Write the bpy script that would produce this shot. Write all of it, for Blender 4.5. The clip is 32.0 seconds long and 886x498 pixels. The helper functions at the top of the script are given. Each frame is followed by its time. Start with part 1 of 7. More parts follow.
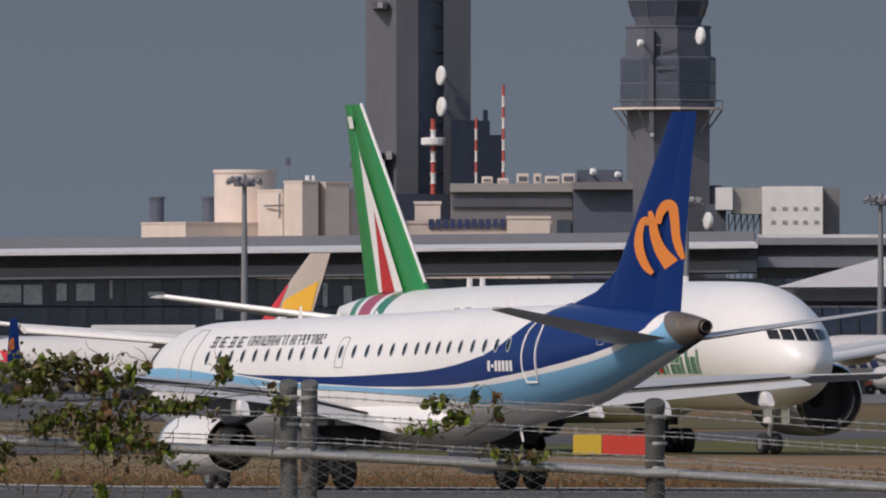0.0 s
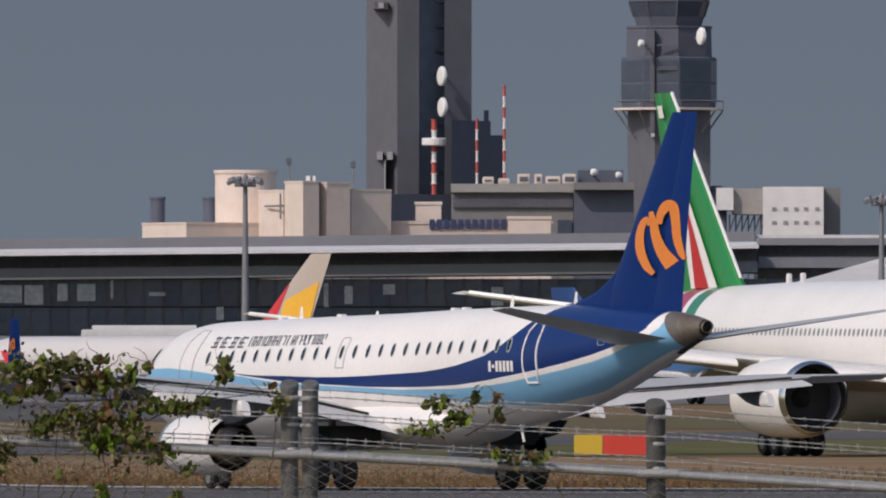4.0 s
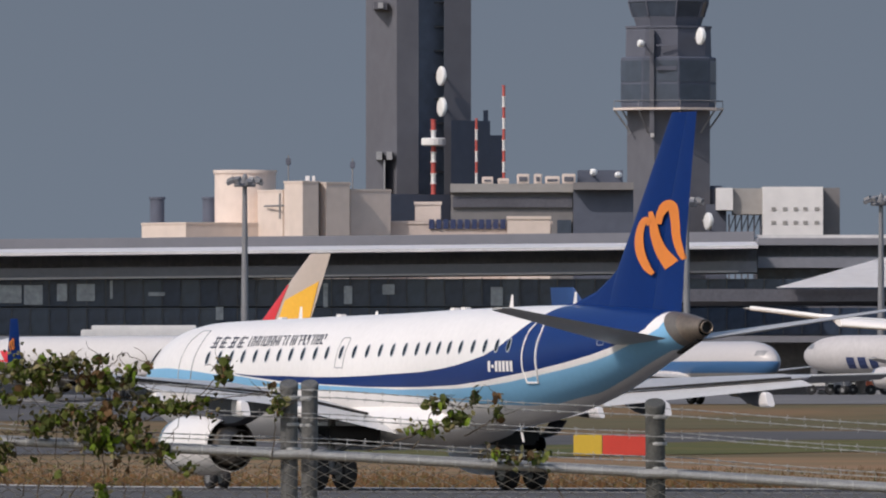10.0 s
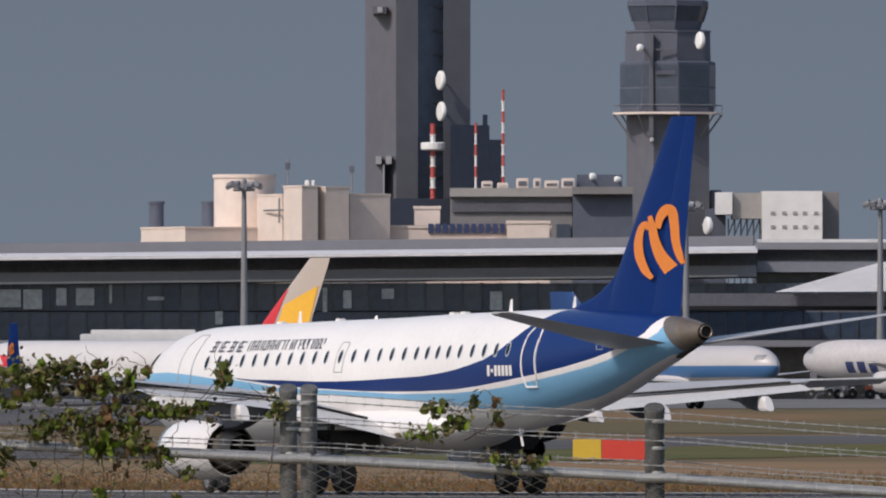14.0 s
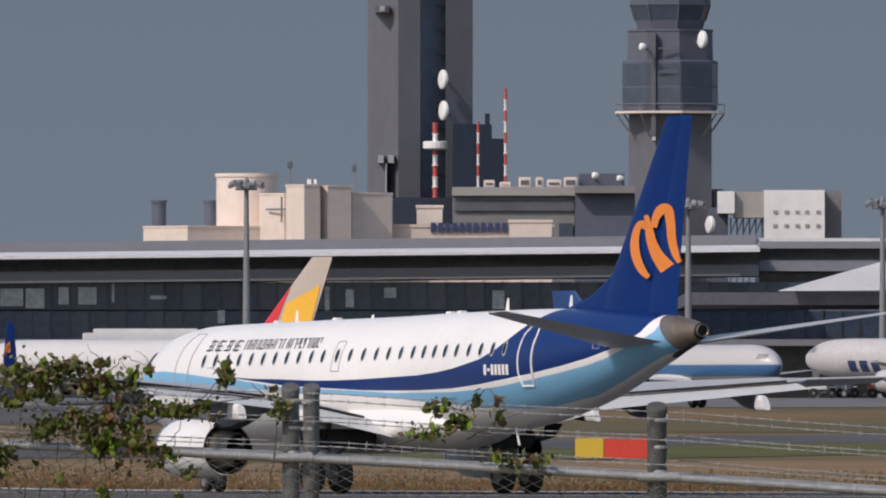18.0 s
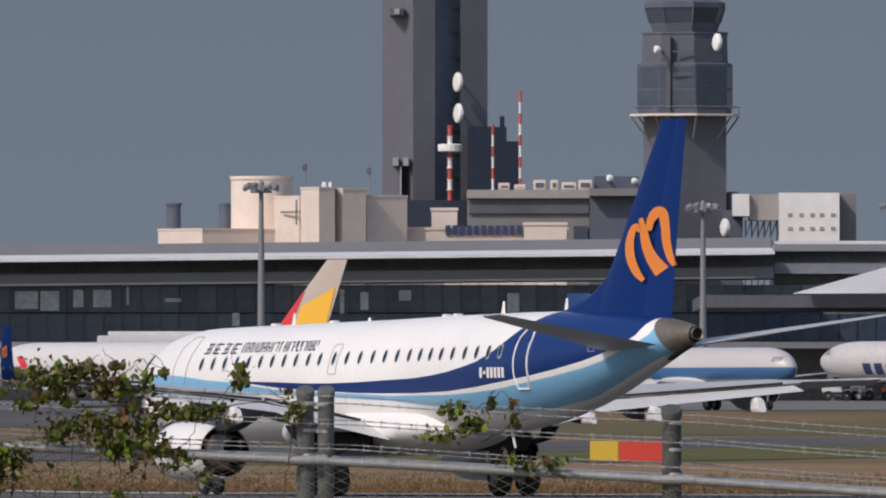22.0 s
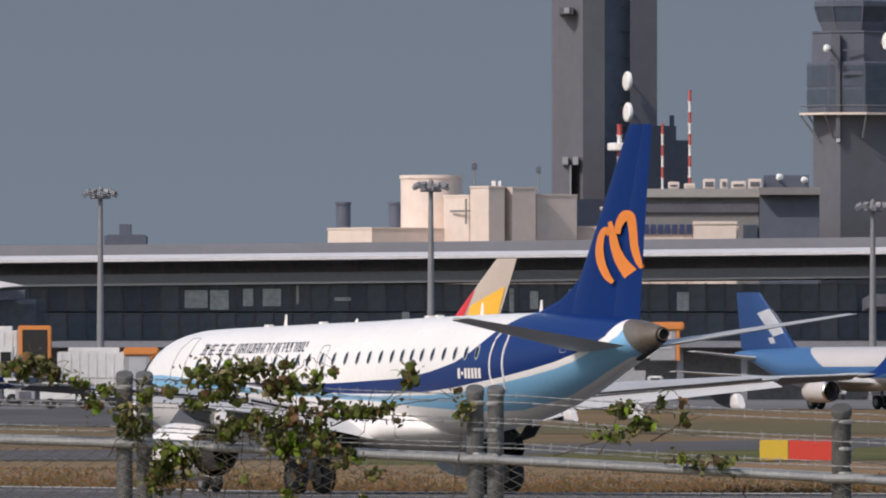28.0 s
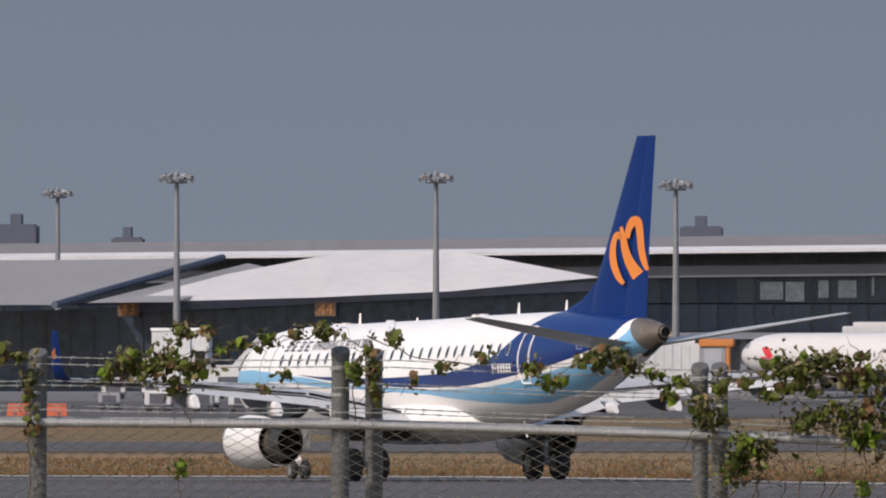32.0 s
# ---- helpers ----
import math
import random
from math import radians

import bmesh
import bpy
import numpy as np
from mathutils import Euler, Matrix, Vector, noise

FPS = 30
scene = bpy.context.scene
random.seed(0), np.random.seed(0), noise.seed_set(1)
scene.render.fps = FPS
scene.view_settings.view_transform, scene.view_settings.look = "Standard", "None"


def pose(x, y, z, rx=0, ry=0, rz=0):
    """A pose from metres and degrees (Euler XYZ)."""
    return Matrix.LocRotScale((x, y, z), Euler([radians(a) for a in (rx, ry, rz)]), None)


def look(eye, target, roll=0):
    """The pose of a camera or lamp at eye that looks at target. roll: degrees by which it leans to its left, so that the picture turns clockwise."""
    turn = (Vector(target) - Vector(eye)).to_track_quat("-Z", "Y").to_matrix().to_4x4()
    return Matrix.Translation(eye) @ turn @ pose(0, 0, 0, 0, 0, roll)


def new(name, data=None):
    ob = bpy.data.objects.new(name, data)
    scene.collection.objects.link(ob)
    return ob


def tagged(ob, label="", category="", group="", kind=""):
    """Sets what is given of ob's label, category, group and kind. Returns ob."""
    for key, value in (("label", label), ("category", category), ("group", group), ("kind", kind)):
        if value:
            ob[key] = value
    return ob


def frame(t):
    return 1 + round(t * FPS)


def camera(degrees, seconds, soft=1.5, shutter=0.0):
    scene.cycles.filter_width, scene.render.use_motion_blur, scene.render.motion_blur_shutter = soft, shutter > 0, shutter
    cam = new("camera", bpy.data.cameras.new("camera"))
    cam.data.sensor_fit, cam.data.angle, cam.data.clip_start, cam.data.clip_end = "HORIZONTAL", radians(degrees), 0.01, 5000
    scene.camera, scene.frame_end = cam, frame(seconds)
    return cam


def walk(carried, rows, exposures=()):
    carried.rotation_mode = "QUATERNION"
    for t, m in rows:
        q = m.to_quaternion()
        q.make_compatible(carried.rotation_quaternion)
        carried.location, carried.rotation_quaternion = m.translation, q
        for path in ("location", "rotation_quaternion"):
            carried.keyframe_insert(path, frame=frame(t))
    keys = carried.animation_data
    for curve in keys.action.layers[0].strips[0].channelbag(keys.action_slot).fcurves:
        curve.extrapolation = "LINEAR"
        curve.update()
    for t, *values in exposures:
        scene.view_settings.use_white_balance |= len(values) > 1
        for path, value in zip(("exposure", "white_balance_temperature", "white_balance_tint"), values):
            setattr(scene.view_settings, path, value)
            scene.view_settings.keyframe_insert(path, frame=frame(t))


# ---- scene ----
# ---------------------------------------------------------------- camera
cam = camera(2.6419, 32.0, 2.0)
EYE = 1.8955
PITCH0 = 0.5184
# seconds, turn to the left and tilt up, both in thousandths of a degree
PAN = [(0.0, 1, 1), (0.5, 0, -1), (1.0, 2, -1), (1.5, 11, -3), (2.0, 11, -3), (2.5, 14, -1), (3.0, 15, 2), (3.5, 5, 2), (5.5, 2, 4), (6.0, 0, 7), (6.5, -3, 7), (7.0, -6, 7), (7.5, -6, 4), (8.0, -6, 4), (8.5, -8, 2), (9.0, -3, 4), (9.5, 0, 2), (10.0, 2, 2), (10.5, 2, 5), (11.0, 2, 10), (11.5, -8, 12), (12.0, -8, 12), (12.5, -3, 12), (13.0, 7, 12), (13.5, 0, 12), (14.0, 0, 15), (14.5, 0, 12), (16.5, 0, 15), (17.0, 7, 12), (17.5, 10, 15), (18.0, 7, 12), (18.5, 7, 17), (19.0, 7, 17), (19.5, 10, 17), (20.0, 10, 17), (20.5, 15, 15), (21.0, 23, 12), (21.5, 38, 17), (22.0, 51, 20), (22.5, 69, 28), (23.0, 90, 38), (23.5, 124, 33), (24.0, 157, 30), (24.5, 204, 33), (25.0, 247, 28), (25.5, 281, 25), (27.5, 499, 17), (28.0, 557, 17), (28.5, 671, 20), (29.0, 783, 17), (29.5, 947, 15), (30.0, 1182, 12), (30.5, 1449, 3), (31.0, 1660, 6), (31.5, 1980, 7), (32.0, 2273, -8)]
walk(cam, [(t, pose(0, 0, EYE, 90 + PITCH0 + b / 1000, 0, a / 1000)) for t, a, b in PAN],
     exposures=[(0.0, -0.25, 6620, 11), (3.5, -0.20, 6600, 11), (6.0, -0.08, 6520, 10), (9.0, -0.03, 6500, 10), (20.0, -0.03, 6480, 10), (24.0, -0.05, 6480, 10), (25.5, -0.03, 6500, 10),
                (28.0, 0.10, 6600, 10), (32.0, 0.20, 6720, 11)])

# ---------------------------------------------------------------- light
SUN_EL, SUN_AZ = radians(42), radians(227)   # azimuth from +y, clockwise
world = bpy.data.worlds.new("sky_world")
scene.world = world
world.use_nodes = True
wn = world.node_tree
sky = wn.nodes.new("ShaderNodeTexSky")
sky.sky_type = 'NISHITA'
sky.sun_disc = False
sky.sun_elevation, sky.sun_rotation = SUN_EL, SUN_AZ
sky.air_density, sky.dust_density, sky.ozone_density = 1.0, 2.0, 1.5
wn.nodes["Background"].inputs["Strength"].default_value = 0.130
wn.links.new(sky.outputs[0], wn.nodes["Background"].inputs[0])
sun = new("sun", bpy.data.lights.new("sun", 'SUN'))
sun.data.energy, sun.data.angle, sun.data.color = 2.42, radians(0.6), (1.0, 0.895, 0.83)
sun_dir = Vector((math.sin(SUN_AZ) * math.cos(SUN_EL), math.cos(SUN_AZ) * math.cos(SUN_EL), math.sin(SUN_EL)))
sun.matrix_world = look(sun_dir * 900, (0, 0, 0))

# ---------------------------------------------------------------- materials
def nodes_of(name):
    m = bpy.data.materials.new(name)
    m.use_nodes = True
    return m, m.node_tree.nodes, m.node_tree.links, m.node_tree.nodes["Principled BSDF"]


def weather(nt, ln, bs, base, vary, scale, bump=0.0, fine=8.0):
    """Breaks a colour socket up at two scales, and adds fine relief."""
    tc = nt.new("ShaderNodeTexCoord")
    big, small = nt.new("ShaderNodeTexNoise"), nt.new("ShaderNodeTexNoise")
    big.inputs["Scale"].default_value, small.inputs["Scale"].default_value = scale, scale * fine
    big.inputs["Detail"].default_value = small.inputs["Detail"].default_value = 4
    ln.new(tc.outputs["Object"], big.inputs["Vector"])
    ln.new(tc.outputs["Object"], small.inputs["Vector"])
    add = nt.new("ShaderNodeMath")
    add.operation = 'ADD'
    ln.new(big.outputs[0], add.inputs[0])
    ln.new(small.outputs[0], add.inputs[1])
    mr = nt.new("ShaderNodeMapRange")
    mr.inputs["From Min"].default_value, mr.inputs["From Max"].default_value = 0.6, 1.4
    mr.inputs["To Min"].default_value, mr.inputs["To Max"].default_value = 1 - vary, 1 + vary * 0.6
    ln.new(add.outputs[0], mr.inputs["Value"])
    mul = nt.new("ShaderNodeVectorMath")
    mul.operation = 'MULTIPLY'
    if isinstance(base, tuple):
        mul.inputs[0].default_value = base
    else:
        ln.new(base, mul.inputs[0])
    ln.new(mr.outputs[0], mul.inputs[1])
    ln.new(mul.outputs[0], bs.inputs["Base Color"])
    if bump:
        bp = nt.new("ShaderNodeBump")
        bp.inputs["Strength"].default_value = bump
        bp.inputs["Distance"].default_value = 0.05
        ln.new(small.outputs[0], bp.inputs["Height"])
        ln.new(bp.outputs[0], bs.inputs["Normal"])


def mat(name, col, rough=0.6, metal=0.0, vary=0.12, scale=0.6, bump=0.0, fine=8.0, coat=0.0, spec=0.5):
    m, nt, ln, bs = nodes_of(name)
    bs.inputs["Roughness"].default_value, bs.inputs["Metallic"].default_value = rough, metal
    bs.inputs["Coat Weight"].default_value = coat
    bs.inputs["Specular IOR Level"].default_value = spec
    weather(nt, ln, bs, tuple(col), vary, scale, bump, fine)
    return m


def plain_glow(name, col, strength):
    m = bpy.data.materials.new(name)
    m.use_nodes = True
    nt, ln = m.node_tree.nodes, m.node_tree.links
    nt.remove(nt["Principled BSDF"])
    em = nt.new("ShaderNodeEmission")
    em.inputs[0].default_value, em.inputs[1].default_value = (*col, 1), strength
    ln.new(em.outputs[0], nt["Material Output"].inputs[0])
    return m


def coord(nt, ln):
    tc = nt.new("ShaderNodeTexCoord")
    sep = nt.new("ShaderNodeSeparateXYZ")
    ln.new(tc.outputs["Object"], sep.inputs[0])
    return sep


def calc(nt, ln, op, a, b):
    n = nt.new("ShaderNodeMath")
    n.operation = op
    for k, v in enumerate((a, b)):
        if isinstance(v, (int, float)):
            n.inputs[k].default_value = v
        else:
            ln.new(v, n.inputs[k])
    return n.outputs[0]


def blend(nt, ln, fac, a, b):
    n = nt.new("ShaderNodeMix")
    n.data_type = 'RGBA'
    ln.new(fac, n.inputs[0])
    for k, v in ((6, a), (7, b)):
        if isinstance(v, tuple):
            n.inputs[k].default_value = (*v, 1)
        else:
            ln.new(v, n.inputs[k])
    return n.outputs[2]


def edge_line(nt, ln, along, points, span=40.0, high=10.0):
    """The height of a painted border as a function of the way along the hull."""
    r = nt.new("ShaderNodeValToRGB")
    r.color_ramp.interpolation = 'LINEAR'
    ln.new(calc(nt, ln, 'DIVIDE', along, span), r.inputs[0])
    el = r.color_ramp.elements
    while len(el) < len(points):
        el.new(0.5)
    for e, (x, z) in zip(el, points):
        e.position = x / span
    for e, (x, z) in zip(el, points):
        e.color = (z / high, z / high, z / high, 1)
    return calc(nt, ln, 'MULTIPLY', r.outputs[0], high)


WHITE, DEEP, LIGHT = (0.80, 0.772, 0.748), (0.004, 0.026, 0.138), (0.20, 0.43, 0.64)


def regional_paint():
    """White hull, a deep blue swoosh that rises to the fin, a white line and a light blue band below it."""
    m, nt, ln, bs = nodes_of("white_and_blue_hull_paint")
    bs.inputs["Roughness"].default_value, bs.inputs["Specular IOR Level"].default_value = 0.32, 0.3
    sep = coord(nt, ln)
    x = calc(nt, ln, 'MULTIPLY', sep.outputs[1], -1.0)
    z = sep.outputs[2]
    top = edge_line(nt, ln, x, [(8.8, 3.29), (10.4, 3.22), (12.3, 3.20), (14.5, 3.16), (16.0, 3.16), (17.8, 3.19), (19.2, 3.23), (21.4, 3.29), (22.6, 3.37), (23.6, 3.47),
                                (24.5, 3.60), (25.3, 3.73), (26.2, 4.0), (26.85, 4.32), (27.4, 4.66), (27.9, 4.95), (28.4, 5.4), (31.0, 6.5)])
    low = edge_line(nt, ln, x, [(8.8, 3.29), (9.6, 3.22), (11.5, 3.10), (12.6, 3.03), (14.5, 2.97), (15.9, 2.93), (17.7, 2.88), (19.1, 2.87), (21.3, 2.87), (23.5, 2.92), (25.2, 3.03),
                                (26.7, 3.17), (28.3, 3.33), (29.8, 3.52), (31.2, 3.74), (32.2, 3.95), (33.35, 4.28), (33.75, 4.44), (34.0, 4.72), (34.3, 5.2), (34.8, 6.5)])
    band = edge_line(nt, ln, x, [(0.0, 3.3), (3.2, 3.42), (4.5, 3.44), (6.1, 3.37), (7.7, 3.26), (9.6, 3.19), (11.5, 3.04), (12.1, 2.99), (13.0, 2.97), (14.4, 2.94), (15.9, 2.90),
                                 (17.7, 2.86), (19.8, 2.80), (23.4, 2.82), (25.2, 2.89), (26.6, 2.99), (28.2, 3.16), (29.7, 3.34), (31.1, 3.54), (32.0, 3.72), (33.9, 4.26), (34.4, 4.46), (34.6, 4.75), (35.0, 6.0)])
    foot = edge_line(nt, ln, x, [(0.0, 2.75), (3.0, 2.9), (4.5, 2.92), (5.4, 2.97), (6.4, 3.06), (7.7, 3.06), (8.85, 2.99), (10.3, 2.92), (12.0, 2.88), (14.4, 2.81), (15.9, 2.77), (17.7, 2.71),
                                 (19.8, 2.66), (21.8, 2.53), (24.8, 2.40), (27.0, 2.35), (28.3, 2.39), (30.35, 2.69), (31.0, 2.84), (32.0, 3.12), (33.0, 3.42), (33.7, 3.61), (34.6, 3.86)])
    is_dark = calc(nt, ln, 'MULTIPLY', calc(nt, ln, 'LESS_THAN', z, top), calc(nt, ln, 'GREATER_THAN', z, low))
    is_light = calc(nt, ln, 'MULTIPLY', calc(nt, ln, 'LESS_THAN', z, band), calc(nt, ln, 'GREATER_THAN', z, foot))
    col = blend(nt, ln, is_light, WHITE, LIGHT)
    col = blend(nt, ln, is_dark, col, DEEP)
    weather(nt, ln, bs, col, 0.07, 0.5, 0.0, 12.0)
    return m


def banded_paint(name, ground, bands, slant, rough=0.35):
    """Stripes across the hull: (position along the hull, colour) from front to back; slant leans them."""
    m, nt, ln, bs = nodes_of(name)
    bs.inputs["Roughness"].default_value, bs.inputs["Coat Weight"].default_value = rough, 0.2
    sep = coord(nt, ln)
    along = calc(nt, ln, 'MULTIPLY', sep.outputs[1], -1.0)
    along = calc(nt, ln, 'ADD', along, calc(nt, ln, 'MULTIPLY', sep.outputs[2], slant))
    col = ground
    for at, c in bands:
        col = blend(nt, ln, calc(nt, ln, 'GREATER_THAN', along, at), col, c)
    weather(nt, ln, bs, col, 0.06, 0.4, 0.0, 10.0)
    return m


def two_tone_paint(name, upper, lower, z_line, belly, z_belly, climb):
    """White over a blue side over a grey belly; from climb metres aft the blue rises to the fin."""
    m, nt, ln, bs = nodes_of(name)
    bs.inputs["Roughness"].default_value, bs.inputs["Coat Weight"].default_value = 0.35, 0.2
    sep = coord(nt, ln)
    aft = calc(nt, ln, 'MAXIMUM', calc(nt, ln, 'SUBTRACT', calc(nt, ln, 'MULTIPLY', sep.outputs[1], -1.0), climb), 0.0)
    edge = calc(nt, ln, 'ADD', calc(nt, ln, 'MULTIPLY', aft, 0.45), z_line)
    col = blend(nt, ln, calc(nt, ln, 'LESS_THAN', sep.outputs[2], edge), upper, lower)
    col = blend(nt, ln, calc(nt, ln, 'LESS_THAN', sep.outputs[2], z_belly), col, belly)
    weather(nt, ln, bs, col, 0.06, 0.4, 0.0, 10.0)
    return m


def speckled(name, c1, c2, c3, scale, rough=0.95, bump=0.5):
    """Ground cover: three colours mixed by noise at two sizes."""
    m, nt, ln, bs = nodes_of(name)
    bs.inputs["Roughness"].default_value = rough
    bs.inputs["Specular IOR Level"].default_value = 0.15
    tc = nt.new("ShaderNodeTexCoord")
    fac = []
    for s, lo, hi in ((scale, 0.40, 0.62), (scale * 9, 0.38, 0.66)):
        n = nt.new("ShaderNodeTexNoise")
        n.inputs["Scale"].default_value, n.inputs["Detail"].default_value = s, 5
        ln.new(tc.outputs["Object"], n.inputs["Vector"])
        mr = nt.new("ShaderNodeMapRange")
        mr.inputs["From Min"].default_value, mr.inputs["From Max"].default_value = lo, hi
        ln.new(n.outputs[0], mr.inputs["Value"])
        fac.append(mr.outputs[0])
    col = blend(nt, ln, fac[0], c1, c2)
    col = blend(nt, ln, calc(nt, ln, 'MULTIPLY', fac[1], 0.6), col, c3)
    ln.new(col, bs.inputs["Base Color"])
    if bump:
        bp = nt.new("ShaderNodeBump")
        bp.inputs["Strength"].default_value, bp.inputs["Distance"].default_value = bump, 0.1
        ln.new(fac[1], bp.inputs["Height"])
        ln.new(bp.outputs[0], bs.inputs["Normal"])
    return m


def leaf_paint(name, c1, c2):
    m, nt, ln, bs = nodes_of(name)
    bs.inputs["Roughness"].default_value, bs.inputs["Specular IOR Level"].default_value = 0.7, 0.2
    oi = nt.new("ShaderNodeObjectInfo")
    tc = nt.new("ShaderNodeTexCoord")
    n = nt.new("ShaderNodeTexNoise")
    n.inputs["Scale"].default_value = 30
    ln.new(tc.outputs["Object"], n.inputs["Vector"])
    f = calc(nt, ln, 'ADD', calc(nt, ln, 'MULTIPLY', oi.outputs["Random"], 0.8), calc(nt, ln, 'MULTIPLY', n.outputs[0], 0.3))
    ln.new(blend(nt, ln, f, c1, c2), bs.inputs["Base Color"])
    tr = nt.new("ShaderNodeBsdfTranslucent")
    ln.new(blend(nt, ln, f, c1, c2), tr.inputs[0])
    mx = nt.new("ShaderNodeMixShader")
    mx.inputs[0].default_value = 0.3
    ln.new(bs.outputs[0], mx.inputs[1])
    ln.new(tr.outputs[0], mx.inputs[2])
    ln.new(mx.outputs[0], nt["Material Output"].inputs[0])
    return m


M = {}
M["hull"] = regional_paint()
# dark grey that also paints shade on flap fairings, aileron and pylon
M["fairing"] = mat("dark_grey_paint_and_shade", (0.085, 0.09, 0.11), 0.5, 0, 0.15, 1.0)
M["white"] = mat("white_gloss_paint", WHITE, 0.35, 0, 0.06, 0.4, coat=0.2)
M["deep"] = mat("deep_blue_gloss_paint", DEEP, 0.5, 0, 0.08, 0.5, spec=0.12)
M["orange"] = mat("orange_emblem_paint", (0.72, 0.22, 0.035), 0.4, 0, 0.06, 0.8)
M["wing"] = mat("pale_grey_wing_paint", (0.44, 0.435, 0.43), 0.4, 0, 0.15, 0.7)
M["bright_metal"] = mat("polished_leading_edge_metal", (0.72, 0.72, 0.72), 0.3, 0.6, 0.1, 2)
M["core_metal"] = mat("warm_grey_core_metal", (0.17, 0.15, 0.13), 0.45, 0.3, 0.2, 2)
M["flap"] = mat("off_white_flap_paint", (0.60, 0.595, 0.58), 0.45, 0, 0.12, 0.9)
M["steel"] = mat("heat_stained_steel", (0.27, 0.215, 0.165), 0.45, 0.7, 0.3, 1.6, fine=5)
M["lip"] = mat("polished_lip_metal", (0.72, 0.72, 0.72), 0.18, 1.0, 0.05, 1.0)
M["black"] = mat("black_rubber", (0.018, 0.018, 0.02), 0.75, 0, 0.2, 3)
# nozzle soot; it also paints the shade of hollows and slots
M["cavity"] = mat("nozzle_soot_and_cavity_shade", (0.03, 0.028, 0.026), 0.7, 0.3, 0.2, 2)
M["strut"] = mat("light_grey_gear_paint", (0.22, 0.22, 0.22), 0.4, 0.1, 0.2, 3)
M["glass"] = mat("dark_cabin_glass", (0.015, 0.017, 0.02), 0.12, 0, 0.1, 2)
M["faint_glass"] = mat("pale_grey_cabin_glass", (0.26, 0.26, 0.27), 0.3, 0, 0.3, 1)
M["frame_grey"] = mat("grey_window_surround", (0.45, 0.46, 0.48), 0.4, 0, 0.1, 2)
M["ink"] = mat("dark_grey_lettering", (0.075, 0.08, 0.10), 0.5, 0, 0.1, 2)
M["outline"] = mat("grey_door_seam", (0.36, 0.37, 0.39), 0.5, 0, 0.1, 2)
M["green"] = mat("green_fin_paint", (0.012, 0.21, 0.045), 0.35, 0, 0.08, 0.3, coat=0.2)
M["red"] = mat("crimson_fin_paint", (0.50, 0.018, 0.022), 0.38, 0, 0.08, 0.3)
M["wide_hull"] = banded_paint("white_hull_with_tricolour_tail", WHITE,
    [(55.9, (0.02, 0.19, 0.09)), (57.7, WHITE), (58.5, (0.36, 0.03, 0.06)), (61.0, WHITE), (61.8, (0.02, 0.19, 0.09)), (63.2, WHITE)], 0.35)
M["green_ink"] = mat("faded_green_lettering", (0.07, 0.20, 0.10), 0.5, 0, 0.15, 1)
M["beige"] = mat("beige_fin_paint", (0.50, 0.42, 0.36), 0.4, 0, 0.06, 0.4)
M["yellow"] = mat("golden_yellow_fin_paint", (0.86, 0.46, 0.05), 0.4, 0, 0.06, 0.4)
M["scarlet"] = mat("scarlet_fin_paint", (0.62, 0.035, 0.045), 0.4, 0, 0.06, 0.4)
DULL_WHITE = (0.50, 0.475, 0.47)      # dull off-white of the jets at the gates
M["dull_white"] = mat("dull_off_white_paint", DULL_WHITE, 0.5, 0, 0.14, 0.3)
M["tail_hull"] = banded_paint("white_hull_with_scarlet_and_violet_tail", (0.60, 0.575, 0.56),
    [(24.9, (0.62, 0.035, 0.045)), (28.5, (0.085, 0.06, 0.22))], -2.0)
M["two_tone"] = two_tone_paint("white_over_blue_hull", DULL_WHITE, (0.045, 0.13, 0.29), 3.45, (0.30, 0.31, 0.33), 2.5, 18.0)
M["faded_white"] = mat("chalky_white_fin_paint", (0.42, 0.44, 0.48), 0.5, 0, 0.25, 0.8)
M["mid_blue"] = mat("mid_blue_fin_paint", (0.012, 0.050, 0.175), 0.35, 0, 0.1, 0.4)

M["asphalt"] = speckled("worn_asphalt", (0.085, 0.082, 0.083), (0.115, 0.110, 0.107), (0.065, 0.063, 0.066), 0.05, 0.9, 0.3)
M["apron"] = speckled("grey_concrete_apron", (0.145, 0.14, 0.14), (0.19, 0.182, 0.178), (0.115, 0.112, 0.112), 0.05, 0.85, 0.1)
M["dry"] = speckled("dry_brown_grass", (0.200, 0.120, 0.060), (0.105, 0.090, 0.046), (0.155, 0.118, 0.066), 0.045, bump=0.2)
M["verge"] = speckled("dry_orange_brown_grass", (0.260, 0.150, 0.080), (0.150, 0.120, 0.060), (0.21, 0.150, 0.085), 0.035, bump=0.2)
M["far_grass"] = speckled("faded_olive_brown_grass", (0.120, 0.100, 0.050), (0.090, 0.088, 0.040), (0.140, 0.105, 0.058), 0.04, bump=0.2)
M["olive"] = speckled("olive_grass", (0.085, 0.095, 0.03), (0.15, 0.115, 0.045), (0.06, 0.07, 0.022), 0.05)
M["line"] = mat("worn_pale_concrete", (0.40, 0.385, 0.36), 0.85, 0, 0.5, 0.15)
M["roof_white"] = mat("white_sheet_roof", (0.92, 0.895, 0.88), 0.5, 0, 0.08, 0.08)
# white dulled in the base colour to stand for distance haze
M["roof_edge"] = mat("haze_dulled_white_edge", (0.68, 0.66, 0.655), 0.55, 0, 0.14, 0.2)
M["roof_grey"] = mat("grey_sheet_roof", (0.225, 0.223, 0.245), 0.5, 0, 0.10, 0.08)
M["pier_grey"] = mat("light_grey_sheet_roof", (0.52, 0.50, 0.50), 0.55, 0, 0.08, 0.1)
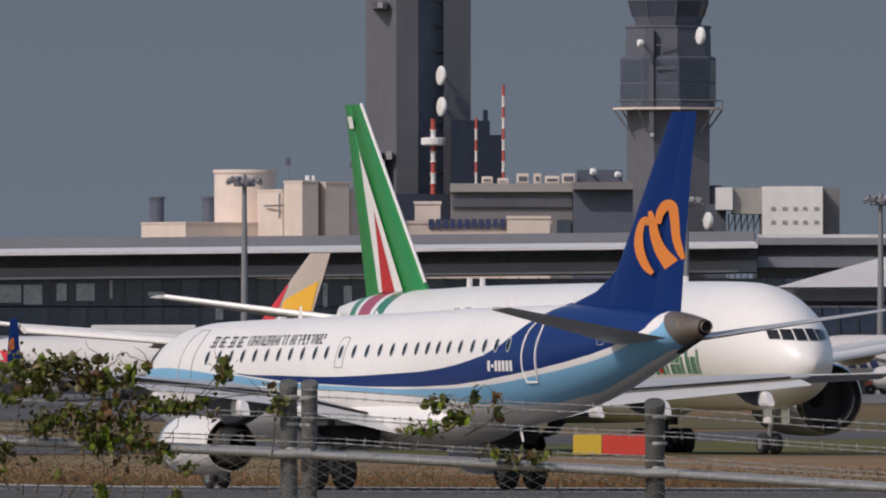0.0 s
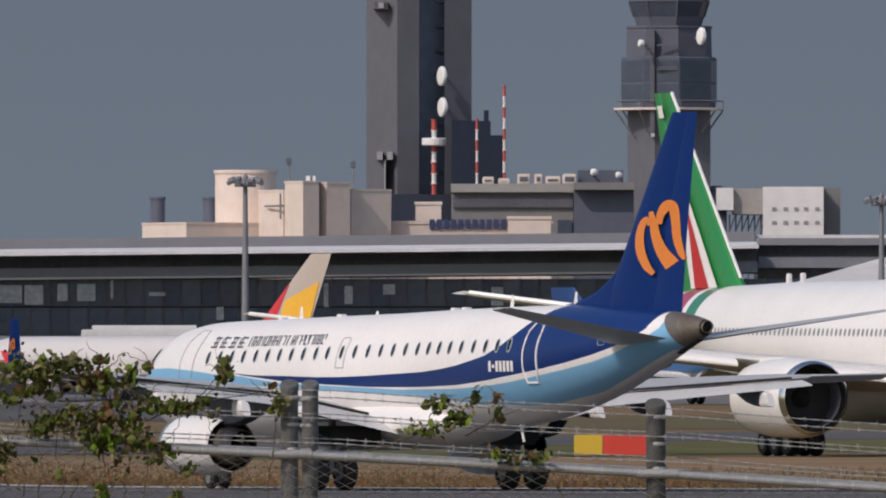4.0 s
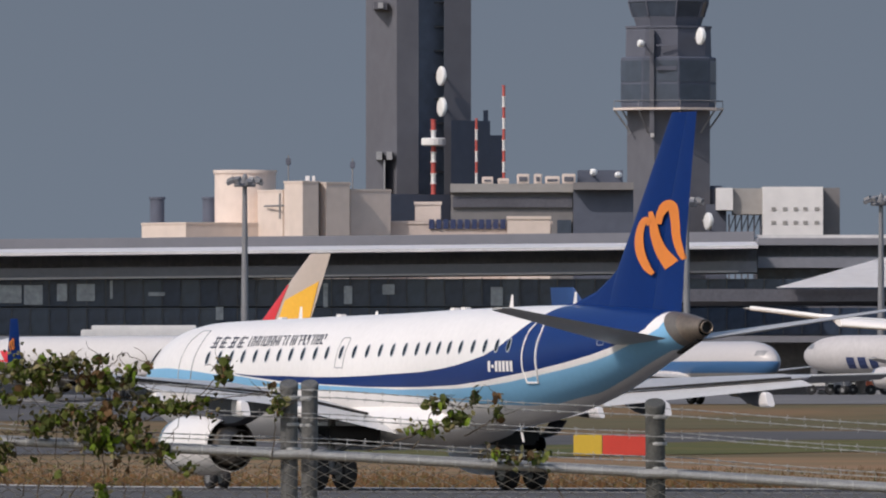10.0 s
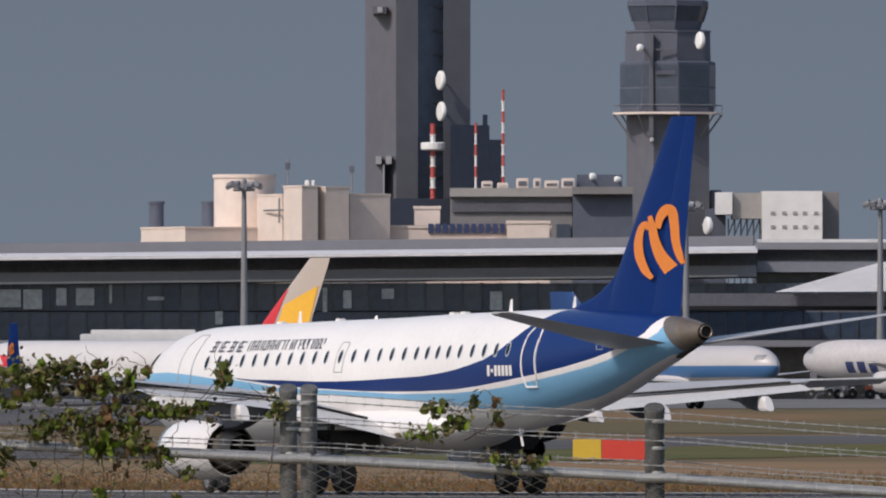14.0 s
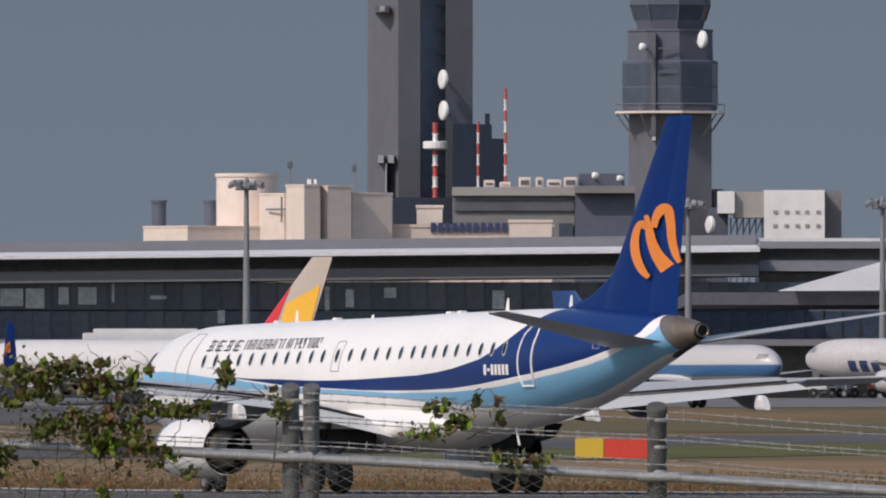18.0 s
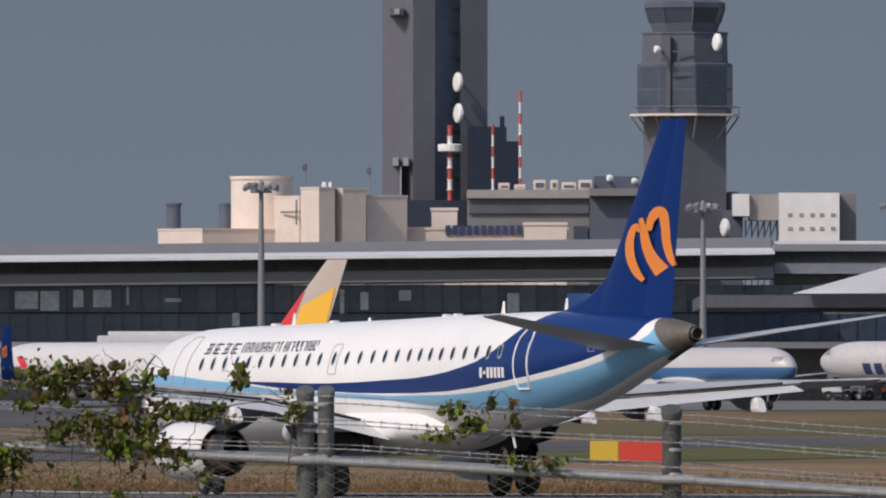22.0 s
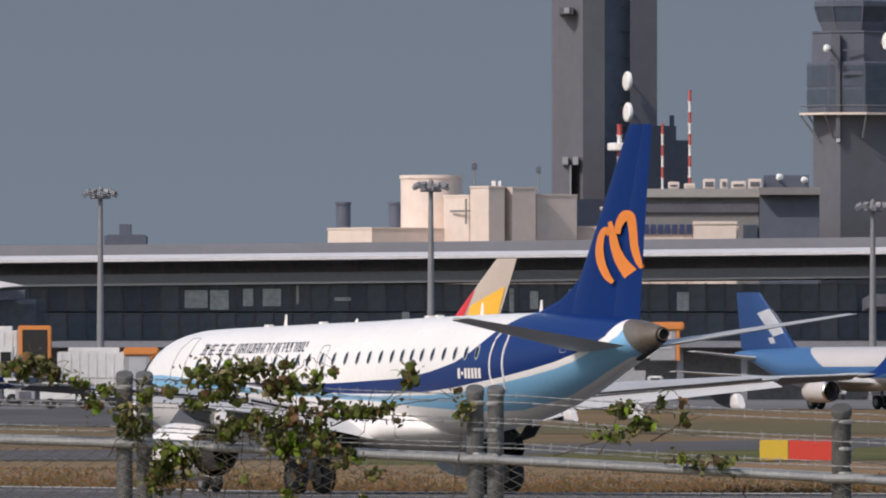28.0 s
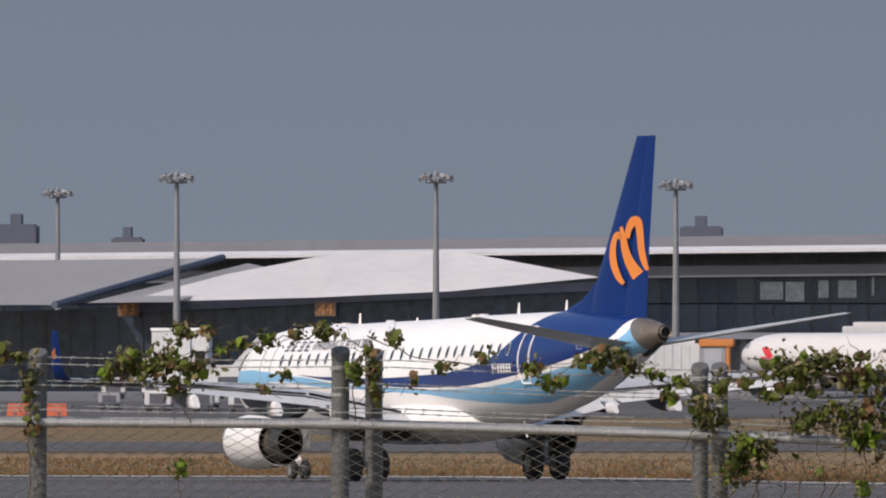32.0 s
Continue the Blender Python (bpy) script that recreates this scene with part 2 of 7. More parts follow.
M["fascia"] = mat("grey_metal_fascia", (0.225, 0.23, 0.26), 0.5, 0, 0.12, 0.2)
# next three base colours are lifted to stand in for distance haze
M["recess"] = mat("haze_lifted_dark_metal", (0.105, 0.105, 0.125), 0.7, 0, 0.3, 0.3)
M["louvre"] = mat("haze_lifted_louvre", (0.215, 0.220, 0.250), 0.7, 0, 0.3, 0.3)
M["curtain"] = mat("haze_lifted_tinted_glass", (0.046, 0.066, 0.104), 0.16, 0, 0.5, 0.12, spec=0.4)
M["blind"] = mat("pale_blind_behind_glass", (0.36, 0.39, 0.41), 0.2, 0, 0.4, 0.25)
M["mullion"] = mat("dark_window_frame_metal", (0.06, 0.065, 0.075), 0.5, 0.2, 0.2, 0.5)
M["warm_grey"] = mat("warm_grey_render_and_shade", (0.205, 0.195, 0.195), 0.8, 0, 0.14, 0.12)
M["warm_pale"] = mat("weathered_cornice_and_shade", (0.33, 0.315, 0.30), 0.8, 0, 0.14, 0.12)
M["cream"] = mat("cream_rendered_wall", (0.70, 0.595, 0.525), 0.8, 0, 0.10, 0.1)
M["off_white"] = mat("off_white_rendered_wall", (0.76, 0.74, 0.725), 0.8, 0, 0.10, 0.1)
M["dim_cream"] = mat("dimmed_cream_wall", (0.60, 0.505, 0.455), 0.8, 0, 0.10, 0.1)
# blue cast of distance haze is mixed into the tower base colours
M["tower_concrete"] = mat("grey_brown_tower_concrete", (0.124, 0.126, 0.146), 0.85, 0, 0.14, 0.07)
M["concrete"] = mat("haze_blue_concrete", (0.106, 0.113, 0.145), 0.85, 0, 0.14, 0.07)
M["dark_concrete"] = mat("haze_toned_dark_grey", (0.094, 0.106, 0.144), 0.75, 0, 0.16, 0.09)
M["tower_glass"] = mat("haze_toned_tower_glazing", (0.060, 0.077, 0.108), 0.35, 0, 0.3, 0.1)
# lightened in its base colour to offset the shade in the slot
M["slot_glass"] = mat("shade_lifted_slot_glazing", (0.15, 0.18, 0.235), 0.4, 0, 0.3, 0.1)
M["dish"] = mat("white_dish_paint", (0.82, 0.82, 0.80), 0.45, 0, 0.05, 0.5)
M["mast_red"] = mat("muted_aviation_red_paint", (0.50, 0.09, 0.075), 0.5, 0, 0.1, 0.5)
M["mast_white"] = mat("aviation_white_paint", (0.78, 0.77, 0.75), 0.5, 0, 0.1, 0.5)
M["pole"] = mat("galvanised_lamp_pole", (0.22, 0.22, 0.23), 0.6, 0.2, 0.15, 0.5)
M["sign_blue"] = mat("navy_sign_bars", (0.03, 0.045, 0.12), 0.5, 0, 0.1, 0.3)
M["sign_orange"] = mat("brown_gate_sign_case", (0.19, 0.10, 0.055), 0.5, 0, 0.15, 0.4)
M["sign_dark"] = mat("orange_gate_number", (0.62, 0.26, 0.07), 0.6, 0, 0.15, 0.4)
M["bridge_white"] = mat("off_white_bridge_cladding", (0.66, 0.65, 0.64), 0.5, 0, 0.12, 0.2)
M["bridge_grey"] = mat("grey_ribbed_cladding", (0.34, 0.34, 0.35), 0.55, 0, 0.12, 0.3)
M["orange_hood"] = mat("orange_bellows_hood", (0.66, 0.24, 0.06), 0.6, 0, 0.12, 0.5)
M["crate_red"] = mat("orange_red_barrier", (0.62, 0.15, 0.07), 0.5, 0, 0.1, 0.4)
M["board_red"] = mat("red_sign_board", (0.60, 0.055, 0.035), 0.45, 0, 0.06, 0.6)
M["board_yellow"] = mat("yellow_sign_board", (0.62, 0.42, 0.04), 0.45, 0, 0.06, 0.6)
M["vehicle_yellow"] = mat("yellow_vehicle_paint", (0.80, 0.52, 0.03), 0.4, 0, 0.06, 0.6)
M["cart_brown"] = mat("faded_red_brown_paint", (0.26, 0.13, 0.10), 0.6, 0, 0.15, 0.6)
M["vehicle_green"] = mat("lime_vehicle_paint", (0.35, 0.62, 0.06), 0.4, 0, 0.06, 0.6)
M["fence_post"] = mat("weathered_galvanised_post", (0.120, 0.120, 0.114), 0.65, 0.05, 0.4, 6, 0.25, 7)
M["dark_post"] = mat("dark_weathered_post", (0.078, 0.078, 0.070), 0.7, 0.05, 0.4, 6, 0.25, 7)
M["fence_rail"] = mat("weathered_galvanised_rail", (0.34, 0.34, 0.33), 0.5, 0.3, 0.3, 7, 0.15, 7)
M["wire"] = mat("galvanised_wire", (0.40, 0.40, 0.385), 0.5, 0.2, 0.3, 20)
M["mesh_wire"] = mat("rusty_galvanised_mesh", (0.42, 0.415, 0.40), 0.5, 0.15, 0.3, 12)
M["leaf"] = leaf_paint("green_vine_leaf", (0.034, 0.050, 0.012), (0.155, 0.180, 0.036))
M["leaf_bright"] = leaf_paint("bright_vine_leaf", (0.085, 0.15, 0.012), (0.19, 0.27, 0.028))
M["leaf_brown"] = leaf_paint("browned_vine_leaf", (0.055, 0.038, 0.018), (0.21, 0.120, 0.055))
m_, nt_, ln_, bs_ = nodes_of("small_dry_vine_leaves")
bs_.inputs["Roughness"].default_value = 0.7
isl = nt_.new("ShaderNodeNewGeometry")
ramp = nt_.new("ShaderNodeValToRGB")
for at_, col_ in ((0.35, (0.075, 0.078, 0.026)), (0.65, (0.165, 0.150, 0.055))):
    ramp.color_ramp.elements.new(at_).color = (*col_, 1)
ramp.color_ramp.elements[0].color = (0.065, 0.048, 0.026, 1)
ramp.color_ramp.elements[-1].color = (0.20, 0.155, 0.07, 1)
ln_.new(isl.outputs["Random Per Island"], ramp.inputs[0])
ln_.new(ramp.outputs[0], bs_.inputs["Base Color"])
M["leaf_small"] = m_
m_, nt_, ln_, bs_ = nodes_of("dry_grass_blades")
bs_.inputs["Roughness"].default_value, bs_.inputs["Specular IOR Level"].default_value = 0.9, 0.1
isl = nt_.new("ShaderNodeNewGeometry")
ramp = nt_.new("ShaderNodeValToRGB")
for at_, col_ in ((0.3, (0.115, 0.066, 0.034)), (0.6, (0.185, 0.108, 0.054)), (0.8, (0.072, 0.076, 0.028))):
    ramp.color_ramp.elements.new(at_).color = (*col_, 1)
ramp.color_ramp.elements[0].color = (0.21, 0.112, 0.054, 1)
ramp.color_ramp.elements[-1].color = (0.27, 0.19, 0.105, 1)
ln_.new(isl.outputs["Random Per Island"], ramp.inputs[0])
ln_.new(ramp.outputs[0], bs_.inputs["Base Color"])
M["straw"] = m_
M["stem"] = mat("brown_vine_stem", (0.085, 0.06, 0.035), 0.8, 0, 0.3, 20)

# ---------------------------------------------------------------- mesh helpers
def part(name, bm, material, parent=None, label="", smooth=False):
    me = bpy.data.meshes.new(name)
    bmesh.ops.recalc_face_normals(bm, faces=bm.faces)
    if smooth:
        for f in bm.faces:
            f.smooth = True
        for e in bm.edges:
            e.smooth = e.calc_face_angle(0.0) < 0.75
    bm.to_mesh(me)
    bm.free()
    me.materials.append(M[material])
    ob = new(name, me)
    ob.parent = parent
    return tagged(ob, label)


def thing(name, label, category, group="", at=None):
    ob = new(name)
    if at is not None:
        ob.matrix_world = at
    return tagged(ob, label, category, group)


def setting(ob, label="", category=""):
    return tagged(ob, label, category, kind="structure")


def box(bm, x0, x1, y0, y1, z0, z1, m=None):
    vs = [bm.verts.new((x, y, z)) for z in (z0, z1) for x, y in ((x0, y0), (x1, y0), (x1, y1), (x0, y1))]
    for q in ((3, 2, 1, 0), (4, 5, 6, 7), (0, 1, 5, 4), (1, 2, 6, 5), (2, 3, 7, 6), (3, 0, 4, 7)):
        bm.faces.new([vs[k] for k in q])
    if m is not None:
        bmesh.ops.transform(bm, matrix=m, verts=vs)
    return bm


def block(x0, x1, y0, y1, z0, z1, bevel=0.0):
    bm = box(bmesh.new(), x0, x1, y0, y1, z0, z1)
    if bevel:
        bmesh.ops.bevel(bm, geom=list(bm.edges), offset=bevel, segments=2, affect='EDGES')
    return bm


def loft(bm, rings, cap=True, closed=True):
    rows = [[bm.verts.new(p) for p in r] for r in rings]
    n = len(rows[0])
    for a, b in zip(rows, rows[1:]):
        for k in range(n if closed else n - 1):
            bm.faces.new((a[k], a[(k + 1) % n], b[(k + 1) % n], b[k]))
    if cap and closed:
        bm.faces.new(rows[0][::-1])
        bm.faces.new(rows[-1])
    return bm


def ring(center, axis, r, n, r2=None):
    axis = Vector(axis).normalized()
    side = axis.orthogonal().normalized() if abs(axis.z) > 0.9 else axis.cross(Vector((0, 0, 1))).normalized()
    up = side.cross(axis)
    return [Vector(center) + side * (r * math.cos(2 * math.pi * k / n)) + up * ((r2 or r) * math.sin(2 * math.pi * k / n)) for k in range(n)]


def turned(bm, profile, origin, axis, n=24, cap=True):
    """A body of revolution: profile rows are (way along the axis, radius)."""
    o, ax = Vector(origin), Vector(axis).normalized()
    return loft(bm, [ring(o + ax * d, ax, max(r, 0.002), n) for d, r in profile], cap)


def tube(bm, pts, r, n=6):
    pts = [Vector(p) for p in pts]
    rings = []
    for k, p in enumerate(pts):
        d = (pts[min(k + 1, len(pts) - 1)] - pts[max(k - 1, 0)])
        rings.append(ring(p, d, r if not isinstance(r, (list, tuple)) else r[k], n))
    return loft(bm, rings)


def spline(rows, x, k):
    """Smooth reading of column k of rows (sorted by column 0) at x."""
    if x <= rows[0][0]:
        return rows[0][k]
    for i in range(len(rows) - 1):
        a, b = rows[i], rows[i + 1]
        if x <= b[0]:
            p, q = rows[max(i - 1, 0)], rows[min(i + 2, len(rows) - 1)]
            h = b[0] - a[0]
            ma = (b[k] - p[k]) / (b[0] - p[0]) * h
            mb = (q[k] - a[k]) / (q[0] - a[0]) * h
            t = (x - a[0]) / h
            return (2 * t ** 3 - 3 * t * t + 1) * a[k] + (t ** 3 - 2 * t * t + t) * ma + (3 * t * t - 2 * t ** 3) * b[k] + (t ** 3 - t * t) * mb
    return rows[-1][k]


FOIL = [1.0, 0.85, 0.65, 0.45, 0.28, 0.14, 0.05, 0.012]


def foil_half(xc):
    return 5 * (0.2969 * math.sqrt(xc) - 0.1260 * xc - 0.3516 * xc ** 2 + 0.2843 * xc ** 3 - 0.1036 * xc ** 4)


def foil_ring(place, lead, chord, thick, droop=0.0):
    """An aerofoil outline; place(aft, up) turns it into a point."""
    up = [(c, foil_half(c) * thick) for c in FOIL]
    pts = up + [(0.0, 0.0)] + [(c, -0.7 * h) for c, h in up[::-1]]
    return [place(lead + c * chord, h * chord - math.sin(droop) * c * chord) for c, h in pts]

# ---------------------------------------------------------------- the large structure: ground
def ground_z(y):
    """The field rises slowly towards the terminal."""
    return float(np.interp(y, (720, 1000, 1400, 1500, 1540, 1600, 1630, 1700), (0.0, 0.31, 1.6, 2.2, 3.4, 3.5, 4.1, 4.4)))


YS = [-300, -100, 0, 60, 100, 140, 200, 300, 400, 480] + list(range(500, 1760, 20)) + [1900, 2200, 2800, 3600, 4900]


def sheet(name, left, right, y0, y1, material, lift, label, category="ground"):
    """A sheet between two slanted borders x = left(y) and x = right(y), lying on the field."""
    bm = bmesh.new()
    ys = sorted({y0, y1, *[y for y in YS if y0 < y < y1]})
    rows = []
    for y in ys:
        a, b = left(y), right(y)
        rows.append([bm.verts.new((a + (b - a) * k / 6, y, ground_z(y) + lift)) for k in range(7)])
    for p, q in zip(rows, rows[1:]):
        for k in range(6):
            bm.faces.new((p[k], p[k + 1], q[k + 1], q[k]))
    return setting(part(name, bm, material), label, category)


sheet("ground", lambda y: -2500, lambda y: 2500, -300, 4900, "dry", 0.0, "dry brown grass field between the taxiways")
# taxiway of the blue and white jet: its far border runs beside the jet's way
def far_edge(x):
    """Where the near taxiway ends and the grass begins."""
    return float(np.interp(x, (-60, -41, -24, -16, -11, 0, 12, 40, 120), (655, 645, 635, 606, 572, 556, 549, 545, 520)))


def edge_strip(name, xs, y_of0, y_of1, material, lift, label, category):
    bm = bmesh.new()
    loft(bm, [[(x, y_of0(x), ground_z(y_of0(x)) + lift), (x, y_of1(x), ground_z(y_of1(x)) + lift)] for x in xs], closed=False)
    return setting(part(name, bm, material), label, category)


XS = [-600, -300, -150, -100, -80] + list(range(-62, 62, 2)) + [80, 110, 150, 300, 600]
edge_strip("taxiway_near", XS, lambda x: 420, far_edge, "asphalt", 0.03, "worn dark asphalt taxiway with a pale edge line", "taxiway")
edge_strip("grass_near", XS, far_edge, lambda x: 930, "verge", 0.015, "dry orange-brown grass beside the taxiway", "grass")
edge_strip("marking_edge", XS, lambda x: far_edge(x) - 14, lambda x: far_edge(x) - 3, "line", 0.05, "worn pale concrete strip along the taxiway edge", "shoulder")
edge_strip("marking_second", XS, lambda x: far_edge(x) - 41, lambda x: far_edge(x) - 39, "line", 0.05, "worn white taxiway line", "marking")
def grass_blades(count, seed):
    """Dry tufts that stand along the taxiway's far edge and thin out behind it."""
    rng = random.Random(seed)
    verts, faces = [], []
    for k in range(count):
        x = rng.uniform(-52, 30)
        y = far_edge(x) + 0.3 + 200 * rng.random() ** 2.2
        tall = rng.uniform(0.06, 0.20) * (1.5 if noise.noise((x * 0.35, y * 0.06, 0)) > 0.12 else 0.8)
        a, lean = rng.uniform(-0.5, 0.5), rng.gauss(0, 0.06)
        w = rng.uniform(0.02, 0.055)
        z = ground_z(y) + 0.015
        o = len(verts)
        verts += [(x - w * math.cos(a), y - w * math.sin(a), z), (x + w * math.cos(a), y + w * math.sin(a), z), (x + lean, y + rng.gauss(0, 0.03), z + tall)]
        faces.append((o, o + 1, o + 2))
    me = bpy.data.meshes.new("grass_blades")
    me.from_pydata(verts, [], faces)
    me.materials.append(M["straw"])
    ob = new("grass_blades", me)
    return tagged(ob, "dry orange-brown and olive grass tufts beside the taxiway", "grass", kind="stuff")


grass_blades(42000, 9)
def middle_edge(x):
    """The near border of the second taxiway, which bends away to the right."""
    return float(np.interp(x, (-40, -24, -14, 20, 60), (962, 968, 1000, 1168, 1225)))


edge_strip("taxiway_middle", XS, middle_edge, lambda x: middle_edge(x) + 140, "asphalt", 0.04, "grey asphalt taxiway crossing the field", "taxiway")
edge_strip("grass_verge", [x for x in XS if x >= -14], lambda x: middle_edge(x) - 150, lambda x: middle_edge(x) - 1, "olive", 0.033, "olive green mown grass verge", "grass")
sheet("grass_far", lambda y: -19, lambda y: 900, 1365, 1500, "far_grass", 0.033, "faded olive-brown grass before the apron", "grass")
sheet("apron_front", lambda y: -1500, lambda y: -20, 1478, 1565, "asphalt", 0.045, "dark asphalt service road before the apron", "road")
sheet("apron", lambda y: -1500, lambda y: 1500, 1566, 2040, "apron", 0.04, "pale concrete apron before the terminal", "apron")

# sky behind the terminal
def sky_backdrop():
    bm = bmesh.new()
    pts = [(3600 * math.sin(a), 3600 * math.cos(a)) for a in [radians(-14 + 28 * k / 24) for k in range(25)]]
    loft(bm, [[(x, y, z) for x, y in pts] for z in (-5, 60, 140, 240, 380)], closed=False)
    m = bpy.data.materials.new("hazy_sky")
    m.use_nodes = True
    nt, ln = m.node_tree.nodes, m.node_tree.links
    nt.remove(nt["Principled BSDF"])
    em = nt.new("ShaderNodeEmission")
    sep = coord(nt, ln)
    r = nt.new("ShaderNodeValToRGB")
    r.color_ramp.elements[0].color = (0.173, 0.210, 0.265, 1)
    r.color_ramp.elements[1].color = (0.148, 0.180, 0.234, 1)
    ln.new(calc(nt, ln, 'DIVIDE', sep.outputs[2], 110.0), r.inputs[0])
    ln.new(r.outputs[0], em.inputs[0])
    ln.new(em.outputs[0], nt["Material Output"].inputs[0])
    M["sky"] = m
    setting(part("backdrop", bm, "sky"), "hazy grey-blue sky above the horizon", "sky")


sky_backdrop()

# ---------------------------------------------------------------- terminal
def prism(pts, y0, y1):
    """A flat outline in x and z, given depth from y0 to y1."""
    bm = bmesh.new()
    a, b = [bm.verts.new((x, y0, z)) for x, z in pts], [bm.verts.new((x, y1, z)) for x, z in pts]
    bm.faces.new(a)
    bm.faces.new(b[::-1])
    n = len(pts)
    for k in range(n):
        bm.faces.new((a[(k + 1) % n], a[k], b[k], b[(k + 1) % n]))
    return bm


def slab(name, x0, x1, za0, zb0, za1, zb1, y0, y1, material, label, category, parent=None):
    ob = part(name, prism([(x0, za0), (x1, za1), (x1, zb1), (x0, zb0)], y0, y1), material, parent)
    return setting(ob, label, category) if parent is None else ob


TL, TR = -135.0, 33.3      # ends of the main hall
def terminal():
    # the roof falls gently to the left: heights are given at x = -41 and rise by 1 cm a metre
    def at(z, x):
        return z + 0.010 * (x + 41)
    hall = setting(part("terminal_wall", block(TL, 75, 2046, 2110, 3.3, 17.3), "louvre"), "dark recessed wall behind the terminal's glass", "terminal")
    bm = loft(bmesh.new(), [[(x, 2034, at(19.70, x)), (x, 2034, at(20.02, x)), (x, 2052, at(20.58, x)), (x, 2052, at(19.70, x))] for x in (TL, TR)])
    setting(part("terminal_roof_edge", bm, "roof_edge"), "bright white edge of the terminal's long flat roof", "roof")
    slab("terminal_roof", TL, TR, at(20.3, TL), at(21.75, TL), at(20.3, TR), at(21.75, TR), 2061, 2140, "roof_grey", "grey sheet roof of the long terminal", "roof")
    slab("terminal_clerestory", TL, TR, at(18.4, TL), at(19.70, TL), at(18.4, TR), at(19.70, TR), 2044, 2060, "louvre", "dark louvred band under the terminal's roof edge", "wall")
    slab("terminal_fascia", TL, TR, at(17.2, TL), at(18.4, TL), at(17.2, TR), at(18.4, TR), 2040, 2060, "fascia", "grey metal fascia above the terminal's glass", "fascia")
    slab("terminal_drip_edge", TL, TR - 2.0, at(17.2, TL), at(17.42, TL), at(17.2, TR - 2), at(17.42, TR - 2), 2039.4, 2039.99, "pier_grey", "pale metal drip edge along the fascia", "trim")
    # ribs of the louvred band
    rib = block(-0.09, 0.09, -0.25, 0.0, 0.0, 1.24)
    first = part("louvre", rib, "fascia", hall)
    n = 74
    for k in range(n):
        x = TL + 1 + k * (TR - TL - 2) / (n - 1)
        o = first if k == 0 else new("louvre", first.data)
        o.parent = hall
        o.location = (x, 2043.9, at(18.42, x))
    # glass wall: panes between mullions, two rows
    wall = thing("glass_wall", "dark tinted glass wall of the terminal with slim frames", "glass wall")
    wall["kind"] = "structure"
    pane_m = bpy.data.meshes.new("pane")
    bm = block(-0.94, 0.94, 0.0, 0.06, 0.0, 2.9, 0.02)
    bm.to_mesh(pane_m)
    bm.free()
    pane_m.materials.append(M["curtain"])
    mul_m = bpy.data.meshes.new("mullion")
    bm = block(-0.06, 0.06, -0.1, 0.05, 0.0, 6.2)
    bm.to_mesh(mul_m)
    bm.free()
    mul_m.materials.append(M["mullion"])
    rng = random.Random(5)
    for k in range(98):
        x = -46.92 - 45 * 2.0 + k * 2.0
        if x > 58:
            break
        for row in range(2):
            o = new("pane", pane_m)
            o.parent = wall
            o.location = (x, 2041.5 + rng.uniform(-0.05, 0.05), 11.3 + row * 3.05)
            o.rotation_euler = (rng.uniform(-0.03, 0.012), 0, rng.uniform(-0.05, 0.05))
        o = new("mullion", mul_m)
        o.parent = wall
        o.location = (x - 1.0, 2041.4, 11.2)
    # pale blinds and lit frames behind single panes
    for x0, x1, z0, z1 in ((-47.3, -44.85, 14.7, 16.6), (-44.6, -42.6, 14.5, 16.6), (-41.1, -40.0, 14.9, 16.75), (-39.0, -37.05, 14.9, 16.75),
                           (-35.45, -35.15, 15.1, 17.1), (-31.4, -29.6, 15.45, 15.85), (-24.2, -23.4, 12.9, 14.3), (-6.5, -5.2, 15.6, 16.7), (-10.6, -9.7, 14.6, 16.5),
                           (5.0, 6.3, 14.4, 16.4), (-12.8, -12.3, 14.2, 16.8)):
        part("blind", block(x0, x1, 2041.2, 2041.36, z0, z1, 0.04), "blind", wall, "pale blind behind the glass")
    slab("terminal_sill", TL, 75, 10.5, 11.2, 10.5, 11.2, 2039, 2046, "fascia", "grey floor band below the glass wall", "fascia")
    low = thing("ground_floor_front", "dark ground floor of the terminal with columns", "wall")
    low["kind"] = "structure"
    for k in range(30):
        part("column", block(TL + 4 + k * 6.8, TL + 4.7 + k * 6.8, 2041, 2042, 3.3, 10.5), "fascia", low)
    # right pier: stepped roofs and a white wedge roof
    slab("pier_roof_edge", TR - 2, 90, 21.62, 22.15, 21.62, 22.15, 2062, 2130, "roof_edge", "white ridge sheet along the pier's roof", "roof")
    slab("pier_roof", TR + 0.1, 90, 20.86, 21.61, 20.86, 21.61, 2042, 2061, "roof_grey", "grey flat roof of the terminal's pier", "roof")
    slab("pier_louvre", TR + 0.1, 90, 19.66, 20.85, 19.66, 20.85, 2046, 2060, "louvre", "dark band under the pier's roof", "wall")
    slab("pier_fascia", TR + 0.1, 90, 18.46, 19.65, 18.46, 19.65, 2043, 2060, "fascia", "grey fascia of the terminal's pier", "fascia")
    slab("pier_upper_wall", TR + 0.1, 90, 17.3, 18.45, 17.3, 18.45, 2046, 2060, "curtain", "dark glass band under the pier's fascia", "wall")
    ribs = thing("pier_ribs", "slim metal ribs of the pier's dark band", "rib")
    ribs["kind"] = "structure"
    for k in range(24):
        x = TR + 1.2 + k * 2.3
        part("rib", block(x, x + 0.2, 2045.7, 2045.98, 19.66, 20.85), "fascia", ribs)
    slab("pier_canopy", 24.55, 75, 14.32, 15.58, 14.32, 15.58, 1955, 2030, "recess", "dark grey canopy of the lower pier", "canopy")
    part_roof = bmesh.new()
    low = [(33.72, 1952, 15.70), (64.01, 1952, 15.87)]
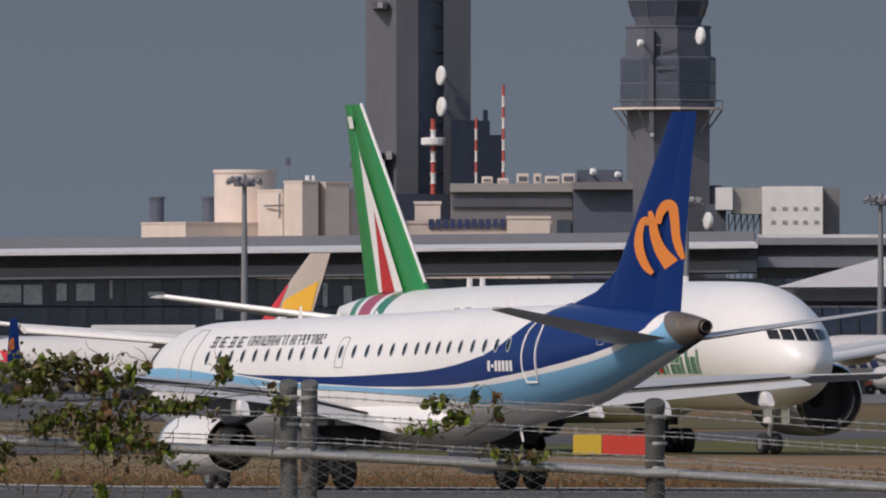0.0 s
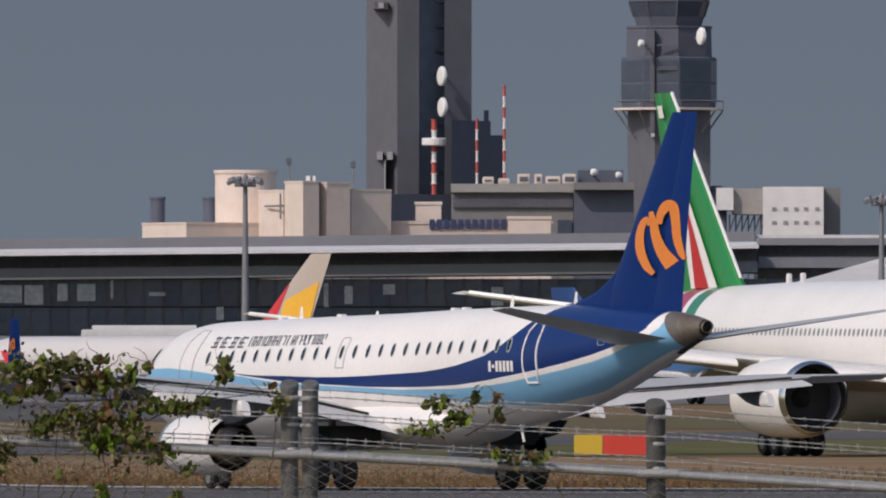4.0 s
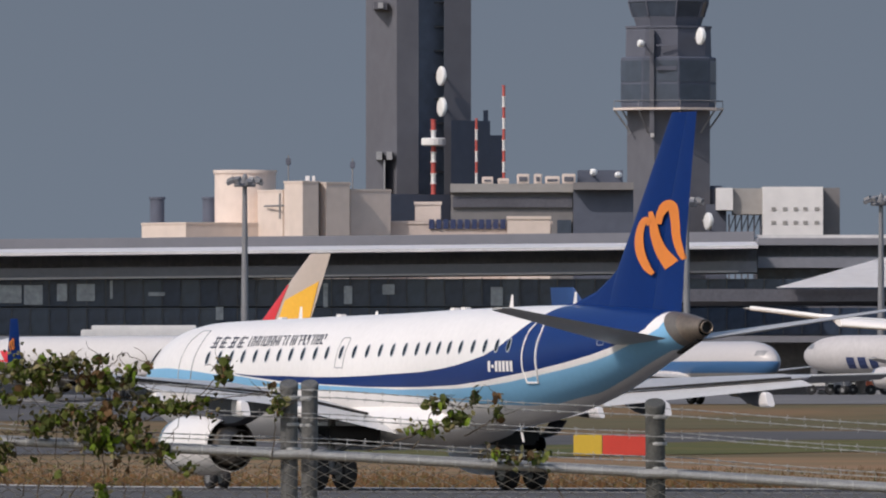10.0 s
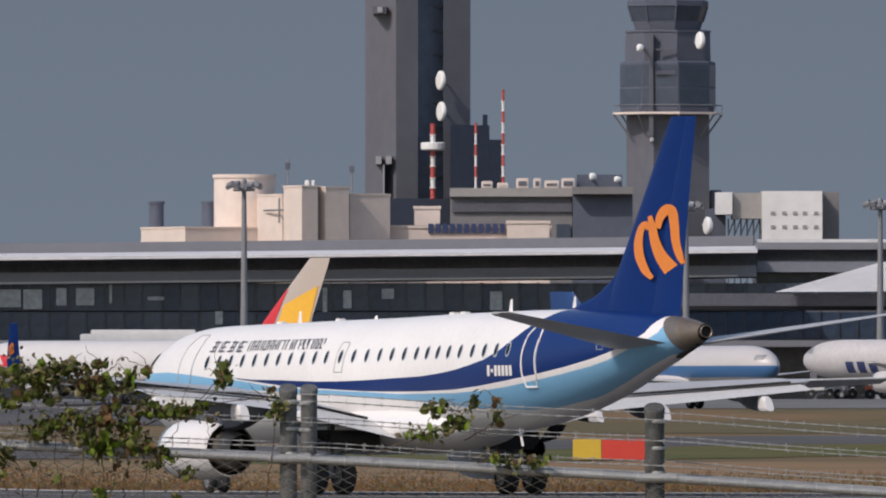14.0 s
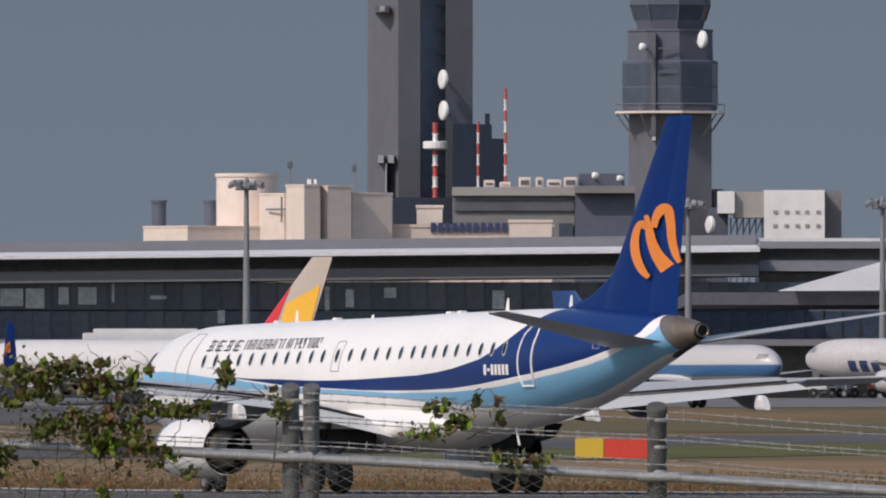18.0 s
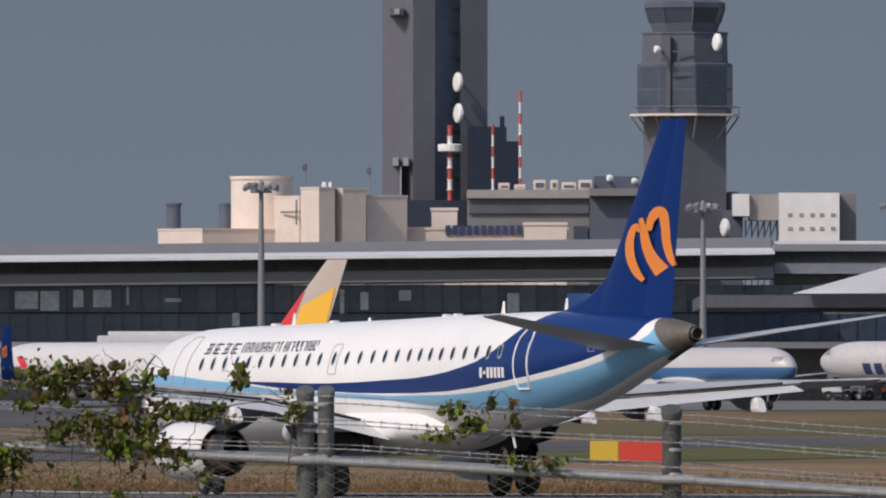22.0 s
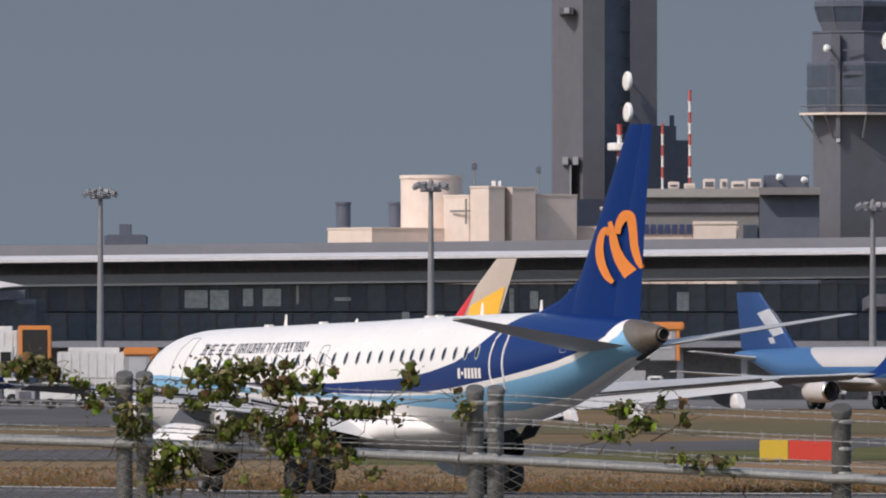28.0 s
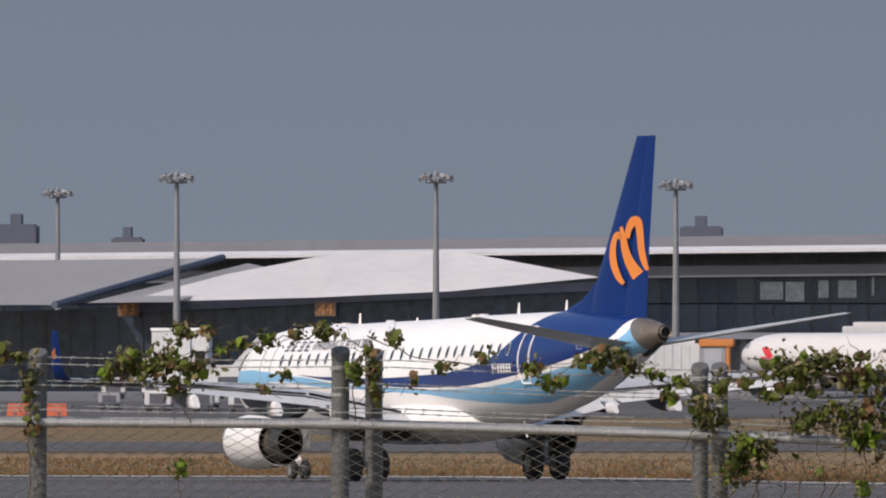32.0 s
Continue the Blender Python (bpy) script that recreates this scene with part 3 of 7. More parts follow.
    high = [(53.68, 1972, 19.60), (44.96, 1972, 18.91)]
    part_roof.faces.new([part_roof.verts.new(q) for q in low + high])
    bmesh.ops.solidify(part_roof, geom=list(part_roof.faces), thickness=0.35)
    setting(part("wedge_roof", part_roof, "roof_white"), "white sheet roof rising to a ridge", "roof")


terminal()


def left_pier():
    """The boarding pier with a white hipped roof and grey roofs beside it."""
    bm = bmesh.new()
    A, B, C, D = (-107.18, 1895, 13.50), (-74.49, 1895, 14.62), (-59.74, 1895, 16.01), (-59.96, 1914, 16.12)
    E1, F1 = (-85.67, 1914, 18.75), (-74.49, 1914, 18.75)
    G = (-97.46, 1909, 16.40)
    mid = (-87.90, 1895, 14.00)
    v = [bm.verts.new(p) for p in (A, mid, B, C, F1, E1, G)]
    for q in ((0, 1, 6), (1, 5, 6), (1, 2, 4, 5), (2, 3, 4)):
        bm.faces.new([v[k] for k in q])
    bmesh.ops.solidify(bm, geom=list(bm.faces), thickness=0.35)
    setting(part("pier_white_roof", bm, "roof_white"), "bright white hipped sheet roof of the boarding pier", "roof")
    # eave fascia under the white roof
    slab("pier_eave", A[0], C[0], A[2] - 1.0, A[2] - 0.15, C[2] - 1.3, C[2] - 0.4, 1897, 1899, "dark_concrete", "dark grey eave below the white pier roof", "fascia")
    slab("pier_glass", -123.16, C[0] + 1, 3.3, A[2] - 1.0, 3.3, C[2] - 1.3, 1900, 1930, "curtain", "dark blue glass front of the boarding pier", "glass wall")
    g = thing("pier_frames", "slim dark frames of the pier's glass front", "frame")
    g["kind"] = "structure"
    for k in range(26):
        x = -122.05 + k * 2.4
        part("mullion", block(x, x + 0.1, 1899.8, 1900.1, 3.3, 12.4), "mullion", g)
    # grey roofs
    bm = bmesh.new()
    P = [(-130.99, 1885, 13.22), (-112.83, 1885, 13.22), (-99.41, 1940, 18.30), (-130.99, 1940, 17.91)]
    bm.faces.new([bm.verts.new(p) for p in P])
    bmesh.ops.solidify(bm, geom=list(bm.faces), thickness=0.3)
    setting(part("pier_grey_roof", bm, "pier_grey"), "grey sheet roof of the boarding pier", "roof")
    bm = bmesh.new()
    tube(bm, [(-112.99, 1884, 13.22), (-99.25, 1939, 18.36)], 0.36, 6)
    setting(part("pier_roof_gutter", bm, "dark_concrete"), "dark gutter along the grey roof's slanted edge", "gutter")
    bm = bmesh.new()
    P = [(-110.03, 1887, 13.44), (-101.37, 1887, 13.50), (-94.39, 1944, 17.24), (-96.90, 1944, 17.80)]
    bm.faces.new([bm.verts.new(p) for p in P])
    bmesh.ops.solidify(bm, geom=list(bm.faces), thickness=0.3)
    setting(part("pier_small_grey_roof", bm, "pier_grey"), "small grey sheet roof between the larger roofs", "roof")
    for u_x, txt in ((-106.40, "43"), (-86.88, "44")):
        s = thing("gate_sign", "brown gate sign with orange digits by the pier", "sign", "gate signs")
        part("case", block(u_x - 1.05, u_x + 1.05, 1896, 1896.4, 12.14, 13.53, 0.05), "sign_orange", s)
        cu = bpy.data.curves.new("digits", 'FONT')
        cu.body, cu.size, cu.align_x, cu.extrude = txt, 1.5, 'CENTER', 0.02
        tmp = bpy.data.objects.new("digits", cu)
        scene.collection.objects.link(tmp)
        bpy.context.view_layer.update()
        me = bpy.data.meshes.new_from_object(tmp)
        scene.collection.objects.unlink(tmp)
        bpy.data.objects.remove(tmp)
        me.materials.clear()
        me.materials.append(M["sign_dark"])
        o = new("number", me)
        o.parent = s
        o.location, o.rotation_euler = (u_x, 1895.96, 12.36), (radians(90), 0, 0)
        part("arm", block(u_x - 0.1, u_x + 0.1, 1896.41, 1900.3, 12.64, 12.97), "mullion", s)


left_pier()


def prism_plan(pts, z0, z1):
    bm = bmesh.new()
    return loft(bm, [[(x, y, z) for x, y in pts] for z in (z0, z1)])


def rooftop():
    """Plant rooms and blocks that stand behind the terminal's roof."""
    def house(name, x0, x1, z0, z1, y0, y1, m, label, category="building"):
        t = thing(name, label, category)
        part("wall", block(x0, x1, y0, y1, z0, z1), m, t)
        part("parapet", block(x0 - 0.12, x1 + 0.12, y0 - 0.12, y1 + 0.12, z1 + 0.003, z1 + 0.35), m, t)
        return t

    def corner_house(name, x0, xe, x1, z1, ye, depth, label, category="building"):
        """A block that stands corner on, like all on this roof: the corner at (xe, ye), a short side to the left of it and a long one to the right."""
        t = thing(name, label, category)
        def plan(g):
            return [(x0 - g, ye + 1.54 * (xe - x0)), (xe, ye - g), (x1 + g, ye + 0.65 * (x1 - xe)), (x1 + g, ye + 0.65 * (x1 - xe) + depth), (x0 - g, ye + 1.54 * (xe - x0) + depth)]
        part("wall", prism_plan(plan(0.0), 3.3, z1), "cream", t)
        part("parapet", prism_plan(plan(0.10), z1 + 0.003, z1 + 0.22), "cream", t)
        return t
    corner_house("plant_block", -34.8, -29.6, -16.6, 24.80, 2206, 30, "low cream rendered block behind the terminal roof")
    corner_house("cream_block", -21.4, -18.5, -18.0, 28.55, 2207, 8, "cream rendered block beside the round tank")
    corner_house("cream_tower_block", -18.27, -16.15, -14.35, 29.45, 2199, 7, "tall cream rendered block with sharp edges")
    corner_house("broad_tower_block", -14.30, -13.45, -10.79, 29.35, 2201, 9, "broad cream rendered block in its neighbour's shade")
    corner_house("low_cream_block", -11.2, -10.7, -6.11, 28.60, 2206, 16, "lower cream rendered block with a slanting shadow")
    # cream toned down in the base colour for this less lit front
    house("long_low_wall", -7.80, 12.41, 3.3, 24.85, 2211, 2216, "dim_cream", "long low cream wall behind the terminal roof, painted dimmer as less lit", "wall")
    pipe = thing("roof_pipe_rack", "thin dark pipe frame fixed to a cream block", "pipe rack")
    part("post", tube(bmesh.new(), [(-18.8, 2205.5, 25.4), (-18.8, 2205.5, 28.3)], 0.12, 6), "pole", pipe)
    part("arm", tube(bmesh.new(), [(-20.6, 2209.5, 26.9), (-18.0, 2204.2, 26.9)], 0.12, 6), "pole", pipe)
    for u_x, u_w in ((-15.6, 0.5), (-14.9, 0.35)):
        v = thing("roof_vent_box", "small white vent box on a tall block", "vent", "small roof vents")
        part("case", block(u_x - u_w / 2, u_x + u_w / 2, 2202.5, 2203.2, 29.672, 30.3, 0.05), "off_white", v)
    house("white_cube", -3.31, -0.33, 3.3, 27.16, 2218, 2226, "cream", "small pale plant room on the roof")
    house("lit_wall_block", 7.34, 12.22, 3.3, 25.34, 2205, 2210, "cream", "sunlit cream wall at the end of a low block")
    t = thing("roof_sign", "navy lettering bars on a long low wall", "sign")
    for k in range(11):
        x = -1.69 + k * 0.82
        part("letter_bar", block(x, x + 0.6, 2210.7, 2210.9, 24.30, 25.40), "sign_blue", t)
    # round tank and stacks
    t = thing("round_tank", "large round cream-coloured rooftop tank", "tank")
    bm = turned(bmesh.new(), [(0, 3.55), (10, 3.55), (10.01, 3.7), (10.4, 3.7), (10.41, 3.3)], (-22.95, 2222, 31.19 - 10.4), (0, 0, 1), 40)
    part("shell", bm, "cream", t, smooth=False)
    for u_x, w in ((-33.34, 0.85), (-27.23, 0.85)):
        t = thing("vent_stack", "dark grey round vent stack on the roof", "vent stack", "roof vent stacks")
        part("pipe", turned(bmesh.new(), [(0, w), (3.2, w), (3.21, w * 1.12), (3.5, w * 1.12)], (u_x, 2236, 28.26 - 3.5), (0, 0, 1), 20), "dark_concrete", t, smooth=False)
    for u_x, foot, z in ((-17.94, 29.50, 32.88), (-10.53, 28.72, 32.49)):
        t = thing("roof_antenna", "thin grey rooftop antenna with a pale head", "antenna", "roof antennas")
        part("pole", tube(bmesh.new(), [(u_x, 2219, foot - 0.6), (u_x, 2219, z)], 0.09, 6), "pole", t)
        part("head", block(u_x - 0.28, u_x + 0.28, 2218.8, 2219.2, z - 1.1, z - 0.35, 0.05), "concrete", t)
        part("foot", block(u_x - 0.25, u_x + 0.25, 2218.7, 2219.3, foot - 0.7, foot - 0.3), "concrete", t)
    # grey office block in the middle
    t = thing("grey_office", "grey flat-roofed office block before the towers", "building")
    part("wall", block(0.86, 15.22, 2262, 2290, 3.3, 29.12), "warm_grey", t)
    part("cornice", block(0.80, 15.29, 2261, 2292, 29.12, 30.12), "warm_pale", t)
    part("window_band", block(1.06, 15.16, 2261.6, 2262, 27.33, 28.59), "recess", t)
    part("door_glass", block(13.36, 15.02, 2261.5, 2261.8, 24.07, 25.87), "tower_glass", t)
    t = thing("dark_office", "office block beside the old tower, its shade painted dark", "building")
    part("wall", block(15.26, 22.33, 2261, 2290, 3.3, 29.39), "dark_concrete", t)
    # shade on this front is put into the dark wall colour
    part("cornice", block(15.22, 22.33, 2259, 2291, 29.39, 30.25), "warm_grey", t)
    part("plant_screen", block(15.82, 21.14, 2266, 2280, 30.25 + 0.01, 31.78), "dark_concrete", t)
    rng = random.Random(3)
    for u0, u1, v1 in ((4.52, 5.85, 30.98), (6.38, 7.71, 30.79), (8.64, 10.10, 31.32),
                       (10.64, 11.57, 31.32), (11.96, 13.69, 31.05), (13.96, 15.55, 31.32)):
        t = thing("roof_unit", "pale boxy ventilation unit on an office roof", "ventilation unit", "roof ventilation units")
        part("case", block(u0, u1, 2264, 2267, 30.12 + 0.01, v1, 0.08), "cream", t)
        part("grille", block(u0 + 0.25, u1 - 0.25, 2263.9, 2263.99, 30.12 + 0.3, v1 - 0.35), "recess", t)
    # pale building far on the right
    t = thing("white_annex", "white annex building with two rows of small windows", "building")
    part("wall", block(38.09, 45.26, 2292, 2302, 3.3, 30.15), "off_white", t)
    # right side of the same building, its shade painted as grey
    part("side_wall", block(45.28, 47.35, 2296, 2302, 3.3, 30.08), "warm_grey", t)
    for k, u_x in enumerate((39.37, 40.72, 42.01, 43.16, 44.51)):
        for zz in (27.51, 25.88):
            part("window", block(u_x - 0.26, u_x + 0.26, 2291.9, 2292.05, zz - 0.2, zz + 0.2), "warm_pale", t)
    t = thing("box_annex", "white box building on steel legs, shaded side painted grey", "building")
    # white box; the grey body paints its shaded side
    part("body", block(34.57, 38.42, 2296, 2306, 26.90, 30.01), "warm_pale", t)
    part("end_wall", block(32.54, 34.55, 2295, 2306, 27.4, 30.05), "off_white", t)
    for k in range(6):
        x = 34.03 + k * 0.75
        part("leg", block(x, x + 0.18, 2297, 2297.3, 3.3, 26.90 - 0.003), "recess", t)
        part("brace", tube(bmesh.new(), [(x + 0.1, 2297.6, 24.94), (x + 0.8, 2297.6, 26.76)], 0.07, 5), "recess", t)
    t = thing("dark_plant_room", "dark plant room at the foot of the old tower", "building")
    part("wall", block(30.85, 33.82, 2298, 2303, 3.3, 28.12), "dark_concrete", t)
    part("drum", turned(bmesh.new(), [(0, 1.0), (1.9, 1.0), (2.3, 0.6)], (32.61, 2300, 28.12 - 0.05), (0, 0, 1), 16), "dark_concrete", t)
    # distant rooftop rooms on the left
    for x0, x1, v0, v1, d in ((-65.65, -60.42, 24.53, 26.65, 2400), (-136.80, -132.99, 23.68, 25.30, 2400),
                              (-151.34, -146.26, 23.68, 26.93, 2400)):
        t = thing("far_plant_room", "dark grey plant room far behind the roofline", "building", "far plant rooms")
        part("wall", block(x0, x1, d, d + 8, 3.3, v1 - 0.7), "dark_concrete", t)
        part("roof_rail", block(x0 + 0.3, x1 - 0.3, d + 1, d + 7, v1 - 0.7, v1 - 0.5), "concrete", t)
        part("turret", block(x0 + (x1 - x0) * 0.35, x0 + (x1 - x0) * 0.62, d + 2, d + 6, v1 - 0.49, v1 + 0.8), "dark_concrete", t)
    bm = block(-84.99, -37.69, 2420, 2450, 3.3, 25.02)
    setting(part("far_roofline", bm, "roof_grey"), "long grey roof far behind the terminal", "roof")


rooftop()


def new_tower():
    t = thing("tall_tower", "tall grey-brown concrete tower with a dark glazed slot", "tower")
    x = [-9.66, -5.80, -3.10, 0.05, 3.40]
    top = 78.0
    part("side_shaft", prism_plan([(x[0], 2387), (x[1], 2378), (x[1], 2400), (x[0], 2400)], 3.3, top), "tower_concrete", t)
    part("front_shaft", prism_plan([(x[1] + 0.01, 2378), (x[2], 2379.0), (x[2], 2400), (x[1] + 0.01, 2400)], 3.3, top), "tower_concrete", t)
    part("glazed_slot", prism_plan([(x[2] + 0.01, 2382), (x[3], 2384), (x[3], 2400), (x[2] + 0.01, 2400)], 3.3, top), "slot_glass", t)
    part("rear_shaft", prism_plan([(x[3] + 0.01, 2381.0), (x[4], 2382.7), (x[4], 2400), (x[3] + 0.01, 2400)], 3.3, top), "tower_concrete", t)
    for k in range(20):
        z = 18 + k * 3
        part("floor_band", block(x[2] + 0.02, x[3] - 0.02, 2383.2, 2386, z, z + 0.25), "mullion", t)
    part("window", block(-8.68, -7.00, 2378.6, 2386, 53.18, 54.09), "recess", t)
    part("window_blind", block(-8.12, -7.49, 2378.3, 2378.59, 53.32, 54.02), "bridge_grey", t)
    for u_x in (-7.98, -6.72):
        part("floodlight", block(u_x - 0.35, u_x + 0.35, 2377.5, 2384.5, 34.56, 35.54), "bridge_grey", t)
    part("cable_tray", block(-7.45, -7.25, 2377.8, 2384, 30.2, 34.5), "bridge_grey", t)
    part("crown", block(x[0] - 1, x[4] + 1, 2378, 2396, top + 0.01, top + 9), "concrete", t)
    w = thing("tower_annex", "dark stepped block attached to the tall tower", "building")
    part("wall", prism_plan([(0.91, 2366), (5.74, 2372), (5.74, 2380), (0.91, 2380)], 3.3, 39.25), "dark_concrete", w)
    part("turret", prism_plan([(4.9, 2373), (5.5, 2373.7), (5.5, 2376), (4.9, 2376)], 39.253, 40.6), "dark_concrete", w)
    part("lower_wall", prism_plan([(5.75, 2372), (7.42, 2374), (7.42, 2380), (5.75, 2380)], 3.3, 37.50), "dark_concrete", w)
    part("base_wall", prism_plan([(-7.0, 2364), (x[4] + 0.5, 2372), (x[4] + 0.5, 2376), (-7.0, 2376)], 3.3, 30.15), "dark_concrete", w)
    for u_x, zz in ((-0.35, 44.92), (-0.28, 41.07)):
        dish(u_x, 2378.5, zz, 1.2, "white round antenna dish on a tower bracket", (u_x + 0.9, 2382.5, zz - 0.5))
    lattice_mast(-1.25, 2369, 30.15 - 0.05, 39.42, 0.36, 7, 1.5, 36.71)
    lattice_mast(4.03, 2362, 33.04 - 3, 39.42, 0.18, 7, 0, 0)
    lattice_mast(7.36, 2352, 31.30, 43.31, 0.21, 9, 0, 0)


def dish(x, y, z, r, label, to=None):
    t = thing("antenna_dish", label, "antenna", "antenna dishes")
    d = Vector((-0.93, -0.36, 0.05)).normalized()
    part("drum", turned(bmesh.new(), [(0, r * 0.6), (0.3, r), (0.6, r), (0.72, r * 0.85), (0.78, 0.05)], Vector((x, y, z)) - d * 0.5, d, 24), "dish", t)
    part("bracket", tube(bmesh.new(), [Vector((x, y, z)) - d * 0.45, Vector(to or (x + 0.6, y + 1.6, z - 0.4))], 0.14, 6), "pole", t)


def lattice_mast(x, y, z0, z1, w, bands, deck, deck_z):
    t = thing("striped_mast", "red and white striped steel mast", "mast", "striped masts")
    h = (z1 - z0) / bands
    for k in range(bands):
        a, b = z0 + k * h, z0 + (k + 1) * h
        bm = turned(bmesh.new(), [(0, w * 1.15), (0.12, w * 1.15), (0.13, w * 0.8), (h * 0.5, w * 0.8), (h * 0.5 + 0.01, w * 0.95), (h * 0.5 + 0.1, w * 0.95), (h * 0.5 + 0.11, w * 0.8), (h - 0.13, w * 0.8), (h - 0.12, w * 1.15), (h - 0.01, w * 1.15)], (x, y, a), (0, 0, 1), 8)
        part("section", bm, "mast_red" if (bands - k) % 2 else "mast_white", t)
    if z0 < 45 and not deck:
        part("foot_pole", turned(bmesh.new(), [(0, w), (z0 - 3.3, w)], (x, y, 3.3), (0, 0, 1), 8), "pole", t)
    if deck:
        part("deck", turned(bmesh.new(), [(0, deck * 0.8), (0.15, deck), (0.9, deck), (1.0, deck * 0.9)], (x, y, deck_z - 0.6), (0, 0, 1), 16), "mast_white", t)


def old_tower():
    t = thing("control_tower", "octagonal grey concrete control tower with a glazed cab", "control tower")
    cx, y = 26.92, 2300
    turn = radians(-78.5)      # where one corner of the octagon points
    def octo(name, rows, m, label="", n=8, first=turn):
        bm = loft(bmesh.new(), [[(cx + r * math.cos(first + 2 * math.pi / n * k), y + r * math.sin(first + 2 * math.pi / n * k), z) for k in range(n)] for z, r in rows])
        return part(name, bm, m, t, label)
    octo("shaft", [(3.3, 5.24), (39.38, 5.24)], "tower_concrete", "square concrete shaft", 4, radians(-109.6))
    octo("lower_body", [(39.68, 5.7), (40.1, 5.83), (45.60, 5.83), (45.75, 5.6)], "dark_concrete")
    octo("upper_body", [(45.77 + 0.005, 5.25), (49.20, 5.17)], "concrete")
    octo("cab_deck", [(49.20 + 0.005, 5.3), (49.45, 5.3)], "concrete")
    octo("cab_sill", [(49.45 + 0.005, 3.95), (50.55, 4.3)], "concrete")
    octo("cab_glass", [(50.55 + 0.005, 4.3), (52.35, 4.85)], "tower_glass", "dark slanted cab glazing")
    octo("cab_roof", [(52.35 + 0.005, 4.95), (53.0, 4.95), (53.35, 4.0)], "dark_concrete")
    part("radome", turned(bmesh.new(), [(0, 2.3), (0.8, 2.5), (1.8, 2.2), (2.6, 1.3), (2.9, 0.1)], (cx, y, 53.35), (0, 0, 1), 24), "dish", t, smooth=True)
    octo("gallery", [(39.39, 6.75), (39.66, 6.75)], "cream", "pale gallery floor round the tower")
    for k in range(8):
        a = turn + math.pi / 4 * k
        c, q = math.cos(a), math.sin(a)
        part("gallery_strut", tube(bmesh.new(), [(cx + 4.6 * c, y + 4.6 * q, 36.64), (cx + 6.6 * c, y + 6.6 * q, 39.38)], 0.12, 5), "pole", t)
        b = a + math.pi / 4
        part("gallery_rail", tube(bmesh.new(), [(cx + 6.65 * c, y + 6.65 * q, 40.50), (cx + 6.65 * math.cos(b), y + 6.65 * math.sin(b), 40.50)], 0.05, 4), "pole", t)
        part("gallery_post", tube(bmesh.new(), [(cx + 6.65 * c, y + 6.65 * q, 39.62), (cx + 6.65 * c, y + 6.65 * q, 40.50)], 0.05, 4), "pole", t)
        # glazing strips of the wide body and mullions of the cab
        a2 = a + math.pi / 8
        n = Vector((math.cos(a2), math.sin(a2), 0))
        tan = Vector((-n.y, n.x, 0))
        for za, zb in ((42.75, 45.30), (40.30, 42.45)):
            base = Vector((cx, y, 0)) + n * (5.83 * math.cos(math.pi / 8) + 0.05)
            bm = loft(bmesh.new(), [[base + tan * d + n * e + Vector((0, 0, z)) for d, e in ((-2.1, 0), (2.1, 0), (2.1, -0.3), (-2.1, -0.3))] for z in (za, zb)])
            part("window_strip", bm, "tower_glass", t)
        part("cab_mullion", tube(bmesh.new(), [(cx + 4.33 * c, y + 4.33 * q, 50.55), (cx + 4.88 * c, y + 4.88 * q, 52.35)], 0.12, 5), "concrete", t)
    for za, zb in ((44.1, 44.6), (47.0, 47.2)):
        part("panel_line", block(cx - 1.5, cx + 0.9, y - 5.75, y - 5.55, za, zb), "concrete", t)
    part("riser_pipe", block(24.6, 25.15, y - 5.55, y - 4.4, 36.6, 49.0, 0.04), "tower_concrete", t, "pale grey riser duct")
    part("riser_foot", block(24.7, 25.15, y - 5.5, y - 4.4, 36.1, 36.59, 0.04), "pier_grey", t)
    dish(30.6, 2291, 48.1, 1.05, "white antenna dish on the control tower", (29.70, 2298, 47.87))
    dish(31.5, 2290, 26.0, 1.05, "white antenna dish at the tower's foot", (30.91, 2298.5, 26.18))
    dish(17.55, 2262, 31.52, 0.4, "white antenna dish on an office roof", (17.55, 2267, 31.05))
    dish(20.47, 2262, 31.18, 0.35, "white antenna dish on an office roof", (20.47, 2267, 31.05))
    dish(23.44, 2292.6, 47.27, 0.45, "small pale antenna dish on the control tower", (23.98, 2297.5, 47.27))


new_tower()
old_tower()


def apron_lamp(x, y, z1, scale=1.0):
    """A tall floodlight pole with a crown of lamp heads."""
    t = thing("apron_lamp", "tall grey steel floodlight pole with a crown of lamps", "floodlight pole", "apron floodlight poles")
    z0 = ground_z(y) + 0.04
    part("pole", turned(bmesh.new(), [(0, 0.42), (0.5, 0.40), (z1 - z0 - 0.6, 0.20)], (x, y, z0), (0, 0, 1), 14), "pole", t, smooth=True)
    part("base_plate", block(x - 0.7, x + 0.7, y - 0.7, y + 0.7, z0 - 0.02, z0 + 0.12), "pole", t)
    part("crown_ring", turned(bmesh.new(), [(0, 0.9), (0.12, 1.0), (0.24, 0.9)], (x, y, z1 - 0.9), (0, 0, 1), 16), "pole", t)
    for k in range(8):
        a = math.pi / 4 * k + 0.3
        r = 1.35 * scale
        m = pose(x + r * math.cos(a), y + r * math.sin(a), z1 - 0.5 + 0.25 * (k % 2), 0, 25, math.degrees(a))
        part("lamp_head", box(bmesh.new(), -0.3, 0.3, -0.24, 0.24, -0.17, 0.17, m), "pole", t)
        part("arm", tube(bmesh.new(), [(x, y, z1 - 0.8), (x + (r - 0.3) * math.cos(a), y + (r - 0.3) * math.sin(a), z1 - 0.55)], 0.06, 5), "pole", t)
    part("finial", turned(bmesh.new(), [(0, 0.3), (0.6, 0.26), (0.9, 0.05)], (x, y, z1 - 0.6), (0, 0, 1), 10), "pole", t)


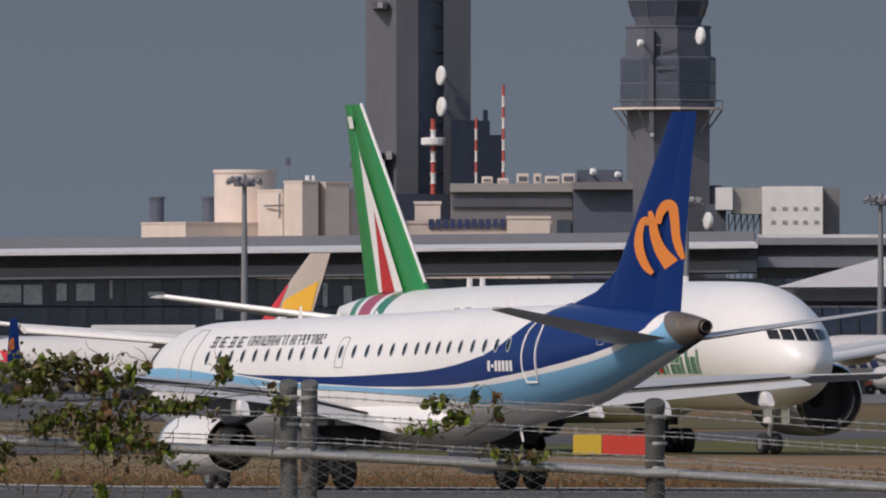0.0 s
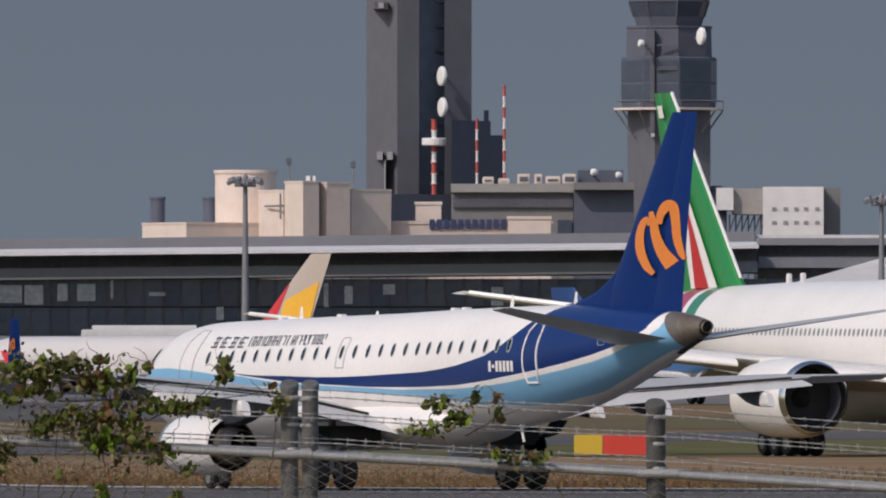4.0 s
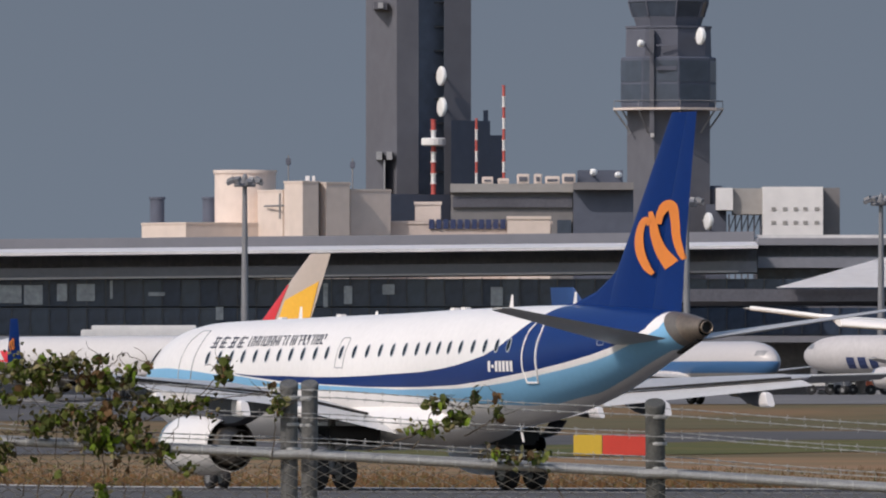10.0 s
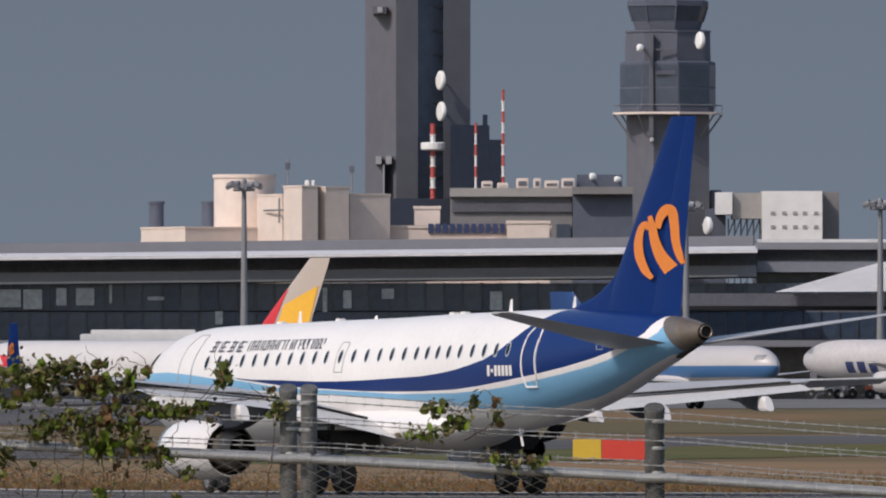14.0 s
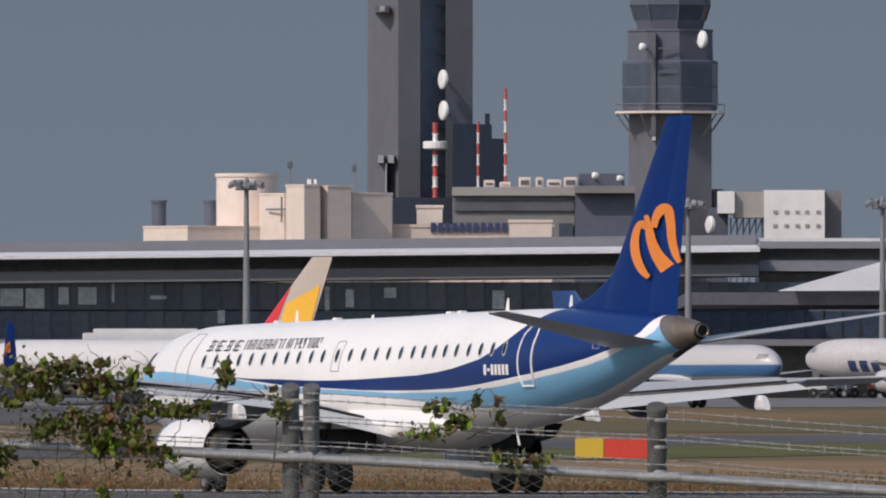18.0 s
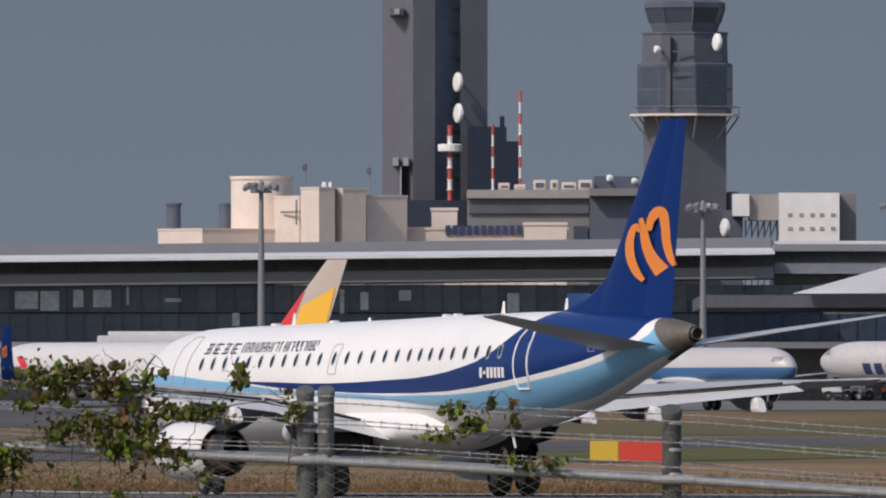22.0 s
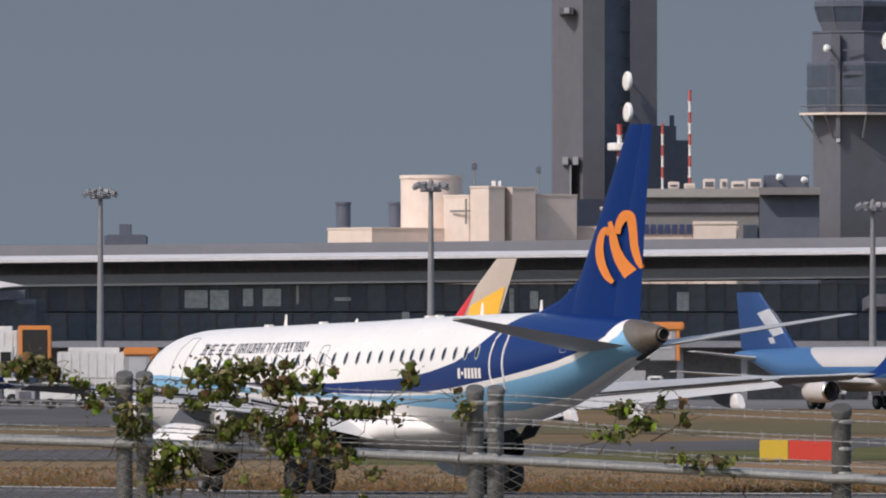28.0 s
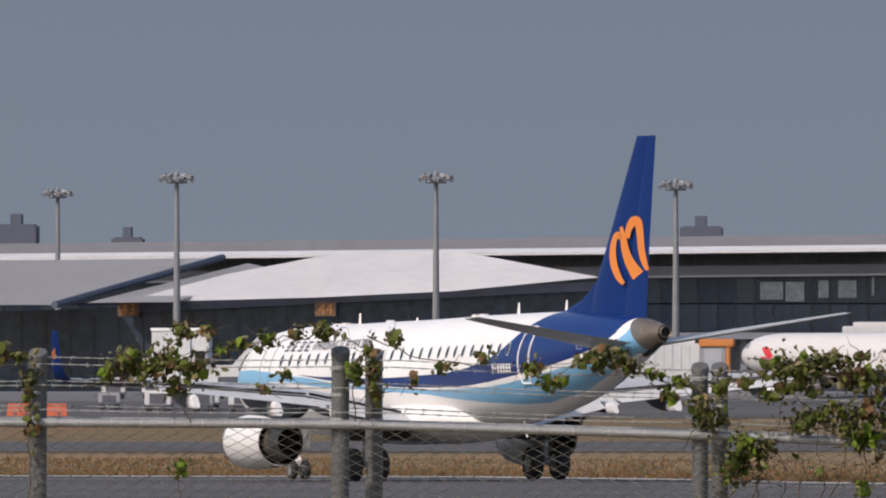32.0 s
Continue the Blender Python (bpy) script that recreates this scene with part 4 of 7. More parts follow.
for lx, ly, lz in ((-17.60, 1700, 23.73), (-49.33, 1790, 24.20), (-70.50, 1760, 24.50), (-94.30, 1760, 24.50),
                   (-120.78, 2020, 26.17), (22.26, 1760, 22.63), (40.07, 1760, 22.74), (-145.20, 2020, 26.77)):
    apron_lamp(lx, ly, lz)

# ---------------------------------------------------------------- aircraft
# A plane's own space: x to starboard, y forward from the nose tip, z up from the ground.
def hull_ring(secs, x, n=44):
    w, lo, hi = (spline(secs, x, k) for k in (1, 2, 3))
    c, h = (lo + hi) / 2, (hi - lo) / 2
    return [(w * math.cos(2 * math.pi * k / n), -x, c + h * math.sin(2 * math.pi * k / n)) for k in range(n)]


def skin(secs, x, z, side, lift=0.0):
    """The point of the hull's side at that way aft and height."""
    w, lo, hi = (spline(secs, x, k) for k in (1, 2, 3))
    c, h = (lo + hi) / 2, (hi - lo) / 2
    q = max(0.0, 1 - ((z - c) / h) ** 2)
    return Vector((side * (w * math.sqrt(q) + lift), -x, z))


def hull(plane, secs, x0, x1, step, material, name="fuselage", label="", cap=True):
    n = max(2, int((x1 - x0) / step))
    xs = [x0 + (x1 - x0) * (k / n) ** (1.25 if x0 < 1 else 1) for k in range(n + 1)]
    bm = loft(bmesh.new(), [hull_ring(secs, x) for x in xs], cap)
    ob = part(name, bm, material, plane, label, smooth=True)
    return ob


def surface(plane, name, secs, side, material, label=""):
    """A wing-like part from rows of (span, lead, chord, height, thickness, droop in degrees)."""
    rings = []
    for y, lead, chord, z, th, dr in secs:
        rings.append(foil_ring(lambda a, u, y=y, z=z: (side * y, -a, z + u), lead, chord, th, radians(dr)))
    return part(name, loft(bmesh.new(), rings), material, plane, label, smooth=True)


def upright(plane, name, secs, material, label=""):
    """A fin from rows of (height, lead, chord, thickness)."""
    rings = [[(h, -a, z) for a, h in sym_foil(lead, chord, th)] for z, lead, chord, th in secs]
    return part(name, loft(bmesh.new(), rings), material, plane, label, smooth=True)


def sym_foil(lead, chord, thick):
    up = [(c, foil_half(c) * thick * chord) for c in FOIL]
    return [(lead + c * chord, h) for c, h in up] + [(lead, 0.0)] + [(lead + c * chord, -h) for c, h in up[::-1]]


def fin_skin(secs, x, z, side, lift=0.012):
    lead, chord, th = (spline_lin(secs, z, k) for k in (1, 2, 3))
    c = min(max((x - lead) / chord, 0.02), 0.98)
    # straight runs between the outline's stations, as the mesh has them
    st = sorted(FOIL + [0.0])
    hs = [foil_half(s) * th * chord for s in st]
    return Vector((side * (float(np.interp(c, st, hs)) + lift), -x, z))


def spline_lin(rows, x, k):
    return float(np.interp(x, [r[0] for r in rows], [r[k] for r in rows]))


def wheel(plane, name, x, y, r, w):
    """A tyre with its rim; the part's own origin is the axle."""
    tyre = part(name, turned(bmesh.new(), [(-w / 2, r * 0.6), (-w / 2, r * 0.86), (-w * 0.36, r * 0.97), (-w * 0.15, r), (w * 0.15, r), (w * 0.36, r * 0.97), (w / 2, r * 0.86), (w / 2, r * 0.6)],
                             (0, 0, 0), (1, 0, 0), 26), "black", plane, "black rubber tyre", smooth=True)
    tyre.location = (y, -x, r)
    rim = bmesh.new()
    turned(rim, [(-w * 0.52, r * 0.2), (-w * 0.515, r * 0.5), (-w * 0.44, r * 0.58), (w * 0.44, r * 0.58), (w * 0.515, r * 0.5), (w * 0.52, r * 0.2)], (0, 0, 0), (1, 0, 0), 18)
    for k in range(6):
        a = math.pi / 3 * k
        box(rim, -w * 0.56, w * 0.56, -0.03, 0.03, r * 0.25, r * 0.42, pose(0, 0, 0, math.degrees(a)))
    part("rim", rim, "strut", tyre, "grey wheel rim")
    return tyre


def engine(plane, side, y, z, x0, x1, r, core, pylon_z, cowl="white", pylon_m="white", pylon=None):
    """A fan engine under the wing: cowl, lip, inside of the nozzle, core and pylon."""
    cx = side * y
    L = x1 - x0
    ax = (0, -1, 0)
    part("engine_cowl", turned(bmesh.new(), [(0.06 * L, r * 0.90), (0.12 * L, r * 0.965), (0.25 * L, r), (0.5 * L, r), (0.75 * L, r * 0.97), (L, r * 0.88), (L - 0.02, r * 0.85), (0.6 * L, r * 0.88), (0.3 * L, r * 0.84), (0.06 * L, r * 0.80)],
                               (cx, -x0, z), ax, 36, False), cowl, plane, "white engine cowl", smooth=True)
    part("intake_lip", turned(bmesh.new(), [(0.1 * L, r * 0.79), (0.03 * L, r * 0.80), (0, r * 0.85), (0.02 * L, r * 0.90), (0.065 * L, r * 0.925)], (cx, -x0, z), ax, 36, False), "lip", plane, "bright metal intake lip", smooth=True)
    part("intake_lining", turned(bmesh.new(), [(0.085 * L, r * 0.782), (0.28 * L, r * 0.815)], (cx, -x0, z), ax, 36, False), "fairing", plane, "dark intake lining", smooth=True)
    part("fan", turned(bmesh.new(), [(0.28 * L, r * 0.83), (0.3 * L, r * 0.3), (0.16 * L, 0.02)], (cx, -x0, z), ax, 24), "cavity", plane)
    part("core_sleeve", turned(bmesh.new(), [(0.58 * L, core * 1.25), (0.88 * L, core * 1.16), (1.06 * L, core * 0.98), (1.24 * L, core * 0.80), (1.245 * L, core * 0.75), (1.2 * L, core * 0.73)], (cx, -x0, z), ax, 28, False), "core_metal", plane, "warm grey metal core sleeve", smooth=True)
    part("nozzle_core", turned(bmesh.new(), [(1.225 * L, core * 0.74), (1.1 * L, core * 0.66), (1.1 * L, core * 0.42), (1.36 * L, 0.03)], (cx, -x0, z), ax, 24, False), "cavity", plane, "dark hot-section nozzle", smooth=True)
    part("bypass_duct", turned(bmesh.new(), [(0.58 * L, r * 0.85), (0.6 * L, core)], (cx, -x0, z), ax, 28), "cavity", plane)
    part("duct_lining", turned(bmesh.new(), [(0.6 * L, r * 0.865), (L - 0.06, r * 0.84)], (cx, -x0, z), ax, 36, False), "steel", plane, smooth=True)
    bm = bmesh.new()
    loft(bm, [[(cx - t, -(x0 + a), z + h), (cx + t, -(x0 + a), z + h), (cx + t, -(x0 + b), z + h2), (cx - t, -(x0 + b), z + h2)]
              for a, b, h, h2, t in ((0.2 * L, 1.12 * L, r * 0.9, r * 0.45, 0.16), (0.55 * L, 1.5 * L, pylon_z - z, pylon_z - z, 0.18))]) if not pylon else \
        loft(bm, [[(cx - w, -a, hi), (cx - w * 0.9, -a, lo + 0.08), (cx, -a, lo), (cx + w * 0.9, -a, lo + 0.08), (cx + w, -a, hi)] for a, lo, hi, w in pylon])
    part("pylon", bm, pylon_m, plane)


def windows(plane, secs, xs, z_of, hw, hh, sides=(-1, 1), ring_on=True, pane="glass"):
    for side in sides:
        for x in xs:
            zc = z_of(x)
            bm = bmesh.new()
            fr = [bm.verts.new(skin(secs, x + hw * 1.28 * math.copysign(abs(math.cos(a)) ** 0.75, math.cos(a)), zc + hh * 1.22 * math.sin(a), side, 0.006)) for a in [2 * math.pi * j / 14 for j in range(14)]]
            gl = [bm.verts.new(skin(secs, x + hw * math.copysign(abs(math.cos(a)) ** 0.75, math.cos(a)), zc + hh * math.sin(a), side, 0.012)) for a in [2 * math.pi * j / 14 for j in range(14)]]
            if ring_on:
                for j in range(14):
                    bm.faces.new((fr[j], fr[(j + 1) % 14], gl[(j + 1) % 14], gl[j]))
            bm.faces.new(gl)
            if not ring_on:
                for v in fr:
                    bm.verts.remove(v)
            me = bpy.data.meshes.new("cabin_window")
            bm.normal_update()
            bm.to_mesh(me)
            bm.free()
            me.materials.append(M["frame_grey"])
            me.materials.append(M[pane])
            me.polygons[len(me.polygons) - 1].material_index = 1
            ob = new("cabin_window", me)
            ob.parent = plane


def dense(pts):
    """Adds points so that a line follows the curved hull."""
    out = []
    for (a, b), (c, d) in zip(pts, pts[1:]):
        n = max(1, int(max(abs(c - a), abs(d - b)) / 0.12))
        out += [(a + (c - a) * k / n, b + (d - b) * k / n) for k in range(n)]
    return out + [pts[-1]]


def on_side(plane, name, secs, outline, side, r, material, label=""):
    part(name, tube(bmesh.new(), [skin(secs, x, z, side, 0.008) for x, z in dense(outline)], r, 5), material, plane, label)


def bars(plane, name, secs, rows, side, material, label):
    """Plain bars that stand in for lettering: rows of (x0, x1, z0, z1, lean)."""
    bm = bmesh.new()
    for x0, x1, z0, z1, lean in rows:
        loft(bm, [[skin(secs, x0 - lean * (z - z0), z, side, 0.015), skin(secs, x1 - lean * (z - z0), z, side, 0.015)] for z in np.linspace(z0, z1, 4)], closed=False)
    part(name, bm, material, plane, label)


def ribbon(bm, path, sx, sz, place):
    """A painted band of changing width along a path of (x, y, width) in emblem units."""
    pts = [Vector((a, b)) for a, b, w in path]
    dense = []
    for i in range(len(path) - 1):
        for j in range(5):
            t = i + j / 5
            dense.append([spline([(k, *p) for k, p in enumerate(path)], t, c) for c in (1, 2, 3)])
    dense.append(list(path[-1]))
    left, right = [], []
    for i, (a, b, w) in enumerate(dense):
        p, q = dense[max(i - 1, 0)], dense[min(i + 1, len(dense) - 1)]
        d = Vector((q[0] - p[0], q[1] - p[1])).normalized()
        nrm = Vector((-d.y, d.x)) * (w / 2)
        left.append((a + nrm.x, b + nrm.y))
        right.append((a - nrm.x, b - nrm.y))
    rows = [[place(l[0] * sx, l[1] * sz), place((l[0] + r[0]) / 2 * sx, (l[1] + r[1]) / 2 * sz), place(r[0] * sx, r[1] * sz)] for l, r in zip(left, right)]
    loft(bm, rows, closed=False)


REG_HULL = [(0.95, 0.04, 2.86, 2.96), (1.14, 0.42, 2.5, 3.3), (1.57, 0.78, 2.15, 3.68), (2.3, 1.10, 1.85, 4.10), (2.96, 1.28, 1.66, 4.38), (3.74, 1.40, 1.52, 4.58),
            (5.0, 1.48, 1.43, 4.72), (6.5, 1.505, 1.41, 4.77), (9.4, 1.505, 1.43, 4.82), (13.0, 1.505, 1.48, 4.88), (17.0, 1.505, 1.54, 4.94), (20.5, 1.505, 1.60, 5.02),
            (24.0, 1.505, 1.70, 5.08), (25.5, 1.49, 1.83, 5.10), (27.0, 1.44, 2.0, 5.11), (29.0, 1.30, 2.33, 5.11), (31.0, 1.08, 2.78, 5.06), (33.0, 0.80, 3.36, 4.98),
            (33.7, 0.70, 3.55, 4.93), (34.5, 0.56, 3.78, 4.88), (35.4, 0.36, 4.05, 4.78), (36.25, 0.165, 4.29, 4.64)]
REG_FIN = [(4.7, 29.9, 4.72, 0.085), (6.0, 30.7, 4.10, 0.085), (7.0, 31.50, 3.45, 0.085), (8.8, 32.90, 2.37, 0.085), (10.32, 34.08, 1.49, 0.085)]


def regional_jet():
    p = thing("regional_jet", "white regional jet with deep and light blue swooshes, taxiing", "airplane")
    S = REG_HULL
    hull(p, S, 0.95, 35.2, 0.30, "hull")
    cone = []
    for k in range(13):
        row = []
        for cx, cy, cz in hull_ring(S, 34.5):
            f = (cz - 3.78) / 1.1
            x0 = 35.05 - 0.8 * max(0.0, min(1.0, f)) ** 1.6
            row.append(x0)
        n = len(row)
        pts = []
        for j in range(n):
            x = row[j] + (36.1 - row[j]) * k / 12
            w, lo, hi = (spline(S, x, c) for c in (1, 2, 3))
            a = 2 * math.pi * j / n
            pts.append(((w + 0.012) * math.cos(a), -x, (lo + hi) / 2 + ((hi - lo) / 2 + 0.012) * math.sin(a)))
        cone.append(pts)
    part("tail_cone", loft(bmesh.new(), cone[4:], False), "steel", p, "heat-stained bare metal tail cone", smooth=True)
    part("cone_collar", loft(bmesh.new(), cone[:5], False), "core_metal", p, "darker bare metal collar of the tail cone", smooth=True)
    part("exhaust", turned(bmesh.new(), [(0.0, 0.17), (0.1, 0.172), (0.1, 0.13), (-0.4, 0.12)], (0, -36.1, 4.47), (0, -1, 0), 24), "cavity", p, "dark exhaust opening", smooth=True)
    part("exhaust_rim", turned(bmesh.new(), [(0.0, 0.175), (0.11, 0.18), (0.12, 0.165), (0.08, 0.135)], (0, -36.1, 4.47), (0, -1, 0), 24, False), "steel", p, smooth=True)
    strip = []
    for x in np.linspace(34.55, 35.75, 6):
        w, lo, hi = (spline(S, x, k) for k in (1, 2, 3))
        strip.append([(0.11 * c, -x, lo + d) for c, d in ((-1, 0.05), (-0.7, -0.05), (0.7, -0.05), (1, 0.05))])
    part("tail_strip", loft(bmesh.new(), strip), "cavity", p, "dark strip under the tail cone")
    # belly fairing
    belly = [(11.2, 0.5, 1.5, 1.9), (12.2, 1.25, 1.25, 2.3), (13.5, 1.55, 1.12, 2.5), (17.5, 1.66, 1.12, 2.58), (20.3, 1.62, 1.18, 2.55), (21.7, 1.42, 1.34, 2.42), (22.7, 0.6, 1.62, 2.05)]
    hull(p, belly, 11.2, 22.7, 0.4, "white", "belly_fairing", "white wing-to-body fairing")
    # fin, rudder and fillet
    upright(p, "fin", [(z, l, c * 0.68, t / 0.74) for z, l, c, t in REG_FIN], "deep", "deep blue fin")
    upright(p, "rudder", [(z, l + c * 0.62, c * 0.38, 0.11) for z, l, c, t in [(4.85, 29.95, 4.68, 0.085)] + REG_FIN[1:]], "deep", "deep blue rudder")
    bm = loft(bmesh.new(), [[(-w, -x, 4.8), (-w * 0.55, -x, h - 0.1), (0, -x, h), (w * 0.55, -x, h - 0.1), (w, -x, 4.8)] for x, h, w in
                            ((27.1, 5.08, 0.05), (28.2, 5.2, 0.10), (29.4, 5.47, 0.14), (30.3, 5.85, 0.15), (30.9, 6.2, 0.13), (31.8, 6.2, 0.10))])
    part("fin_fillet", bm, "deep", p, "deep blue fillet before the fin")
    # orange emblem on both sides of the fin: three bands
    strokes = [[(-16, 0, 8), (-28, 14, 14), (-39, 39, 17), (-42, 64, 17), (-37, 87, 14), (-28, 94, 12), (-22, 86, 9)],
               [(-21, 109, 8), (-16, 89, 14), (-11, 64, 17), (-1, 39, 21), (16, 15, 27)],
               [(-6, 87, 10), (-3, 104, 14), (7, 118, 18), (18, 117, 17), (22, 94, 15), (24, 64, 14), (30, 39, 12), (36, 25, 7)]]
    for side in (-1, 1):
        bm = bmesh.new()
        for st in strokes:
            ribbon(bm, st, 0.0318, 0.0156, lambda a, b: fin_skin(REG_FIN, 33.68 + a, 5.93 + b, side, 0.014))
        part("emblem", bm, "orange", p, "orange two-arched emblem")
    # wings
    for side in (-1, 1):
        surface(p, "wing", [(1.2, 12.6, 5.7, 2.16, 0.14, 2.0), (4.9, 15.0, 3.75, 2.82, 0.13, 2.5), (10.7, 18.66, 1.96, 3.14, 0.12, 0.0), (10.705, 18.665, 1.58, 3.14, 0.12, 0.0), (12.95, 20.08, 1.05, 3.20, 0.11, 0.0), (12.955, 20.085, 1.45, 3.20, 0.11, -1.0), (13.5, 20.45, 1.25, 3.21, 0.11, -2.0)], side, "wing", "pale grey wing")
        surface(p, "inboard_flap", [(1.6, 18.05, 2.05, 2.08, 0.09, 14.5), (4.85, 18.6, 1.35, 2.59, 0.09, 13.5)], side, "flap", "off-white lowered flap")
        surface(p, "outboard_flap", [(4.95, 18.6, 1.3, 2.61, 0.09, 12), (10.7, 20.46, 0.85, 3.07, 0.09, 10)], side, "flap", "off-white lowered flap")
        # aileron is dark and its edge pale to paint shade and sunlight
        surface(p, "aileron", [(10.76, 20.15, 0.92, 2.97, 0.11, -13), (12.93, 21.05, 0.62, 3.10, 0.11, -13)], side, "fairing", "raised aileron with its underside shade painted dark grey")
        part("aileron_sunlit_edge", tube(bmesh.new(), [(side * 10.76, -21.05, 3.20), (side * 12.93, -21.66, 3.27)], 0.028, 6), "flap", p, "pale rod painted as the sunlit trailing edge of the aileron")
        # dark rods stand in for the shaded slots ahead of the flaps
        part("flap_gap_shade", tube(bmesh.new(), [(side * 1.7, -18.36, 2.13), (side * 4.8, -18.72, 2.72)], 0.045, 6), "cavity", p, "dark rod drawn for the shaded slot ahead of the flap")
        part("flap_gap_shade", tube(bmesh.new(), [(side * 4.95, -18.78, 2.72), (side * 10.4, -20.55, 3.14)], 0.038, 6), "cavity", p, "dark rod drawn for the shaded slot ahead of the flap")
        # winglet
        rows = [(13.45, 20.45, 1.45, 3.20), (13.80, 20.85, 1.10, 3.33), (14.0, 21.2, 0.88, 3.68), (14.25, 21.95, 0.48, 4.73)]
        rings = []
        for k, (y, l, c, z) in enumerate(rows):
            tilt = (0.0, 0.8, 1.25, 1.3)[k]
            rings.append([(side * (y - math.sin(tilt) * h), -a, z + math.cos(tilt) * h) for a, h in sym_foil(l, c, 0.09)])
        part("winglet", loft(bmesh.new(), rings), "deep", p, "deep blue upturned winglet", smooth=True)
        for sgn in (-1, 1):
            bm = bmesh.new()
            for st in strokes:
                ribbon(bm, st, 0.0042, 0.0027, lambda a, b: (side * (14.05 + b * 0.26) + sgn * 0.05, -(21.74 + b * 0.55 + a), 3.85 + b))
            part("winglet_emblem", bm, "orange", p)
        # flap track fairings: wing shade painted as dark grey, sunlit end left white
        for y, x0, x1, z, hh in ((4.5, 17.4, 20.5, 2.17, 0.17), (6.5, 17.4, 20.6, 2.28, 0.24), (9.4, 18.9, 21.25, 2.53, 0.22)):
            def station(t, s, dz):
                w, h, cx, cz = hh * s * 0.62, hh * s, side * y, z + dz
                return [(cx + w * a, -(x0 + (x1 - x0) * t - 0.10 * b * (t > 0.9)), cz + h * b) for a, b in ((1, 0.45), (0.86, 0.85), (0.5, 1), (-0.5, 1), (-0.86, 0.85), (-1, 0.45), (-1, -0.5), (-0.8, -0.86), (-0.4, -1), (0.4, -1), (0.8, -0.86), (1, -0.5))]
            part("flap_fairing", loft(bmesh.new(), [station(*q) for q in ((0, 0.1, 0.30), (0.15, 0.5, 0.24), (0.4, 0.9, 0.12), (0.6, 1.0, 0.05), (0.80, 0.98, 0.01))]), "fairing", p)
            part("fairing_tip", loft(bmesh.new(), [station(*q) for q in ((0.803, 0.99, 0.01), (0.9, 0.97, 0.0), (0.985, 0.88, -0.02), (1.0, 0.8, -0.02))]), "white", p, "white drooped fairing tip")
        # tailplane and elevator
        surface(p, "tailplane", [(0.5, 31.95, 2.35, 4.00, 0.11, -3), (5.98, 35.2, 0.75, 4.95, 0.10, -2)], side, "wing", "pale grey tailplane")
        part("leading_edge", tube(bmesh.new(), [(side * 0.8, -32.11, 4.05), (side * 5.96, -35.17, 4.946)], 0.035, 8), "bright_metal", p, "bright metal leading edge")
        surface(p, "elevator", [(0.62, 34.36, 0.62, 4.14, 0.09, -3), (5.95, 35.96, 0.26, 4.975, 0.09, -2)], side, "wing", "grey elevator")
        # dark grey on the pylon stands for wing shade and heat staining
        engine(p, side, 4.5, 1.25, 12.05, 15.35, 0.84, 0.52, 2.55, pylon_m="fairing",
               pylon=((12.3, 2.0, 2.06, 0.06), (13.4, 1.95, 2.5, 0.2), (15.0, 1.72, 2.7, 0.25), (16.2, 1.82, 2.7, 0.25), (17.2, 2.05, 2.66, 0.18), (17.95, 2.3, 2.6, 0.04)))
        # main gear
        part("main_strut", tube(bmesh.new(), [(side * 2.85, -18.45, 2.1), (side * 2.95, -18.58, 0.52)], 0.11, 10), "strut", p, "grey main gear leg")
        part("side_brace", tube(bmesh.new(), [(side * 1.5, -18.5, 1.6), (side * 2.9, -18.55, 1.0)], 0.06, 8), "strut", p)
        door = loft(bmesh.new(), [[(side * yy, -18.35, z), (side * yy, -19.3, z - 0.04), (side * (yy + 0.03), -19.3, z - 0.04), (side * (yy + 0.03), -18.35, z)] for yy, z in ((3.35, 1.50), (3.75, 1.62), (4.0, 1.98))])
        part("gear_door", door, "fairing", p, "dark grey main gear door")
        part("door_link", tube(bmesh.new(), [(side * 2.95, -18.6, 1.45), (side * 3.7, -18.8, 1.62)], 0.03, 6), "strut", p)
        part("axle", tube(bmesh.new(), [(side * 2.95 - 0.55, -18.58, 0.52), (side * 2.95 + 0.55, -18.58, 0.52)], 0.08, 8), "strut", p)
        for d in (-0.43, 0.43):
            WHEELS.append((wheel(p, "main_wheel", 18.58, side * 2.95 + d, 0.52, 0.38), 0.52))
        # solid block, dark in place of the bay's shade
        part("gear_bay_shade", block(side * 2.45 - 0.85, side * 2.45 + 0.85, -19.1, -17.5, 1.26, 1.80, 0.12), "cavity", p, "solid dark block for the shade of the main gear bay")
    for d in (-0.21, 0.21):
        WHEELS.append((wheel(p, "nose_wheel", 4.76, d, 0.31, 0.2), 0.31))
    part("nose_strut", tube(bmesh.new(), [(0, -4.3, 1.6), (0, -4.72, 0.35)], 0.08, 10), "white", p, "white nose gear leg")
    part("drag_brace", tube(bmesh.new(), [(0, -5.6, 1.5), (0, -4.66, 0.8)], 0.045, 8), "white", p)
    part("torque_link", tube(bmesh.new(), [(0, -4.72, 0.8), (0, -4.98, 0.58), (0, -4.76, 0.38)], 0.04, 6), "white", p)
    for sx in (-0.45, 0.45):
        part("nose_gear_door", block(sx - 0.015, sx + 0.015, -4.6, -3.3, 0.95, 1.55, 0.01), "white", p)
    part("taxi_light", turned(bmesh.new(), [(0, 0.11), (0.12, 0.12), (0.14, 0.1)], (0, -4.5, 0.95), (0, 1, 0), 12), "lip", p)
